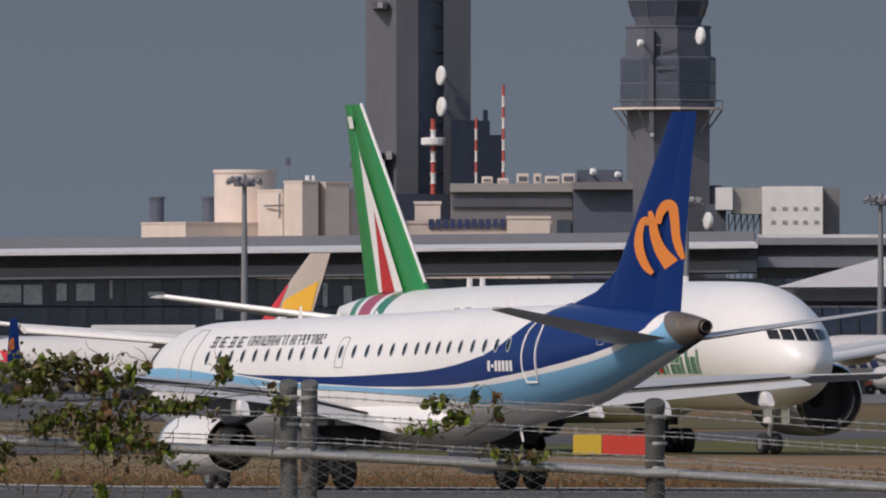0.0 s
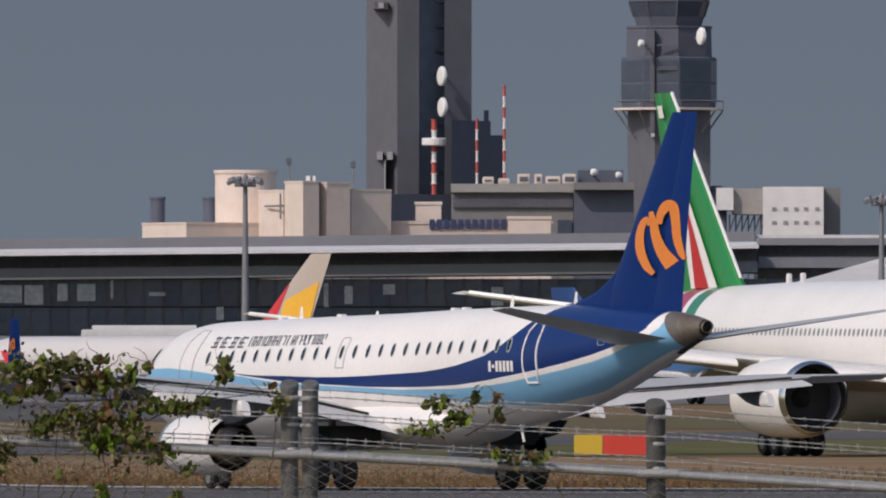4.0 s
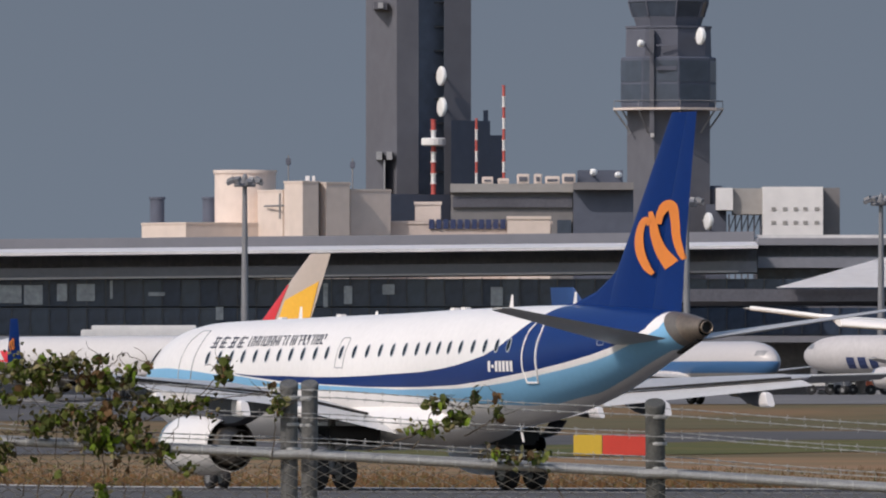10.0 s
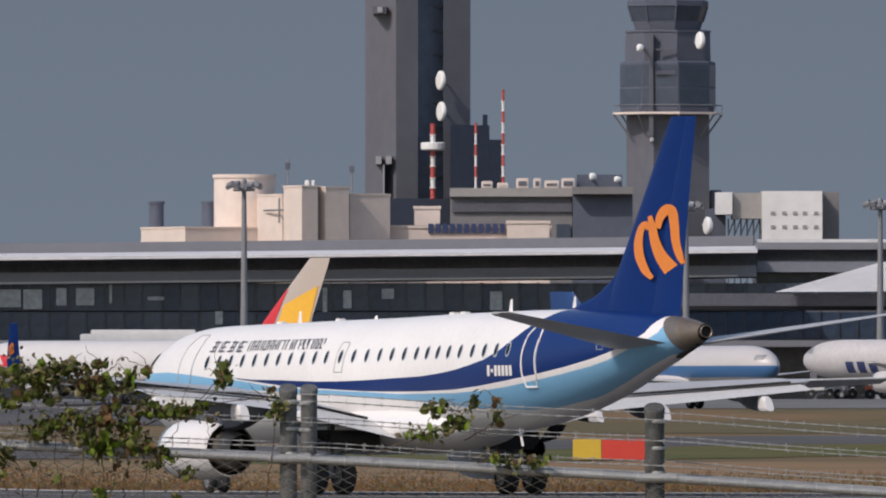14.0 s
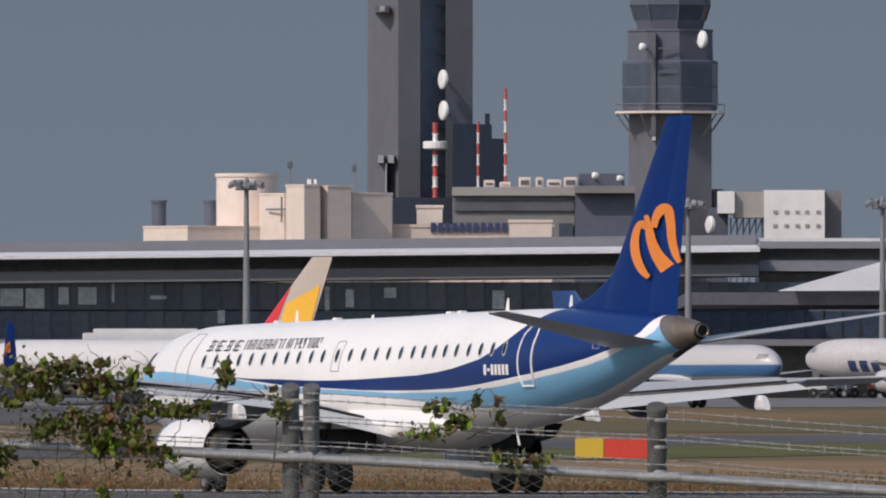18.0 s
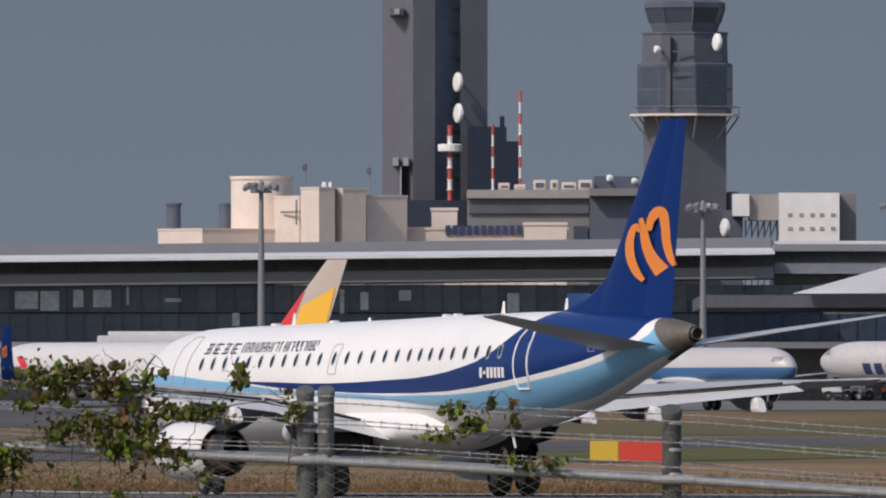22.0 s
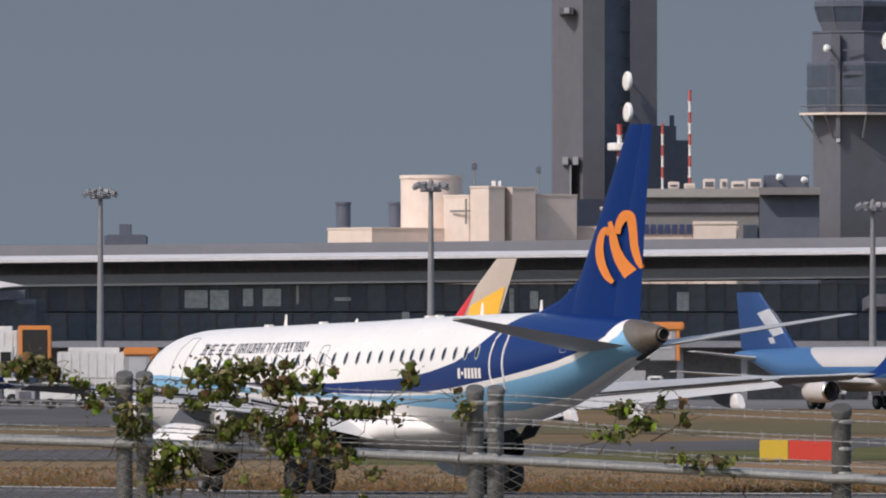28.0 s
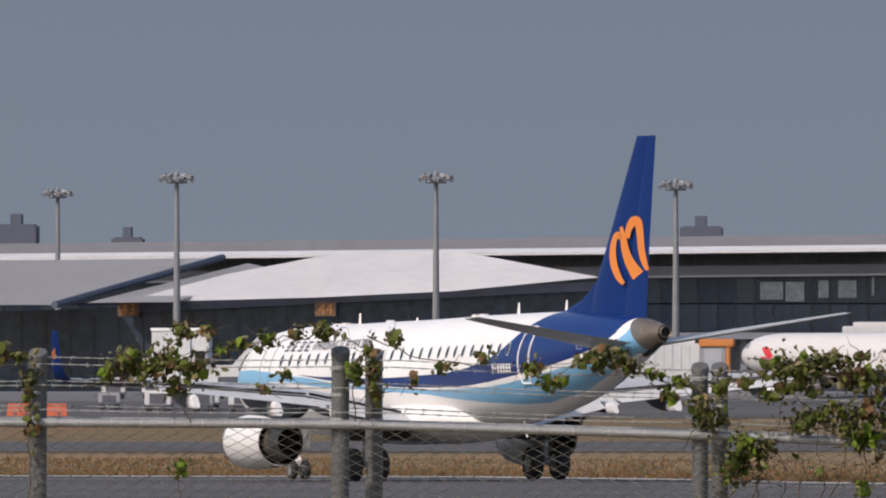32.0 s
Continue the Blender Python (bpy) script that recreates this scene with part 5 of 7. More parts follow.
    # cabin windows, doors, seams
    windows(p, S, (7.14, 7.92, 8.71, 9.50, 10.31, 11.11, 11.90, 12.69, 13.48, 14.30, 15.07, 16.0, 16.86, 17.72, 18.56, 19.36, 20.16, 20.95, 21.65, 22.33, 23.02, 23.75, 24.54, 25.29, 26.02, 26.74),
            lambda x: 3.72 + (x - 7.14) * 0.0153, 0.102, 0.17)
    for side in (-1, 1):
        door = lambda x0, x1, z0, z1, d: [(x0 + d, z0), (x0 + 0.02, z0 + 0.35), (x0, (z0 + z1) / 2), (x0 + 0.05, z1 - 0.3), (x0 + 0.25, z1), (x1 - 0.1, z1), (x1 + 0.03, z1 - 0.3), (x1, (z0 + z1) / 2), (x1, z0 + 0.35), (x1 - d, z0), (x0 + d, z0)]
        on_side(p, "front_door_seam", S, door(5.3, 6.22, 2.9, 4.5, 0.08), side, 0.016, "outline")
        on_side(p, "rear_door_seam", S, door(27.6, 28.36, 2.98, 4.68, 0.1), side, 0.034, "white", "white-outlined rear door seam")
        on_side(p, "exit_seam", S, [(15.76, 3.42), (15.74, 4.2), (15.82, 4.26), (16.2, 4.26), (16.28, 4.2), (16.28, 3.42), (15.76, 3.42)], side, 0.012, "outline")
        on_side(p, "service_panel", S, [(31.5, 4.0), (31.5, 4.25), (31.8, 4.25), (31.8, 4.0), (31.5, 4.0)], side, 0.01, "frame_grey")
        on_side(p, "windshield_line", S, [(1.75, 3.45), (2.0, 3.72), (2.4, 4.0)], side, 0.02, "glass")
        # cockpit glass
        bm = bmesh.new()
        loft(bm, [[skin(S, x, z, side, 0.05) for x in (1.80 + (z - 3.45) * 0.9, 2.1 + (z - 3.45) * 0.75, 2.4 + (z - 3.45) * 0.6, 2.75 + (z - 3.45) * 0.4)] for z in (3.42, 3.55, 3.7, 3.85, 3.98)], closed=False)
        part("cockpit_window", bm, "glass", p, "dark cockpit window")
        # airline lettering as plain bars
        for k in range(4):
            x = 7.02 + k * 0.60
            rows = [(x, x + 0.42, 4.01, 4.05, 0.3), (x + 0.05, x + 0.37, 4.13, 4.165, 0.3), (x, x + 0.42, 4.27, 4.31, 0.3), (x + 0.18, x + 0.24, 3.99, 4.34, 0.3)]
            rows.append((x + 0.02, x + 0.075, 4.05, 4.28, 0.3) if k % 2 else (x + 0.34, x + 0.395, 4.05, 4.28, 0.3))
            bars(p, "letter_bar", S, rows, side, "ink", "")
        for k in range(16):
            x, w = (9.55 + k * 0.333, 0.25) if k < 8 else (12.36 + (k - 8) * 0.285, 0.205)
            z = 4.04 + 0.003 * k
            rows = [(x, x + 0.06, z, z + 0.29, 0.4)]
            if k not in (6, 9, 12):
                rows.append((x + w - 0.06, x + w, z + (0.0, 0.14)[k in (10, 11, 15)], z + 0.29, 0.4))
            if k % 3 != 2 or k > 8:
                rows.append((x + 0.06, x + w - 0.06, z + 0.245, z + 0.29, 0.4))
            if k in (1, 4, 5, 8, 10, 14):
                rows.append((x + 0.06, x + w - 0.06, z + 0.11, z + 0.15, 0.4))
            if k in (3, 11, 14, 15):
                rows.append((x + 0.06, x + w - 0.02, z, z + 0.045, 0.4))
            bars(p, "letter_bar", S, rows, side, "ink", "")
        for k in range(7):
            d = 0.1 if k == 1 else 0.0
            bars(p, "registration_bar", S, [(25.64 + 0.215 * k, 25.79 + 0.215 * k, 3.29 + d, 3.58 - d, 0.0)], side, "white", "")
    # aerials and small fittings
    for x, h in ((10.2, 0.33), (15.2, 0.10), (23.9, 0.34), (27.9, 0.36)):
        z = spline(S, x, 3)
        bm = loft(bmesh.new(), [[(0.02 * s, -(x + a), z - 0.05 + hh) for a, s in ((0, 0), (0.12, 1), (0.28, 0), (0.12, -1))] for hh in (0, )] + [[(0.015 * s, -(x + 0.14 + a), z + h) for a, s in ((0, 0), (0.06, 1), (0.12, 0), (0.06, -1))]])
        part("aerial", bm, "white", p, "white blade aerial")
    for x in (9.0, 12.9, 20.3, 21.0):
        z = spline(S, x, 3)
        part("roof_fitting", block(-0.1, 0.1, -x - 0.3, -x, z - 0.03, z + 0.06, 0.02), "white", p)
    part("drain_mast", tube(bmesh.new(), [(-0.3, -25.2, 1.9), (-0.3, -25.45, 1.35)], 0.035, 6), "white", p)
    return p


WHEELS, WIDE_WHEELS = [], []
jet = regional_jet()

WIDE_HULL = [(0.0, 0.05, 4.45, 4.65), (0.4, 0.75, 3.75, 5.3), (1.2, 1.4, 3.1, 6.05), (2.4, 2.0, 2.65, 6.95), (4.0, 2.55, 2.4, 7.8), (6.5, 2.95, 2.25, 8.55), (9.5, 3.1, 2.22, 8.77), (20, 3.1, 2.22, 8.83), (42, 3.1, 2.27, 8.80), (46, 3.02, 2.57, 8.76), (50, 2.7, 3.32, 8.68), (54, 2.2, 4.27, 8.62), (58, 1.55, 5.27, 8.48), (61, 0.95, 6.02, 8.24), (64.2, 0.3, 6.92, 7.85)]
WIDE_FIN = [(7.8, 51.0, 9.6, 0.10), (9.0, 52.4, 8.5, 0.10), (18.6, 61.5, 2.3, 0.09)]


def on_nose(secs, y, z):
    """The foremost point of the hull at that offset and height, just proud of it."""
    a, b = 0.05, 8.0
    for _ in range(40):
        x = (a + b) / 2
        w, lo, hi = (spline(secs, x, k) for k in (1, 2, 3))
        if (y / w) ** 2 + ((z - (lo + hi) / 2) / ((hi - lo) / 2)) ** 2 <= 1:
            b = x
        else:
            a = x
    return (y * 1.005, -(b - 0.03), z + 0.015)


def wide_jet():
    p = thing("wide_body_jet", "white wide-body jet with a green, white and red fin, taxiing", "airplane")
    S = WIDE_HULL
    hull(p, S, 0, 64.2, 0.8, "wide_hull")
    belly = [(19, 0.8, 2.2, 3.0), (21, 2.6, 1.75, 4.0), (25, 3.2, 1.6, 4.4), (36, 3.2, 1.6, 4.4), (40, 2.5, 1.8, 4.0), (43, 0.8, 2.2, 3.0)]
    hull(p, belly, 19, 43, 1.0, "white", "belly_fairing")
    upright(p, "fin", [(z, l, c * 0.7, t / 0.76) for z, l, c, t in WIDE_FIN], "green", "green fin")
    upright(p, "rudder", [(z, l + c * 0.66, c * 0.34, 0.12) for z, l, c, t in [(8.25, 51.53, 9.19, 0.1)] + WIDE_FIN[1:]], "green", "green rudder")
    def plate(pts, side, lift):
        bm = bmesh.new()
        n = 8
        (ax, az), (bx, bz), (cx2, cz) = pts
        rows = []
        for k in range(n + 1):
            t = k / n
            rows.append([fin_skin(WIDE_FIN, ax + (bx - ax) * t + (cx2 - bx) * t * j / 4, az + (bz - az) * t + (cz - bz) * t * j / 4, side, lift) for j in range(5)])
        return loft(bm, rows, closed=False)
    for side in (-1, 1):
        part("fin_stripe", plate([(61.31, 16.17), (58.14, 8.52), (54.28, 8.56)], side, 0.07), "white", p, "white arrow on the fin")
        part("fin_stripe_core", plate([(58.77, 12.87), (57.43, 8.51), (55.46, 8.57)], side, 0.10), "red", p, "red arrow on the fin")
        bm = loft(bmesh.new(), [[fin_skin(WIDE_FIN, x + d, z, side, 0.10) for d in (0, 0.75)] for x, z in ((62.0, 17.3), (62.35, 17.95))], closed=False)
        part("flag_patch", bm, "white", p)
    part("leading_edge", tube(bmesh.new(), [(0, -(WIDE_FIN[k][1] - 0.02), WIDE_FIN[k][0]) for k in (1, 2)], 0.09, 8), "white", p)
    W = [(2.8, 21.5, 12.5, 3.8, 0.12, 2.0), (9.8, 27.0, 7.6, 4.75, 0.11, 2.0), (21.5, 35.4, 4.3, 6.1, 0.10, 1.5), (28.2, 40.4, 2.4, 6.7, 0.09, 1.0), (30.4, 43.6, 0.8, 7.1, 0.08, 0.5)]
    for side in (-1, 1):
        surface(p, "wing", W, side, "flap", "pale wing with a raked tip")
        for a, b, c in ((3.9, 8.7, 1.5), (10.9, 19.2, 1.25), (19.25, 27.6, 1.05)):
            lead, high = (lambda y, k=k: float(np.interp(y, [q[0] for q in W], [q[k] for q in W])) for k in (1, 3))
            surface(p, "slat", [(y, lead(y) - 0.72, c + 0.2, high(y) - 0.36, 0.34, -15) for y in (a, (a + b) / 2, b)], side, "white", "white lowered slat")
        part("tip_edge", tube(bmesh.new(), [(side * y, -(x + 0.03), z) for y, x, z in ((27.7, 40.0, 6.66), (28.2, 40.4, 6.7), (29.4, 42.1, 6.92), (30.35, 43.6, 7.09))], 0.11, 8), "white", p, "white edge of the raked wing tip")
        part("tail_edge", tube(bmesh.new(), [(side * 1.6, -53.33, 6.73), (side * 11.1, -61.82, 8.3)], [0.20, 0.13], 8), "white", p, "bright leading edge of the tailplane")
        surface(p, "flap", [(3.4, 33.2, 2.6, 3.25, 0.12, 14), (9.6, 34.0, 2.0, 4.3, 0.12, 14)], side, "flap")
        surface(p, "outer_flap", [(11.2, 34.7, 1.6, 4.6, 0.12, 12), (20.5, 38.9, 1.2, 5.75, 0.12, 12)], side, "flap")
        surface(p, "tailplane", [(0.8, 52.6, 7.6, 6.6, 0.10, 0.5), (11.1, 61.8, 2.4, 8.3, 0.09, 0.5)], side, "flap", "pale tailplane")
        engine(p, side, 9.6, 2.88, 20.3, 27.1, 1.98, 0.98, 4.9)
        for y, x0, x1, z in ((6.0, 30, 37, 3.3), (13.5, 32, 38.2, 4.5), (18.5, 35, 40.2, 5.2)):
            part("flap_fairing", loft(bmesh.new(), [ring((side * y, -(x0 + (x1 - x0) * t), z - 0.3 * t), (0, -1, 0), 0.36 * s, 10, 0.45 * s) for t, s in ((0, 0.1), (0.2, 0.8), (0.5, 1), (0.8, 0.8), (1, 0.2))]), "white", p, smooth=True)
        part("main_strut", tube(bmesh.new(), [(side * 5.2, -32.6, 3.9), (side * 5.5, -33.0, 0.75)], 0.34, 10), "fairing", p, "dark grey main gear leg")
        part("gear_door", block(side * 5.9 - 0.05, side * 5.9 + 0.05, -34.0, -32.0, 1.5, 3.2, 0.03), "fairing", p, "dark grey main gear door")
        part("bogie_beam", tube(bmesh.new(), [(side * 5.5, -31.4, 0.68), (side * 5.5, -34.6, 0.68)], 0.16, 8), "strut", p)
        for ax in (31.5, 33.0, 34.5):
            for d in (-0.7, 0.7):
                WIDE_WHEELS.append((wheel(p, "main_wheel", ax, side * 5.5 + d, 0.67, 0.52), 0.67))
    for d in (-0.35, 0.35):
        WIDE_WHEELS.append((wheel(p, "nose_wheel", 5.9, d, 0.54, 0.4), 0.54))
    part("nose_strut", tube(bmesh.new(), [(0, -5.6, 2.4), (0, -5.9, 0.6)], 0.14, 10), "strut", p)
    for sx in (-0.5, 0.5):
        part("nose_gear_door", block(sx - 0.03, sx + 0.03, -5.5, -4.5, 1.55, 2.3, 0.02), "white", p, "white nose gear door")
    lamp = plain_glow("lit_taxi_lamp", (1.0, 0.93, 0.8), 5.0)
    M["lamp"] = lamp
    part("taxi_light", turned(bmesh.new(), [(0, 0.17), (0.1, 0.2), (0.12, 0.15)], (0.28, -5.55, 1.75), (0, 1, 0), 12), "lamp", p, "lit taxi lamp on the nose leg")
    # cockpit glass
    for side in (-1, 1):
        for y0, y1, lift in ((0.05, 0.58, 0.0), (0.65, 1.14, 0.03), (1.21, 1.62, 0.07)):
            rows = [[on_nose(S, side * (y0 + (y1 - y0) * j / 4), z) for j in range(5)] for z in np.linspace(5.74 + lift, 6.34 - lift, 5)]
            part("cockpit_window", loft(bmesh.new(), rows, closed=False), "glass", p, "dark cockpit window")
        # large leaning first sign with a red wedge in it, then smaller bars
        bars(p, "lettering", S, [(13.55, 13.95, 4.05, 5.75, 0.42), (12.62, 13.0, 4.05, 5.75, -0.12)], side, "green_ink", "green lettering bars")
        bars(p, "lettering_accent", S, [(13.02, 13.45, 4.1, 4.85, 0.25)], side, "red", "red wedge in the lettering")
        rows = []
        for k in range(7):
            x = 12.2 - k * 0.68
            rows += [(x, x + 0.30, 4.08, (5.35, 4.95, 5.3, 4.95)[k % 4], 0.08)]
            if k % 3:
                rows += [(x - 0.28, x - 0.06, 4.08, 4.95, 0.06), (x - 0.06, x, 4.75, 4.95, 0.06)]
        bars(p, "lettering", S, rows, side, "green_ink", "green lettering bars")
        on_side(p, "door_seam", S, [(8.2, 3.9), (8.2, 5.9), (8.4, 6.2), (9.1, 6.2), (9.3, 5.9), (9.3, 3.9), (8.2, 3.9)], side, 0.02, "frame_grey")
        on_side(p, "door_handle", S, [(10.4, 4.6), (11.6, 4.6)], side, 0.05, "frame_grey")
    windows(p, S, [11.2 + 0.56 * k for k in range(76)], lambda x: 6.0 + (x - 12) * 0.008, 0.13, 0.2, sides=(1,), ring_on=False, pane="faint_glass")
    for x, h, w in ((16.7, 0.28, 3.0), (22.9, 0.45, 0.3), (44.2, 0.45, 0.3), (46.0, 0.45, 0.3)):
        z = spline(S, x, 3)
        part("aerial", block(-0.12, 0.12, -x - w, -x, z - 0.1, z + h, 0.05), "white", p)
    return p


wide = wide_jet()


def parked_jet(name, label, length, r, at, hull_m, fin_m, fin=None, view=-1, fin_top=None):
    """A parked narrow or wide jet, built to a length and a hull radius; returns its top object."""
    p = thing(name, label, "airplane", at=at)
    k = length / 44.0
    zc = 0.95 + r * 1.45
    N = [(0, .02, -.06, .02), (.008, .24, -.35, .28), (.025, .5, -.62, .55), (.055, .78, -.85, .83), (.1, .96, -.98, .98), (.15, 1, -1, 1), (.66, 1, -1, 1), (.72, .97, -.9, 1), (.8, .78, -.5, .98), (.88, .5, 0.0, .93), (.95, .26, .42, .86), (1, .08, .62, .78)]
    S = [(a * length, b * r, zc + c * r, zc + d * r) for a, b, c, d in N]
    hull(p, S, 0, length, 0.8, hull_m)
    b = [(.3 * length, r * .3, zc - r * .9, zc - r * .4), (.34 * length, r * .9, zc - r * 1.12, zc - r * .2), (.5 * length, r, zc - r * 1.15, zc - r * .2), (.57 * length, r * .3, zc - r * .95, zc - r * .4)]
    hull(p, b, .3 * length, .57 * length, 1.0, "dull_white", "belly_fairing")
    ft = fin_top or zc + r + length * 0.135
    F = [(zc + r * 0.75, .80 * length, .155 * length, 0.1), (zc + r * 1.0, .815 * length, .145 * length, 0.1), (ft, .915 * length, .058 * length, 0.09)]
    if fin:
        F = [(zc + r * 0.75, *fin[0], 0.1), (zc + r, *fin[1], 0.1), (ft, *fin[2], 0.09)]
    upright(p, "fin", F, fin_m)
    span = length * 0.47
    for side in (-1, 1):
        surface(p, "wing", [(r * .8, .33 * length, .17 * length, zc - r * .75, .12, 2), (span * .35, .40 * length, .105 * length, zc - r * .62, .11, 2), (span, .55 * length, .035 * length, zc - r * .2, .1, 1)], side, "wing")
        surface(p, "tailplane", [(r * .2, .86 * length, .10 * length, zc + r * .45, .1, 0), (length * .155, .945 * length, .04 * length, zc + r * .8, .1, 0)], side, "wing")
        engine(p, side, span * .34, zc - r * 1.15, .335 * length, .335 * length + length * .095, r * .56, r * .3, zc - r * .5, "dull_white", "dull_white")
        part("main_strut", tube(bmesh.new(), [(side * r * 1.9, -.50 * length, zc - r * .8), (side * r * 1.9, -.50 * length, 0.5)], 0.15, 8), "strut", p)
        for d in (-0.4, 0.4):
            wheel(p, "main_wheel", .50 * length, side * r * 1.9 + d, 0.56, 0.4)
    for d in (-0.22, 0.22):
        wheel(p, "nose_wheel", .115 * length, d, 0.38, 0.24)
    part("nose_strut", tube(bmesh.new(), [(0, -.11 * length, zc - r * .8), (0, -.115 * length, 0.4)], 0.1, 8), "strut", p)
    if view > 0:
        windows(p, S, [.16 * length + 0.9 * k for k in range(int(.6 * length / 0.9))], lambda x: zc + r * 0.22, 0.13, 0.19, sides=(view,), ring_on=False)
    for side in (-1, 1):
        bm = loft(bmesh.new(), [[skin(S, x, z, side, 0.02) for x in np.linspace(.026 * length, .05 * length, 4)] for z in np.linspace(zc + r * .3, zc + r * .55, 4)], closed=False)
        part("cockpit_window", bm, "faint_glass", p)
    return p, S, F, zc


# jet with a scarlet, yellow and beige tail at the gate
ASI_A = 42.0
asi, aS, aF, azc = parked_jet("tail_striped_jet", "off-white jet with a beige, yellow and scarlet fin at its gate", 44.5, 1.8,
                         pose(-39.30, 1632.25, 3.90, 0, 0, ASI_A), "tail_hull", "beige", ((34.2, 7.2), (34.7, 6.9), (42.2, 2.5)), fin_top=12.16)
def fin_patch(p, F, pts, material, label, side, lift):
    a, b, c, d = pts
    bm = loft(bmesh.new(), [[fin_skin(F, (a[0] + (d[0] - a[0]) * t) * (1 - s) + (b[0] + (c[0] - b[0]) * t) * s, (a[1] + (d[1] - a[1]) * t) * (1 - s) + (b[1] + (c[1] - b[1]) * t) * s, side, lift)
                             for s in np.linspace(0, 1, 6)] for t in np.linspace(0, 1, 6)], closed=False)
    part("fin_stripe", bm, material, p, label)
bars(asi, "nose_emblem", aS, [(4.7, 6.2, azc - 0.9, azc - 0.2, 0.6), (5.1, 6.1, azc - 0.2, azc + 0.6, 0.9)], -1, "scarlet", "scarlet emblem shape near the nose")
zf = 6.15
for side in (-1, 1):
    fin_patch(asi, aF, ((34.9, zf - 0.8), (37.3, zf - 0.8), (39.6, zf + 3.4), (39.4, zf + 3.4)), "scarlet", "scarlet patch low on the fin", side, 0.05)
    fin_patch(asi, aF, ((38.0, zf - 0.5), (41.7, zf - 0.5), (43.3, zf + 3.7), (39.2, zf + 2.1)), "yellow", "golden yellow patch on the fin", side, 0.05)
    fin_patch(asi, aF, ((35.2, zf - 1.0), (41.2, zf - 1.0), (41.6, zf - 0.48), (37.6, zf - 0.48)), "scarlet", "scarlet root of the fin", side, 0.045)

# blue-tailed jet and a third white jet, parked further right
ana, nS, nF, nzc = parked_jet("blue_tailed_jet", "off-white jet with a mid-blue fin and blue lower hull, parked", 33.4, 1.68, pose(26.92, 1548.0, 3.47, 0, 0, 213.0), "two_tone", "mid_blue", ((23.3, 8.64), (24.4, 8.26), (29.9, 3.46)))
for side in (-1, 1):
    zf = nF[1][0]
    for quad in (((33.0, zf + 2.0), (34.5, zf + 1.5), (36.3, zf + 2.9), (34.6, zf + 3.3)), ((32.3, zf + 1.2), (33.6, zf + 0.9), (34.45, zf + 1.5), (33.0, zf + 1.98)), ((33.2, zf + 0.35), (34.0, zf + 0.3), (34.4, zf + 0.8), (33.65, zf + 0.88))):
        fin_patch(ana, nF, [(q[0] * 0.96 - 5.0, zf + (q[1] - zf) * 0.96) for q in quad], "faded_white", "ragged white shape on the blue fin", side, 0.05)
drm, dS, dF, dzc = parked_jet("white_parked_jet", "off-white jet with dark blue bars on its nose, parked", 40.0, 1.75, pose(31.90, 1700.00, 4.45, 0, 0, 50.0), "dull_white", "mid_blue")
bars(drm, "lettering", dS, [(6.2 + 1.3 * k, 7.1 + 1.3 * k, dzc - 1.2, dzc - 0.2, 0.1) for k in range(3)], -1, "sign_blue", "dark blue bars on the hull")

# ---------------------------------------------------------------- gates, vehicles, signs
def jet_bridge(x0, x1, y, z0, z1, hood, label):
    """A boarding bridge: ribbed tunnel, cab with an orange hood (open to the front, or a cap) or none, legs with wheels."""
    t = thing("boarding_bridge", label, "boarding bridge", "boarding bridges")
    g = ground_z(y) + 0.04
    part("tunnel", block(x0, x1, y, y + 3.0, z0, z1, 0.08), "bridge_white", t)
    n = int((x1 - x0) / 0.8)
    for k in range(n):
        x = x0 + 0.4 + k * 0.8
        part("rib", block(x - 0.05, x + 0.05, y - 0.05, y - 0.003, z0 + 0.1, z1 - 0.1), "bridge_white", t)
    a, e = x1, x1 + 2.4
    part("cab", block(a + 0.01, e - 0.01, y - 0.3, y + 3.3, z0 - 0.2, z1 + 0.25, 0.08), "bridge_grey", t)
    if hood == "open":
        m = 0.38
        part("hood", block(a + 0.1, e + 0.75, y - 0.75, y - 0.305, z0 - 0.1, z1 + 0.45, 0.1), "orange_hood", t, "orange bellows hood")
        # flat dark panel paints the shade inside the hood
        part("hood_mouth", block(a + 0.1 + m, e + 0.75 - m, y - 0.8, y - 0.753, z0 + 0.1, z1 + 0.45 - m), "cavity", t, "dark panel standing in for the shaded inside of the hood")
    elif hood == "cap":
        part("hood", block(a - 0.1, e + 0.75, y - 0.5, y + 3.4, z1 - 0.35, z1 + 0.4, 0.12), "orange_hood", t, "orange bellows hood")
        part("hood_side", block(e, e + 0.35, y - 0.45, y + 3.3, z0 - 0.2, z1 - 0.353, 0.06), "orange_hood", t)
        part("cab_window", block(a + 0.4, e - 0.4, y - 0.36, y - 0.304, z0 + 0.9, z1 - 0.5), "frame_grey", t)
    for x in (x0 + (x1 - x0) * 0.25, x0 + (x1 - x0) * 0.75):
        for dy in (0.3, 2.6):
            part("leg", block(x - 0.22, x + 0.22, y + dy, y + dy + 0.35, g + 0.5, z0), "bridge_grey", t)
        part("bogie", block(x - 0.7, x + 0.7, y + 0.2, y + 3.0, g + 0.01, g + 0.5, 0.1), "recess", t)
    part("roof_duct", block(x0 + 1.0, x1 - 0.5, y + 0.4, y + 2.4, z1 + 0.003, z1 + 0.4, 0.05), "bridge_white", t)
    return t


jet_bridge(-62.58, -56.11, 1760, 8.14, 10.88, "open", "white boarding bridge with an open orange hood at a gate")
jet_bridge(-52.75, -46.54, 1770, 5.45, 8.97, "cap", "grey-white ribbed boarding bridge with an orange hood")
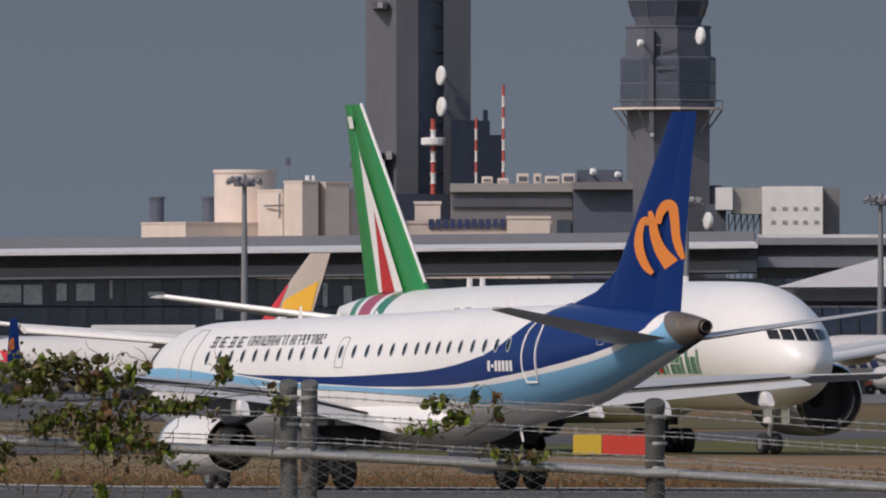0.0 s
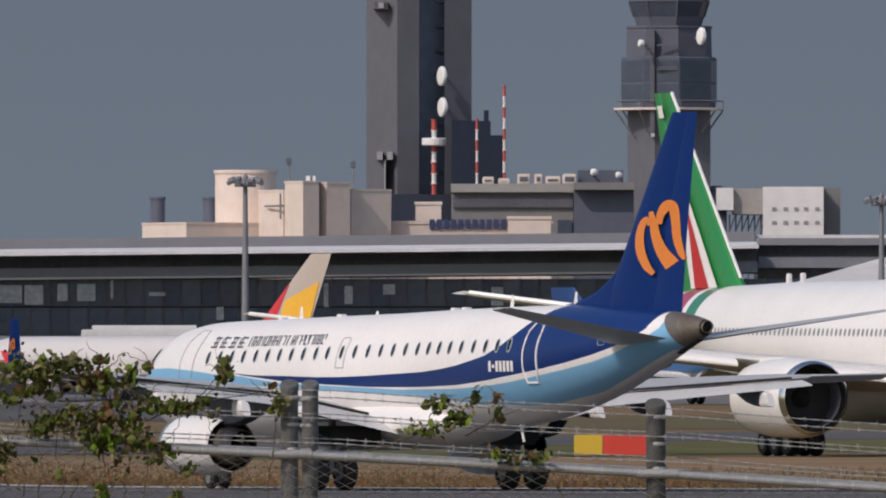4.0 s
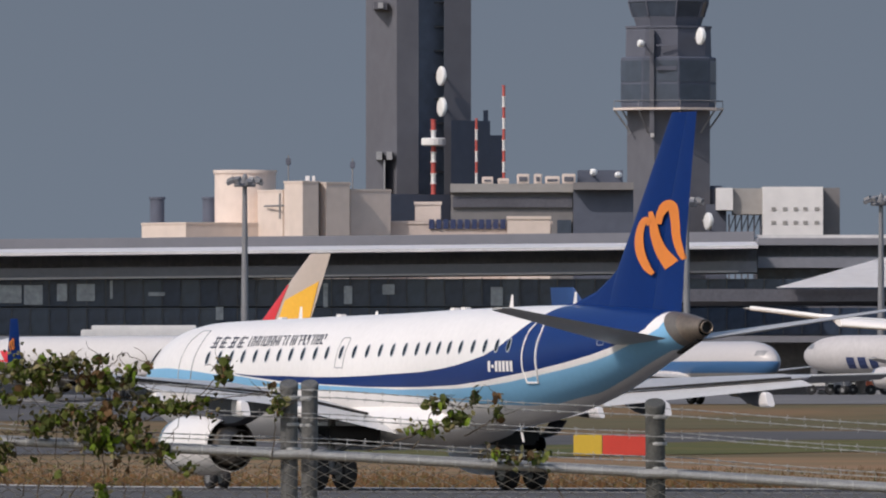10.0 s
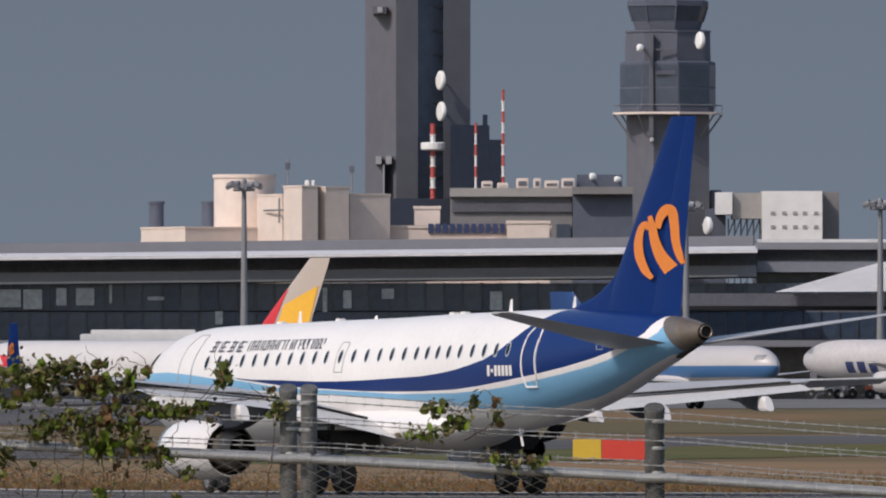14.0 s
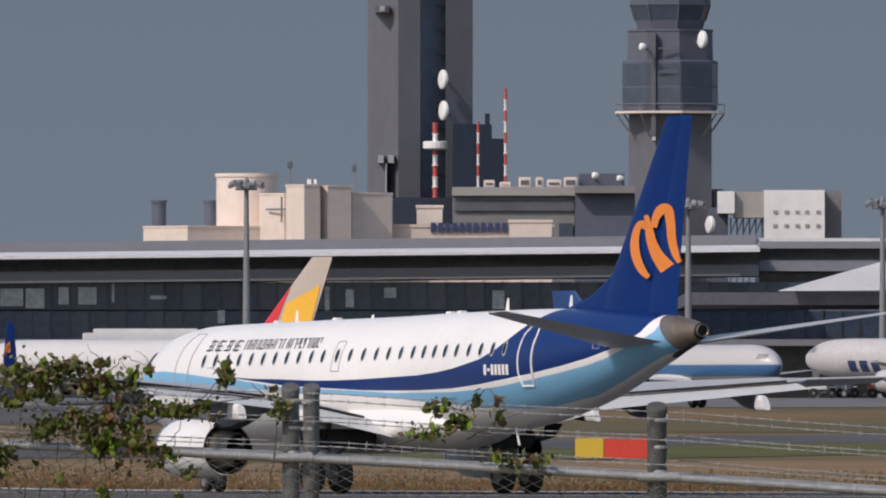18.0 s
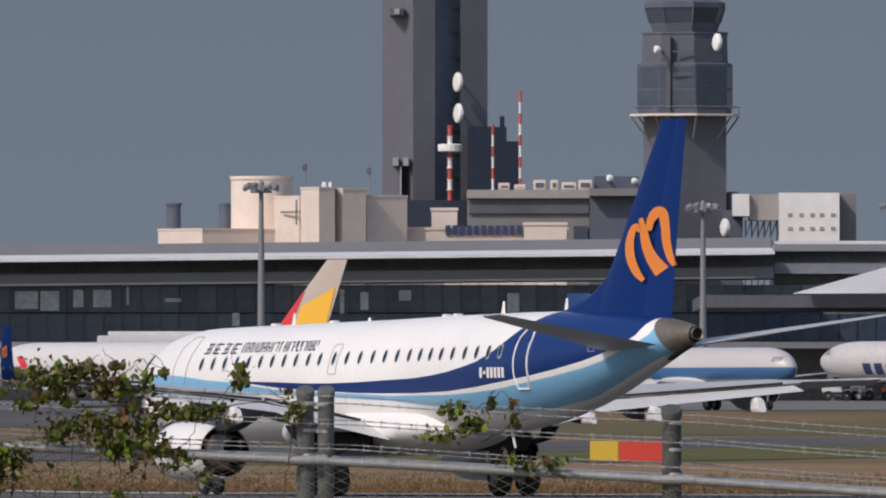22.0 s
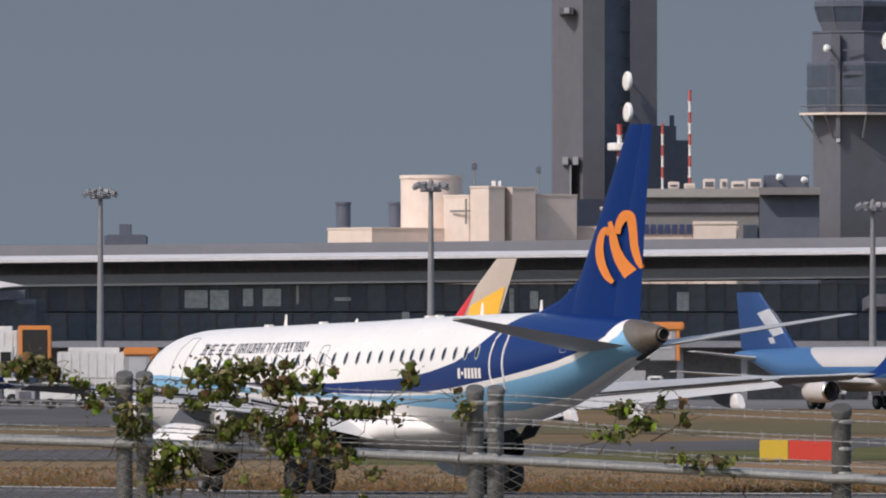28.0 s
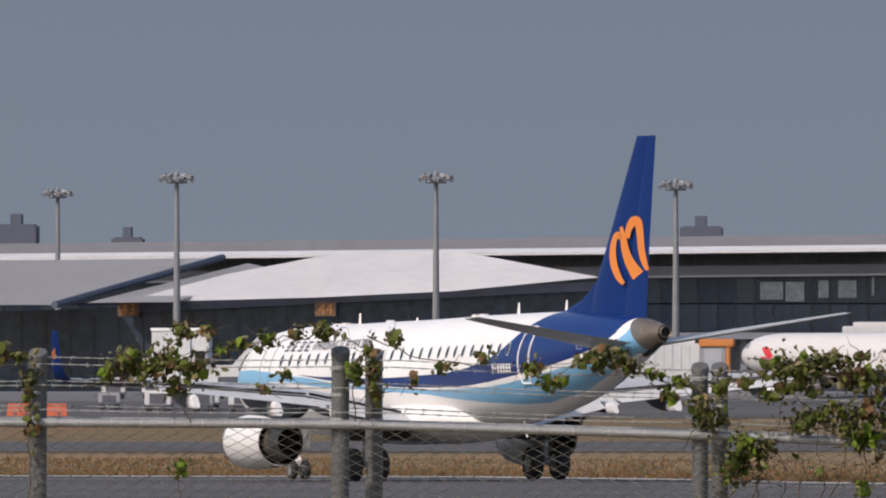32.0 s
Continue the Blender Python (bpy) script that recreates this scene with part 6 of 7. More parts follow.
jet_bridge(-4.87, 1.86, 1760, 8.29, 11.25, "cap", "white boarding bridge with an orange hood at a gate")
jet_bridge(-34.0, -22.72, 1800, 9.9, 10.70, "none", "long pale boarding bridge before the glass wall")


def gate_house(x0, x1, y, z1, wing=0.0):
    """A white gate building; a lower wing with a deep dark opening may stretch out to its side."""
    t = thing("gate_house", "white flat-roofed gate building" + (" with a wide dark opening" if wing else ""), "building", "gate houses")
    g = ground_z(y) + 0.04
    part("wall", block(x0, x1, y, y + 6, g + 0.003, z1), "bridge_white", t)
    part("cornice", block(x0 - 0.1, x1 + 0.1, y - 0.1, y + 6.1, z1 + 0.003, z1 + 0.25), "roof_white", t)
    part("plinth", block(x0 + 0.05, x1 - 0.05, y - 0.12, y - 0.003, g, g + 0.5), "bridge_grey", t)
    if wing:
        a = x0 - wing
        part("wing_roof", block(a, x0 - 0.11, y - 0.4, y + 6, z1 - 0.75, z1 + 0.1), "roof_white", t)
        part("wing_end", block(a, a + wing * 0.06, y + 0.8, y + 6, g + 0.003, z1 - 0.753), "bridge_grey", t)
        part("wing_back", block(a + wing * 0.06 + 0.003, x0 - 0.003, y + 5, y + 6, g + 0.003, z1 - 0.753), "recess", t)
        part("parapet_wall", block(a + wing * 0.36, x0 - 0.003, y, y + 0.4, g + 1.0, g + 2.3), "bridge_white", t)
        for k in range(4):
            x = a + wing * (0.05 + 0.31 * k)
            part("column", block(x, x + 0.3, y + 0.1, y + 0.4, g + 0.003, (g + 0.997) if k > 1 else z1 - 0.753), "bridge_white", t)


gate_house(-69.34, -64.79, 1740, 10.53, 9.7)
gate_house(-13.00, -9.16, 1740, 10.78)
gate_house(-95.50, -90.33, 1740, 10.01)


def service_truck(x, y, length, height, body_m, label, cab_m="bridge_white"):
    """A box-bodied apron vehicle with a cab, windows and wheels."""
    t = thing("service_truck", label, "truck", "apron vehicles")
    g = ground_z(y) + 0.04
    part("box_body", block(x, x + length * 0.68, y, y + 2.3, g + 0.75, g + height, 0.06), body_m, t)
    part("cab", block(x + length * 0.7, x + length, y + 0.05, y + 2.2, g + 0.55, g + height * 0.82, 0.12), cab_m, t)
    part("cab_window", block(x + length * 0.76, x + length * 0.95, y + 0.0, y + 0.045, g + height * 0.48, g + height * 0.74), "glass", t)
    part("chassis", block(x + 0.1, x + length - 0.1, y + 0.2, y + 2.1, g + 0.42, g + 0.74), "recess", t)
    if height > 5:
        part("panel", block(x + 0.6, x + 1.4, y - 0.03, y - 0.003, g + height * 0.72, g + height * 0.93), "vehicle_green", t, "lime green panel")
    for dx in (length * 0.2, length * 0.83):
        for dy in (0.0, 2.05):
            wl = part("wheel", turned(bmesh.new(), [(0, 0.3), (0, 0.42), (0.04, 0.45), (0.24, 0.45), (0.28, 0.42), (0.28, 0.3)], (x + dx, y + dy - 0.02, g + 0.45), (0, 1, 0), 18), "black", t)
            part("hub", turned(bmesh.new(), [(-0.03, 0.12), (0.31, 0.12)], (x + dx, y + dy - 0.02, g + 0.45), (0, 1, 0), 10), "strut", wl)
    return t


for tx, ty, ln_, ht, bm_, lab in (
        (-84.29, 1620, 5.5, 2.6, "bridge_white", "white box truck on the apron"), (-80.19, 1600, 4.6, 2.3, "bridge_white", "white service van on the apron"),
        (-70.60, 1512, 4.0, 1.25, "vehicle_yellow", "low yellow tow tractor by the apron"), (-72.17, 1610, 4.8, 2.5, "bridge_white", "white box truck on the apron"),
        (-91.84, 1640, 6.2, 3.0, "bridge_white", "white catering truck on the apron"), (-90.03, 1660, 5.0, 2.6, "bridge_grey", "grey service truck on the apron"),
        (-56.41, 1620, 5.2, 2.7, "bridge_grey", "grey service truck by a gate"), (-64.04, 1620, 5.0, 2.9, "bridge_white", "white box truck by a gate"),
        (-8.15, 1690, 5.8, 3.2, "bridge_white", "white box truck by a gate"), (-1.69, 1690, 4.6, 2.6, "bridge_grey", "grey service truck by a gate"),
        (-49.13, 1600, 4.4, 2.2, "bridge_white", "white van near the boarding bridges"),
        (32.05, 1700, 2.6, 1.25, "bridge_white", "small white tug on the apron"), (34.60, 1702, 2.0, 1.3, "bridge_grey", "small grey van on the apron"),
        (37.40, 1700, 2.0, 1.2, "crate_red", "small red tug on the apron")):
    service_truck(tx, ty, ln_, ht, bm_, lab)
service_truck(-79.0, 1650, 4.2, 4.4, "bridge_white", "white high-sided catering truck on the apron")
service_truck(-90.6, 1655, 4.6, 4.9, "bridge_white", "tall white catering truck on the apron")


def passenger_stairs(x, y, length, height):
    """A mobile boarding stair: chassis, slanted flight of steps between white side walls, top landing, wheels."""
    t = thing("passenger_stairs", "white mobile passenger stairs on the apron", "stairs truck", "apron vehicles")
    g = ground_z(y) + 0.04
    part("chassis", block(x, x + length, y + 0.1, y + 2.0, g + 0.4, g + 0.9, 0.05), "bridge_grey", t)
    run = length - 1.3
    for side_y in (y, y + 2.0):
        part("side_wall", prism([(x, g + 0.9), (x + run, g + height - 1.1), (x + length, g + height - 1.1), (x + length, g + height), (x + run - 0.2, g + height), (x, g + 1.9)], side_y, side_y + 0.08), "bridge_white", t)
    n = 16
    for k in range(n):
        a = k / n
        part("step", block(x + run * a, x + run * a + run / n + 0.05, y + 0.09, y + 1.99, g + 0.9 + (height - 2.1) * a, g + 1.0 + (height - 2.1) * a), "bridge_grey", t)
    part("landing", block(x + run, x + length, y + 0.09, y + 1.99, g + height - 1.2, g + height - 1.101), "bridge_grey", t)
    for dx in (0.3, length - 0.5):
        for dy in (0.2, 1.7):
            part("prop", block(x + dx, x + dx + 0.15, y + dy, y + dy + 0.15, g + 0.9, g + 0.9 + (height - 2.1) * min(1.0, dx / run)), "bridge_white", t)
            part("wheel", turned(bmesh.new(), [(0, 0.2), (0, 0.33), (0.04, 0.36), (0.2, 0.36), (0.24, 0.33), (0.24, 0.2)], (x + dx + 0.2, y + dy - 0.1, g + 0.36), (0, 1, 0), 14), "black", t)


passenger_stairs(-84.0, 1648, 4.3, 5.0)
service_truck(-61.20, 1752, 5.0, 6.0, "bridge_grey", "tall grey high-lift truck with a lime panel at a gate")


def baggage_cart(x, y, w, h, body_m, label):
    """A low covered baggage cart: deck, box with a dark curtain, drawbar and wheels."""
    t = thing("baggage_cart", label, "baggage cart", "baggage carts")
    g = ground_z(y) + 0.04
    part("deck", block(x, x + w, y, y + 1.5, g + 0.4, g + 0.55, 0.03), "recess", t)
    part("box", block(x + 0.05, x + w - 0.05, y + 0.05, y + 1.45, g + 0.553, g + h, 0.05), body_m, t)
    part("curtain", block(x + w * 0.2, x + w * 0.8, y + 0.01, y + 0.046, g + 0.65, g + h * 0.85), "recess", t)
    part("drawbar", tube(bmesh.new(), [(x, y + 0.75, g + 0.45), (x - 0.7, y + 0.75, g + 0.3)], 0.04, 5), "recess", t)
    for dx in (0.35, w - 0.35):
        for dy in (0.1, 1.25):
            part("wheel", turned(bmesh.new(), [(0, 0.12), (0, 0.19), (0.03, 0.21), (0.12, 0.21), (0.15, 0.19), (0.15, 0.12)], (x + dx, y + dy, g + 0.21), (0, 1, 0), 12), "black", t)


rng = random.Random(17)
KIT = (("bridge_white", "white covered baggage cart on the apron"), ("bridge_white", "white covered baggage cart on the apron"), ("bridge_grey", "grey covered baggage cart on the apron"), ("cart_brown", "red-brown covered baggage cart on the apron"),
       ("recess", "dark covered baggage cart on the apron"), ("bridge_white", "white covered baggage cart on the apron"))
# trains of carts, from one end to the other: start, row, how many
for x0, y, n in ((-79.48, 1604, 5), (-70.33, 1592, 4), (-68.33, 1626, 3), (-59.01, 1612, 4), (-53.08, 1640, 3), (-92.42, 1606, 4), (16.80, 1706, 3), (37.80, 1706, 3), (-87.5, 1516, 4), (-83.5, 1510, 4), (-77.0, 1520, 3)):
    x = x0
    for k in range(n):
        w = rng.uniform(1.7, 2.5)
        m, lab = rng.choice(KIT)
        baggage_cart(x, y, w, rng.uniform(1.3, 2.0), m, lab)
        x += w + rng.uniform(0.9, 2.2)


def barrier(x, y, w, h):
    t = thing("barrier_block", "orange-red plastic barrier block by the apron", "barrier", "barrier blocks")
    g = ground_z(y) + 0.03
    bm = prism([(x, g), (x + w, g), (x + w - 0.12, g + h), (x + 0.12, g + h)], y, y + 0.9)
    part("shell", bm, "crate_red", t)
    for k in (0.25, 0.7):
        part("fork_slot", block(x + w * k, x + w * k + 0.3, y - 0.02, y + 0.02, g + 0.1, g + 0.28), "recess", t)


for bx, bw in ((-93.40, 2.05), (-91.24, 2.6)):
    barrier(bx, 1495, bw, 1.0)

def taxi_sign(x, y, w, h):
    """A lit taxiway sign: a yellow and a red board on short legs."""
    t = thing("taxiway_sign", "yellow and red taxiway sign board on short legs in the grass", "sign")
    g = ground_z(y)
    part("yellow_board", block(x, x + w * 0.38, y, y + 0.25, g + 0.25, g + 0.25 + h, 0.03), "board_yellow", t, "yellow panel")
    part("red_board", block(x + w * 0.38 + 0.02, x + w, y, y + 0.25, g + 0.25, g + 0.25 + h, 0.03), "board_red", t, "red panel")
    for k in range(4):
        part("leg", block(x + 0.2 + k * (w - 0.5) / 3, x + 0.3 + k * (w - 0.5) / 3, y + 0.08, y + 0.18, g - 0.05, g + 0.3), "pole", t)
    part("frame", block(x - 0.03, x + w + 0.03, y + 0.05, y + 0.2, g + 0.25 + h + 0.002, g + 0.3 + h), "recess", t)


taxi_sign(5.95, 880, 3.45, 0.95)


def red_box(x, y, w, h):
    t = thing("equipment_box", "low red metal equipment box in the grass", "box")
    g = ground_z(y)
    part("case", block(x, x + w, y, y + 0.8, g + 0.06, g + h, 0.04), "crate_red", t)
    part("lid", block(x - 0.04, x + w + 0.04, y - 0.04, y + 0.84, g + h + 0.003, g + h + 0.07, 0.02), "crate_red", t)
    for dx in (0.15, w - 0.3):
        part("foot", block(x + dx, x + dx + 0.15, y + 0.1, y + 0.7, g - 0.02, g + 0.057), "recess", t)


red_box(-43.0, 1130, 2.1, 0.55)

# ---------------------------------------------------------------- the airport fence close by
POSTS = [  # x, height of the top, radius, row
    (-0.87, 2.14, 0.0495, 0), (-0.77, 2.14, 0.047, 1), (1.21, 2.03, 0.056, 0),
    (-2.87, 2.22, 0.047, 0), (-2.76, 2.22, 0.047, 1), (-4.92, 2.31, 0.051, 0), (-4.73, 2.30, 0.050, 1),
    (-6.64, 2.30, 0.051, 0), (-8.60, 2.31, 0.050, 0), (3.23, 1.91, 0.052, 0)]
RAIL = [(-8.60, 1.88), (-6.64, 1.88), (-4.92, 1.87), (-2.87, 1.81), (-0.87, 1.72), (1.21, 1.61), (3.23, 1.48)]
FY = 109.0


def rail_z(x):
    return float(np.interp(x, [a for a, _ in RAIL], [b for _, b in RAIL]))


def fence():
    f = thing("airport_fence", "weathered galvanised chain-link fence topped with barbed wire", "fence")
    f["kind"] = "structure"
    for x, top, r, row in POSTS:
        y = FY + 0.28 * row + 0.06
        lean = random.Random(int(x * 100)).uniform(-0.006, 0.006)
        # the top is cut on the slant, its low side to the near edge
        rings = [[(x + lean * z + q * math.cos(a), y + q * math.sin(a), z + tilt * q * math.sin(a)) for a in [2 * math.pi * k / 22 for k in range(22)]]
                 for z, q, tilt in ((0.0, r, 0.0), (top - 0.10, r, 0.0), (top - 0.052, r, 0.40), (top - 0.050, r * 1.07, 0.40), (top - 0.022, r * 1.07, 0.42), (top - 0.014, r * 0.98, 0.44))]
        o = part("post", loft(bmesh.new(), rings), "dark_post" if r > 0.055 else "fence_post", f, "dark weathered round post" if r > 0.055 else "weathered round post")
        for zz in (rail_z(x) + 0.02, rail_z(x) + 0.16, rail_z(x) + 0.31):
            part("tie_band", turned(bmesh.new(), [(0, r * 1.03), (0.01, r * 1.07), (0.02, r * 1.03)], (x, y, zz), (0, 0, 1), 14, False), "wire", o)
    # rails: pipe by pipe with sleeves
    for (xa, za), (xb, zb) in zip(RAIL, RAIL[1:]):
        part("rail", tube(bmesh.new(), [(xa + 0.02, FY, za), (xb - 0.02, FY, zb)], 0.0235, 12), "fence_rail", f, "weathered top rail")
        part("rail_sleeve", tube(bmesh.new(), [(xa - 0.12, FY, za), (xa + 0.12, FY, za)], 0.0275, 12), "fence_rail", f)
        for k in range(10):
            t = (k + 0.5) / 10
            part("rail_tie", tube(bmesh.new(), [(xa + (xb - xa) * t - 0.004, FY, za + (zb - za) * t), (xa + (xb - xa) * t + 0.004, FY, za + (zb - za) * t)], 0.027, 8), "mesh_wire", f)
    # second rail of the rear row
    for (xa, za), (xb, zb) in zip(RAIL, RAIL[1:]):
        part("rear_rail", tube(bmesh.new(), [(xa, FY + 0.32, za + 0.016), (xb, FY + 0.32, zb + 0.016)], 0.02, 10), "fence_rail", f)
    # barbed wire strands
    rng = random.Random(11)
    for row, ups in ((0, (0.075, 0.215, 0.335)), (1, (0.10, 0.24, 0.375))):
        y = FY - 0.01 + row * 0.26
        for up in ups:
            for s, phase in ((1, 0), (-1, math.pi)):
                pts = []
                x = RAIL[0][0]
                while x < RAIL[-1][0]:
                    span = (x - RAIL[0][0]) % 2.0
                    sag = -0.012 * math.sin(math.pi * span / 2.0)
                    a = x * 2 * math.pi / 0.16 + phase
                    pts.append((x, y + 0.0022 * math.cos(a), rail_z(x) + up + sag + 0.0022 * math.sin(a)))
                    x += 0.04
                part("strand", tube(bmesh.new(), pts, 0.0021, 4), "wire", f)
            bm = bmesh.new()
            x = RAIL[0][0] + 0.05
            while x < RAIL[-1][0]:
                span = (x - RAIL[0][0]) % 2.0
                z = rail_z(x) + up - 0.012 * math.sin(math.pi * span / 2.0)
                for k in range(2):
                    a = rng.uniform(0, math.pi)
                    d = Vector((rng.uniform(-0.006, 0.006), 0.016 * math.cos(a), 0.016 * math.sin(a)))
                    c = Vector((x + k * 0.006, y, z))
                    tube(bm, [c - d, c + d], 0.0016, 3)
                x += 0.1
            tagged(part("barbs", bm, "wire", f, "wire barbs"), kind="stuff")
    # chain-link mesh: each wire zigzags down
    cell = 0.056
    verts, faces = [], []
    x = RAIL[0][0]
    k = 0
    while x < RAIL[-1][0]:
        z = rail_z(x) - 0.02
        j = 0
        prev = None
        while z > 0.05:
            off = cell * (0.5 if ((j + k) % 2) == 0 else -0.5)
            c = (x + off * 1.04, FY + 0.004 * (1 if j % 2 else -1), z)
            r = 0.0024
            base = len(verts)
            verts += [(c[0] - r, c[1], c[2]), (c[0] + r, c[1], c[2]), (c[0], c[1] - r * 1.5, c[2] + r)]
            if prev is not None:
                for a in range(3):
                    b = (a + 1) % 3
                    faces.append((prev + a, prev + b, base + b, base + a))
            prev = base
            z -= cell * 0.5
            j += 1
        x += cell
        k += 1
    me = bpy.data.meshes.new("mesh_netting")
    me.from_pydata(verts, [], faces)
    me.materials.append(M["mesh_wire"])
    o = new("mesh_netting", me)
    o.parent = f
    tagged(o, "diamond chain-link netting", kind="stuff")


fence()

# ---------------------------------------------------------------- vines on the fence
def leaf_mesh(name, seed, material):
    """A broad, slightly lobed and curled leaf with a fold along its middle."""
    rng = random.Random(seed)
    cup, twist = rng.uniform(-0.25, 0.35), rng.uniform(-0.4, 0.4)
    rim = []
    n = 16
    for k in range(n):
        a = 2 * math.pi * k / n
        x = 0.46 * math.sin(a)
        z = 0.5 * math.cos(a) + (0.10 if k == 0 else 0) - 0.12 * math.cos(2 * a)
        r = 1 + 0.20 * math.cos(3 * a + 0.2) + rng.uniform(-0.12, 0.12)
        rim.append((x * r, z * r))
    ring_in = [(x * 0.5, z * 0.5) for x, z in rim]
    def lift(x, z):
        return 0.35 * abs(x) + cup * (x * x + z * z) + twist * x * z
    verts = [(0, 0, 0)] + [(x, lift(x, z), z) for x, z in ring_in] + [(x, lift(x, z) + rng.uniform(-0.04, 0.04), z) for x, z in rim]
    faces = [(0, 1 + k, 1 + (k + 1) % n) for k in range(n)] + [(1 + k, 1 + n + k, 1 + n + (k + 1) % n, 1 + (k + 1) % n) for k in range(n)]
    me = bpy.data.meshes.new(name)
    me.from_pydata(verts, [], faces)
    me.materials.append(M[material])
    return me


LEAVES = [leaf_mesh("leaf", k, m) for k, m in enumerate(["leaf"] * 5 + ["leaf_bright"] * 2 + ["leaf_brown"] * 3)]
KINDS = {"g": (0, 1, 2, 3, 4, 4, 6, 7), "b": (5, 6, 5, 6, 0, 1), "n": (7, 8, 9, 0, 1, 2), "m": (0, 1, 2, 3, 4, 5, 6, 0, 8, 9)}
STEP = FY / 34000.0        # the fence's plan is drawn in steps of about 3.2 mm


def at_fence(u, v):
    return (u - 784) * STEP, EYE + (748.63 - v) * STEP


def vine(clumps, stems, seed, label, size=(0.022, 0.064)):
    """Stems along the wires, and clumps of leaves: (across, down, half width, half height, count, kind)."""
    t = thing("climbing_vine", label, "vine", "vines on the fence")
    rng = random.Random(seed)
    for run in stems:
        pts = [at_fence(u, v) for u, v in run]
        path = []
        for i in range(len(pts) - 1):
            for j in range(7):
                q = j / 7
                path.append(Vector((pts[i][0] + (pts[i + 1][0] - pts[i][0]) * q + rng.gauss(0, 0.007), FY - 0.03 + rng.gauss(0, 0.012), pts[i][1] + (pts[i + 1][1] - pts[i][1]) * q + rng.gauss(0, 0.007))))
        path.append(Vector((pts[-1][0], FY - 0.03, pts[-1][1])))
        part("stem", tube(bmesh.new(), path, [0.0042 * (1 - 0.6 * k / len(path)) for k in range(len(path))], 5), "stem", t)
    verts, faces = [], []
    more = min(1.85, 298 / sum(c[4] for c in clumps))
    for u, v, du, dv, count, kind in clumps:
        for k in range(1 + count // 6):
            x, z = at_fence(u + rng.gauss(0, du * 0.4), v + rng.gauss(0, dv * 0.4))
            a, path = rng.uniform(0, 6.28), []
            for j in range(6):
                path.append(Vector((x, FY - 0.04 + rng.gauss(0, 0.01), z)))
                x, z, a = x + 0.03 * math.cos(a), z + 0.024 * math.sin(a), a + rng.gauss(0, 0.45)
            part("twig", tube(bmesh.new(), path, [0.0026, 0.0024, 0.0022, 0.002, 0.0017, 0.0012], 4), "stem", t)
        for k in range(int(count * 3.4)):
            x, z = at_fence(u + rng.gauss(0, du * 0.9), v + rng.gauss(0, dv * 0.95))
            q = Matrix.Translation((x, FY - 0.03 + rng.gauss(0, 0.04), z)) @ Matrix.Rotation(rng.uniform(0, 6.28), 4, 'Y') @ Matrix.Rotation(rng.gauss(0.4, 0.8), 4, 'X') @ Matrix.Rotation(rng.gauss(0, 0.9), 4, 'Z') @ Matrix.Scale(rng.uniform(0.010, 0.030), 4)
            o = len(verts)
            verts += [q @ Vector(c) for c in ((0, 0, -1), (0.6, 0.25, -0.1), (0.35, 0.2, 0.6), (0, 0, 1), (-0.4, 0.2, 0.5), (-0.6, 0.3, -0.2))]
            faces += [(o, o + 1, o + 2, o + 3), (o, o + 3, o + 4, o + 5)]
        for k in range(int(count * more)):
            x, z = at_fence(u + rng.gauss(0, du * 0.6), v + rng.gauss(0, dv * 0.6))
            me = LEAVES[rng.choice(KINDS[kind])]
            o = new("leaf", me)
            o.parent = t
            s = rng.uniform(*size)
            o.location = (x, FY - 0.05 + rng.gauss(0, 0.035), z)
            o.rotation_euler = (rng.gauss(0.4, 0.75), rng.uniform(0, 6.28), rng.gauss(-0.4, 1.1))
            o.scale = (s, s, s)
    me = bpy.data.meshes.new("small_leaves")
    me.from_pydata(verts, [], faces)
    me.materials.append(M["leaf_small"])
    o = new("small_leaves", me)
    o.parent = t
    tagged(o, "small dry and olive leaves", kind="stuff")


vine([(35, 835, 40, 26, 3, "n"), (110, 845, 30, 16, 3, "n"), (205, 826, 34, 16, 3, "n"), (330, 832, 12, 8, 4, "g"), (8, 800, 16, 14, 6, "g"), (125, 728, 9, 8, 4, "n"), (188, 738, 9, 8, 4, "n"), (32, 658, 22, 18, 26, "g"), (75, 664, 22, 20, 26, "g"), (100, 640, 14, 9, 9, "g"), (122, 644, 15, 10, 12, "g"), (150, 668, 22, 18, 18, "n"), (185, 672, 18, 18, 16, "m"),
      (178, 634, 9, 6, 3, "n"), (227, 655, 10, 7, 5, "g"), (225, 676, 18, 9, 8, "m"), (263, 647, 6, 8, 3, "n"), (10, 708, 16, 8, 8, "g"), (48, 690, 26, 14, 12, "m")],
     [((-40, 665), (30, 660), (100, 645), (140, 650)), ((20, 700), (110, 672), (200, 680), (285, 690)), ((160, 690), (190, 650), (215, 625), (262, 640)), ((30, 905), (45, 850), (20, 780), (40, 700)), ((100, 905), (112, 860), (95, 800), (105, 720)), ((-20, 905), (0, 830), (15, 760)), ((225, 905), (215, 850), (240, 780))], 21,
     "leafy green vine with brown leaves along the barbed wire")
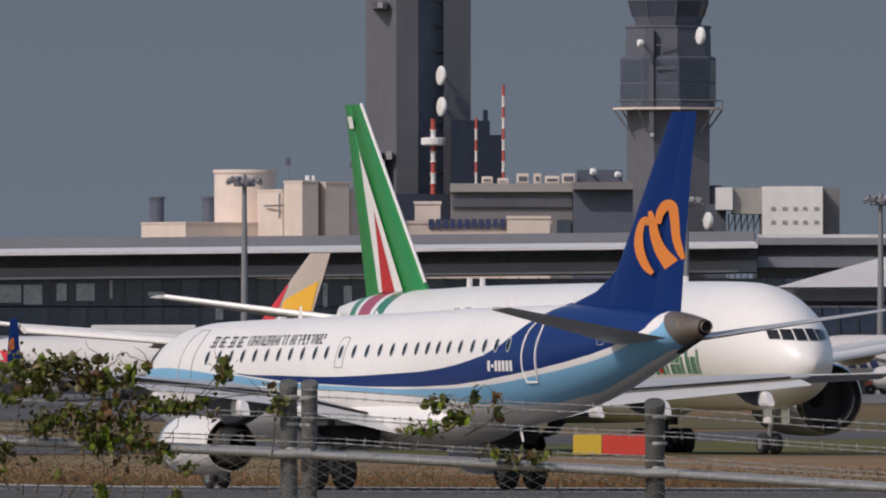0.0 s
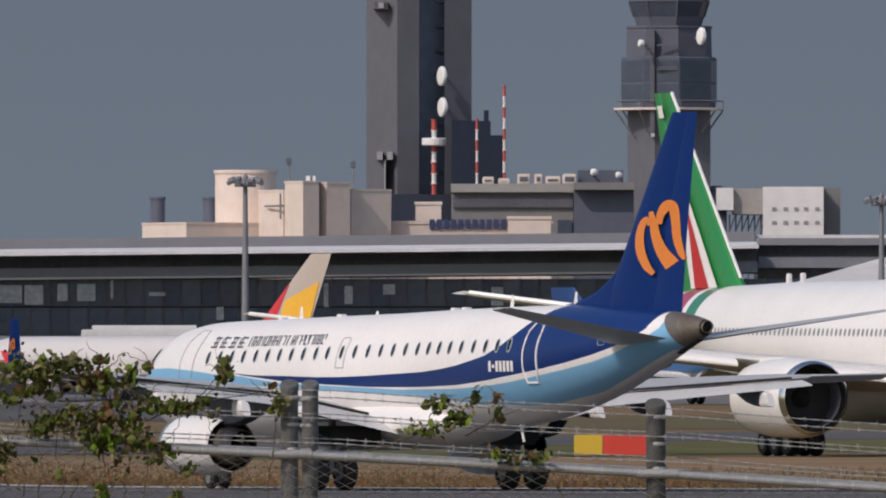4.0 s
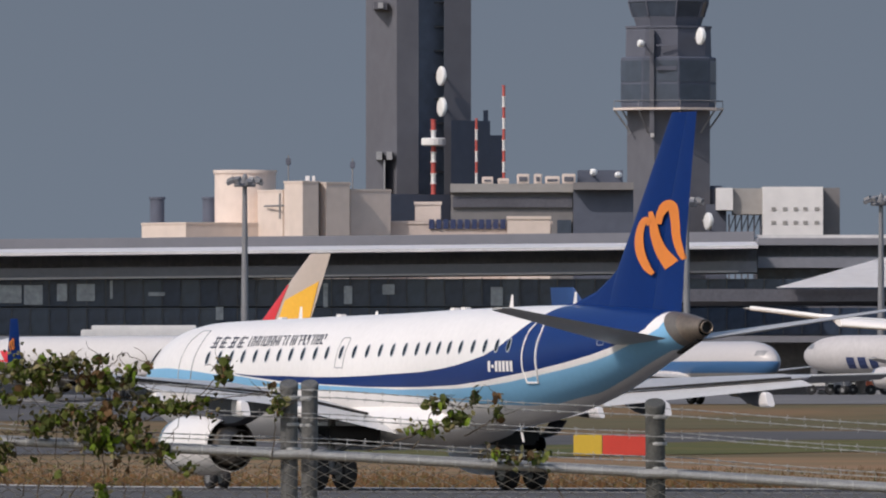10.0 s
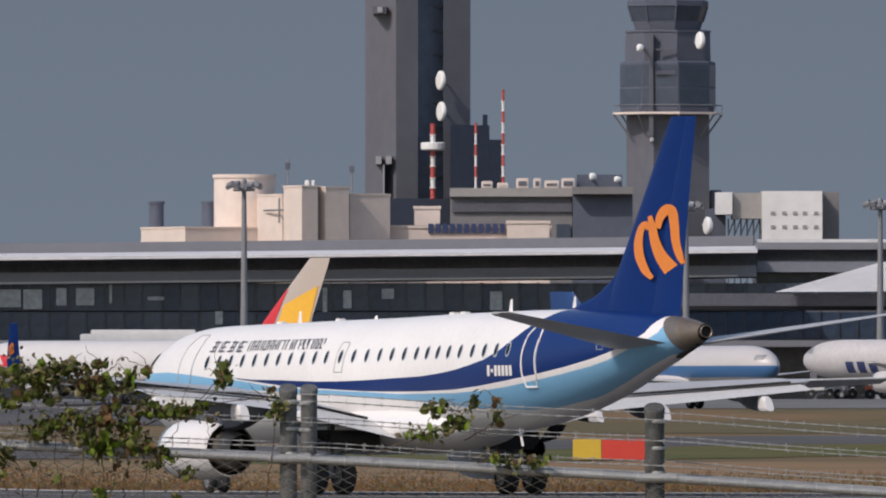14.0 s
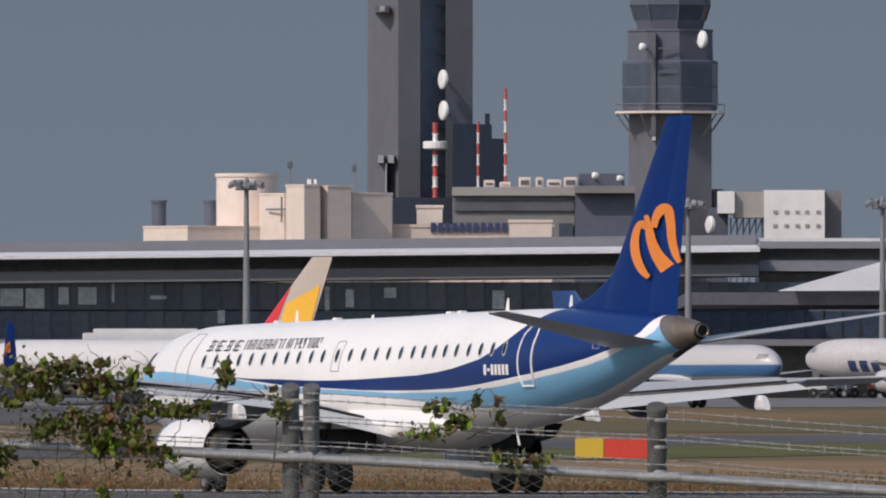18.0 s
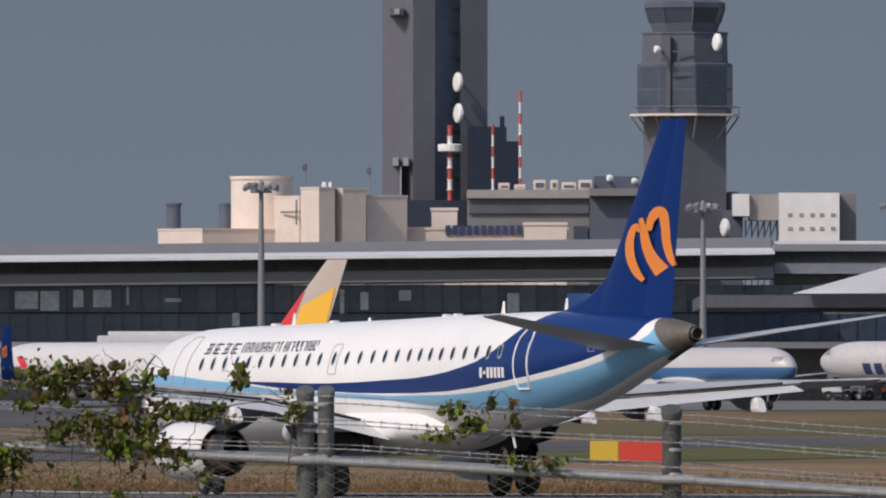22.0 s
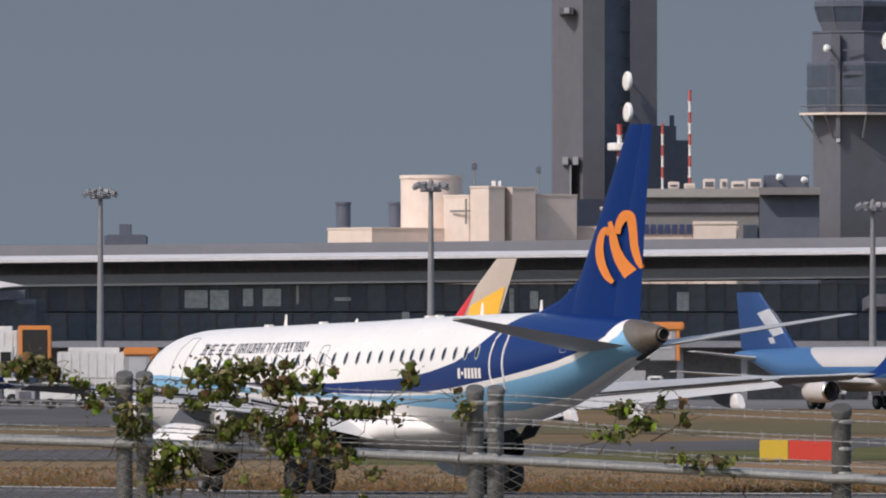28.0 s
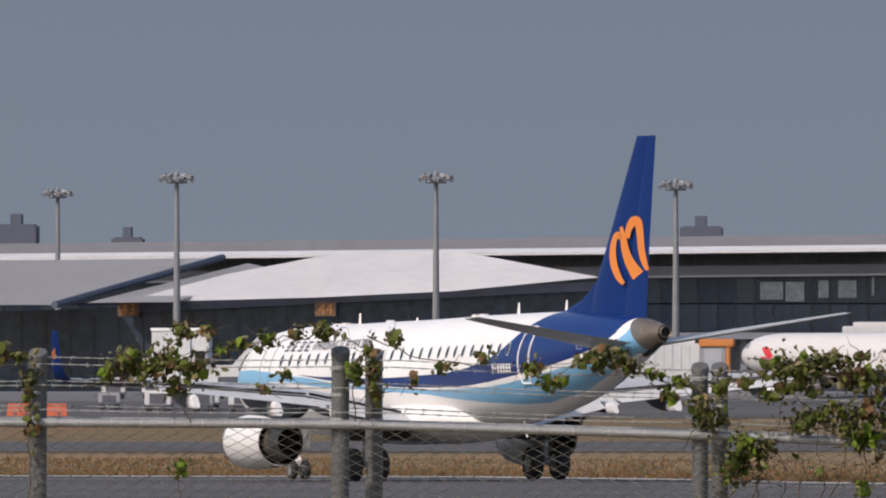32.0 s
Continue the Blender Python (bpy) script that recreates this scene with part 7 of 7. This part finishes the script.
vine([(90, 748, 28, 14, 20, "m"), (62, 762, 18, 10, 8, "m"), (116, 727, 7, 8, 4, "n"), (142, 733, 7, 10, 5, "b"), (175, 735, 20, 14, 10, "n"), (178, 778, 22, 15, 26, "b"), (150, 765, 16, 14, 8, "g"),
      (222, 752, 22, 18, 16, "m"), (258, 716, 18, 12, 12, "m"), (302, 722, 22, 11, 13, "g"), (250, 782, 28, 14, 16, "m"), (292, 800, 18, 8, 6, "g"), (272, 816, 10, 6, 4, "b"),
      (205, 715, 26, 12, 8, "n")],
     [((0, 770), (60, 760), (130, 735), (210, 700), (300, 720)), ((120, 800), (180, 775), (260, 790), (330, 835)), ((185, 900), (182, 800), (195, 700), (180, 640)), ((250, 900), (258, 830), (300, 790), (330, 700)),
      ((60, 900), (75, 830), (60, 770)), ((120, 890), (150, 820), (140, 760))], 22, "tangled vine with dark and bright leaves on the top rail")
vine([(395, 652, 12, 12, 9, "g"), (392, 668, 10, 8, 5, "g"), (330, 718, 22, 9, 10, "g"), (360, 712, 10, 7, 4, "m"), (490, 718, 12, 16, 7, "g"), (480, 690, 8, 8, 2, "n"), (372, 735, 8, 6, 2, "n")],
     [((250, 745), (330, 720), (395, 655), (400, 640)), ((290, 735), (380, 705), (500, 690)), ((470, 900), (480, 800), (490, 700))], 23, "thin vine shoots with few leaves on the barbed wire")
vine([(770, 715, 13, 8, 9, "g"), (838, 705, 8, 12, 7, "g"), (808, 735, 14, 10, 11, "b"), (880, 735, 7, 8, 4, "g"), (745, 762, 26, 9, 10, "b"), (795, 748, 10, 8, 5, "g"), (880, 708, 8, 8, 2, "n"), (870, 800, 14, 10, 5, "m"), (900, 812, 18, 8, 5, "m"), (950, 808, 20, 10, 5, "m")],
     [((650, 800), (740, 765), (810, 735), (845, 700), (840, 690)), ((730, 795), (775, 712), (800, 700)), ((820, 770), (885, 735), (890, 705)), ((1010, 900), (960, 830), (900, 800))], 24, "thin vine shoots with bright leaves between two posts")
vine([(-1030, 592, 12, 14, 10, "g"), (-985, 592, 10, 12, 6, "g"), (-1130, 650, 26, 16, 20, "m"), (-1085, 655, 30, 18, 28, "m"), (-1050, 640, 24, 16, 18, "g"), (-1010, 660, 26, 14, 16, "m"), (-1115, 628, 10, 8, 5, "b"),
      (-915, 615, 24, 7, 8, "g"), (-873, 604, 14, 10, 8, "g"), (-955, 625, 10, 10, 4, "b"), (-1034, 832, 10, 12, 6, "b"), (-1160, 672, 10, 8, 6, "b"), (-1040, 690, 22, 12, 8, "n")],
     [((-1200, 690), (-1100, 655), (-1030, 600), (-1020, 570)), ((-1170, 670), (-1030, 640), (-870, 605), (-820, 600)), ((-1010, 760), (-1040, 690), (-1090, 650)), ((-1035, 900), (-1034, 830))], 25, "leafy vine on the fence's barbed wire")
vine([(-778, 592, 18, 9, 15, "g"), (-824, 598, 8, 8, 5, "n"), (-724, 662, 10, 16, 12, "b"), (-690, 640, 9, 22, 14, "m"), (-688, 690, 9, 20, 12, "m"), (-650, 602, 12, 10, 6, "m"), (-617, 680, 5, 12, 4, "n"), (-850, 668, 10, 8, 5, "m"),
      (-880, 692, 9, 7, 3, "n"), (-497, 637, 12, 7, 5, "m"), (-410, 658, 14, 12, 9, "m"), (-370, 682, 18, 10, 10, "m"), (-317, 648, 14, 9, 8, "g"), (-278, 632, 22, 9, 16, "g"), (-245, 640, 12, 10, 8, "g"), (-560, 655, 10, 8, 3, "n")],
     [((-830, 610), (-770, 590), (-705, 620), (-690, 760)), ((-700, 600), (-600, 640), (-450, 660), (-260, 635)), ((-720, 760), (-725, 650), (-690, 600))], 26, "sparse vine winding along the wires and posts")
vine([(-190, 668, 12, 7, 6, "m"), (-165, 705, 12, 12, 9, "m"), (-90, 748, 22, 14, 18, "m"), (-75, 690, 12, 14, 8, "m"), (-35, 820, 24, 22, 36, "g"), (-20, 790, 22, 12, 14, "b"), (-32, 682, 10, 8, 5, "g"), (-110, 720, 12, 20, 10, "m"),
      (-60, 850, 14, 14, 10, "m"), (-230, 655, 16, 8, 8, "g"), (-290, 650, 16, 9, 8, "m"), (-140, 680, 14, 8, 6, "m")],
     [((-330, 645), (-240, 655), (-150, 690), (-30, 690)), ((-140, 800), (-95, 730), (-20, 660)), ((-60, 900), (-35, 830), (20, 790)), ((-10, 900), (-5, 840), (30, 780))], 27, "leafy vine around a pair of fence posts")
vine([(-1345, 632, 14, 12, 10, "m"), (-1300, 690, 10, 30, 9, "m"), (-1295, 760, 10, 24, 8, "n"), (-1310, 640, 10, 8, 4, "g"), (-1420, 650, 30, 14, 14, "g"), (180, 872, 10, 12, 8, "b"), (310, 875, 12, 10, 5, "m"), (-1500, 660, 40, 16, 14, "m")],
     [((-1560, 660), (-1420, 650), (-1340, 635)), ((-1300, 900), (-1298, 780), (-1300, 640)), ((183, 905), (180, 860))], 28, "small vine shoots low on the fence")

# ---------------------------------------------------------------- what moves
JET_ROWS = [(0.0, -8.525, 552.805, 25.627), (16.0, -8.525, 552.805, 25.627), (16.5, -8.506, 552.831, 25.54), (17.0, -8.551, 552.942, 25.518), (17.5, -8.626, 553.055, 25.574), (18.0, -8.687, 553.14, 25.63), (18.5, -8.729, 553.208, 25.656), (19.0, -8.758, 553.279, 25.641), (19.5, -8.787, 553.358, 25.619), (20.0, -8.826, 553.452, 25.602), (20.5, -8.879, 553.57, 25.591), (21.0, -8.956, 553.723, 25.601), (21.5, -9.044, 553.936, 25.564), (22.0, -9.173, 554.208, 25.56), (22.5, -9.338, 554.55, 25.566), (23.0, -9.533, 554.971, 25.547), (23.5, -9.767, 555.471, 25.534), (24.0, -10.025, 556.056, 25.476), (24.5, -10.323, 556.713, 25.437), (25.0, -10.645, 557.451, 25.36), (25.5, -11.03, 558.26, 25.366), (26.0, -11.471, 559.199, 25.352), (26.5, -11.987, 560.322, 25.312), (27.0, -12.606, 561.692, 25.236), (27.5, -13.357, 563.382, 25.118), (28.0, -14.271, 565.472, 24.948), (28.5, -15.392, 568.053, 24.747), (29.0, -16.745, 571.204, 24.498), (29.5, -18.336, 574.961, 24.199), (30.0, -20.199, 579.328, 23.958), (30.5, -22.31, 584.329, 23.691), (31.0, -24.645, 589.974, 23.355), (31.5, -27.221, 596.239, 23.051), (32.0, -30.131, 603.066, 23.063)]


def motions():
    # the jet leans a little to port as it rolls off
    walk(jet, [(t, pose(x, y, 0.035, 0, float(np.interp(t, (21, 28), (0.0, -0.7))), a)) for t, x, y, a in JET_ROWS])
    # way rolled by the jet, second by second
    way = [(0.0, 0.0)]
    for (t0, x0, y0, _), (t1, x1, y1, _) in zip(JET_ROWS, JET_ROWS[1:]):
        way.append((t1, way[-1][1] + math.hypot(x1 - x0, y1 - y0)))
    roll(WHEELS, way)
    wide_way = [(0.0, 0.0), (13.0, 135.9), (15.0, 152.0), (17.0, 160.0), (19.0, 163.0), (32.0, 163.0)]
    rows = []
    for t, s in [(k * 0.5, float(np.interp(k * 0.5, [a for a, _ in wide_way], [b for _, b in wide_way]))) for k in range(65)]:
        x, y = 18.75 + s * 0.3843, 968 - s * 0.9232
        rows.append((t, pose(x, y, ground_z(y) + 0.045, 0, 0, 202.1)))
    walk(wide, rows)
    roll(WIDE_WHEELS, wide_way)


def roll(wheels, way):
    """Turns each wheel by the way rolled, in steps under a quarter turn."""
    ts, ss = [a for a, _ in way], [b for _, b in way]
    times = {}
    for ob, r in wheels:
        if r not in times:
            n = int(ss[-1] / (r * 1.35)) + 2
            pick, seen = [], set()
            for k in range(n + 1):
                s = ss[-1] * k / n
                f = frame(float(np.interp(s, ss, ts)))
                if f not in seen:
                    seen.add(f)
                    pick.append((f - 1) / FPS)
            if frame(pick[-1]) < frame(32.0):
                pick.append(32.0)
            if 0.0 not in pick:
                pick.insert(0, 0.0)
            times[r] = [(t, -float(np.interp(t, ts, ss)) / r) for t in sorted(pick)]
        x, y, z = ob.location
        walk(ob, [(t, Matrix.Translation((x, y, z)) @ Matrix.Rotation(a, 4, 'X')) for t, a in times[r]])


motions()
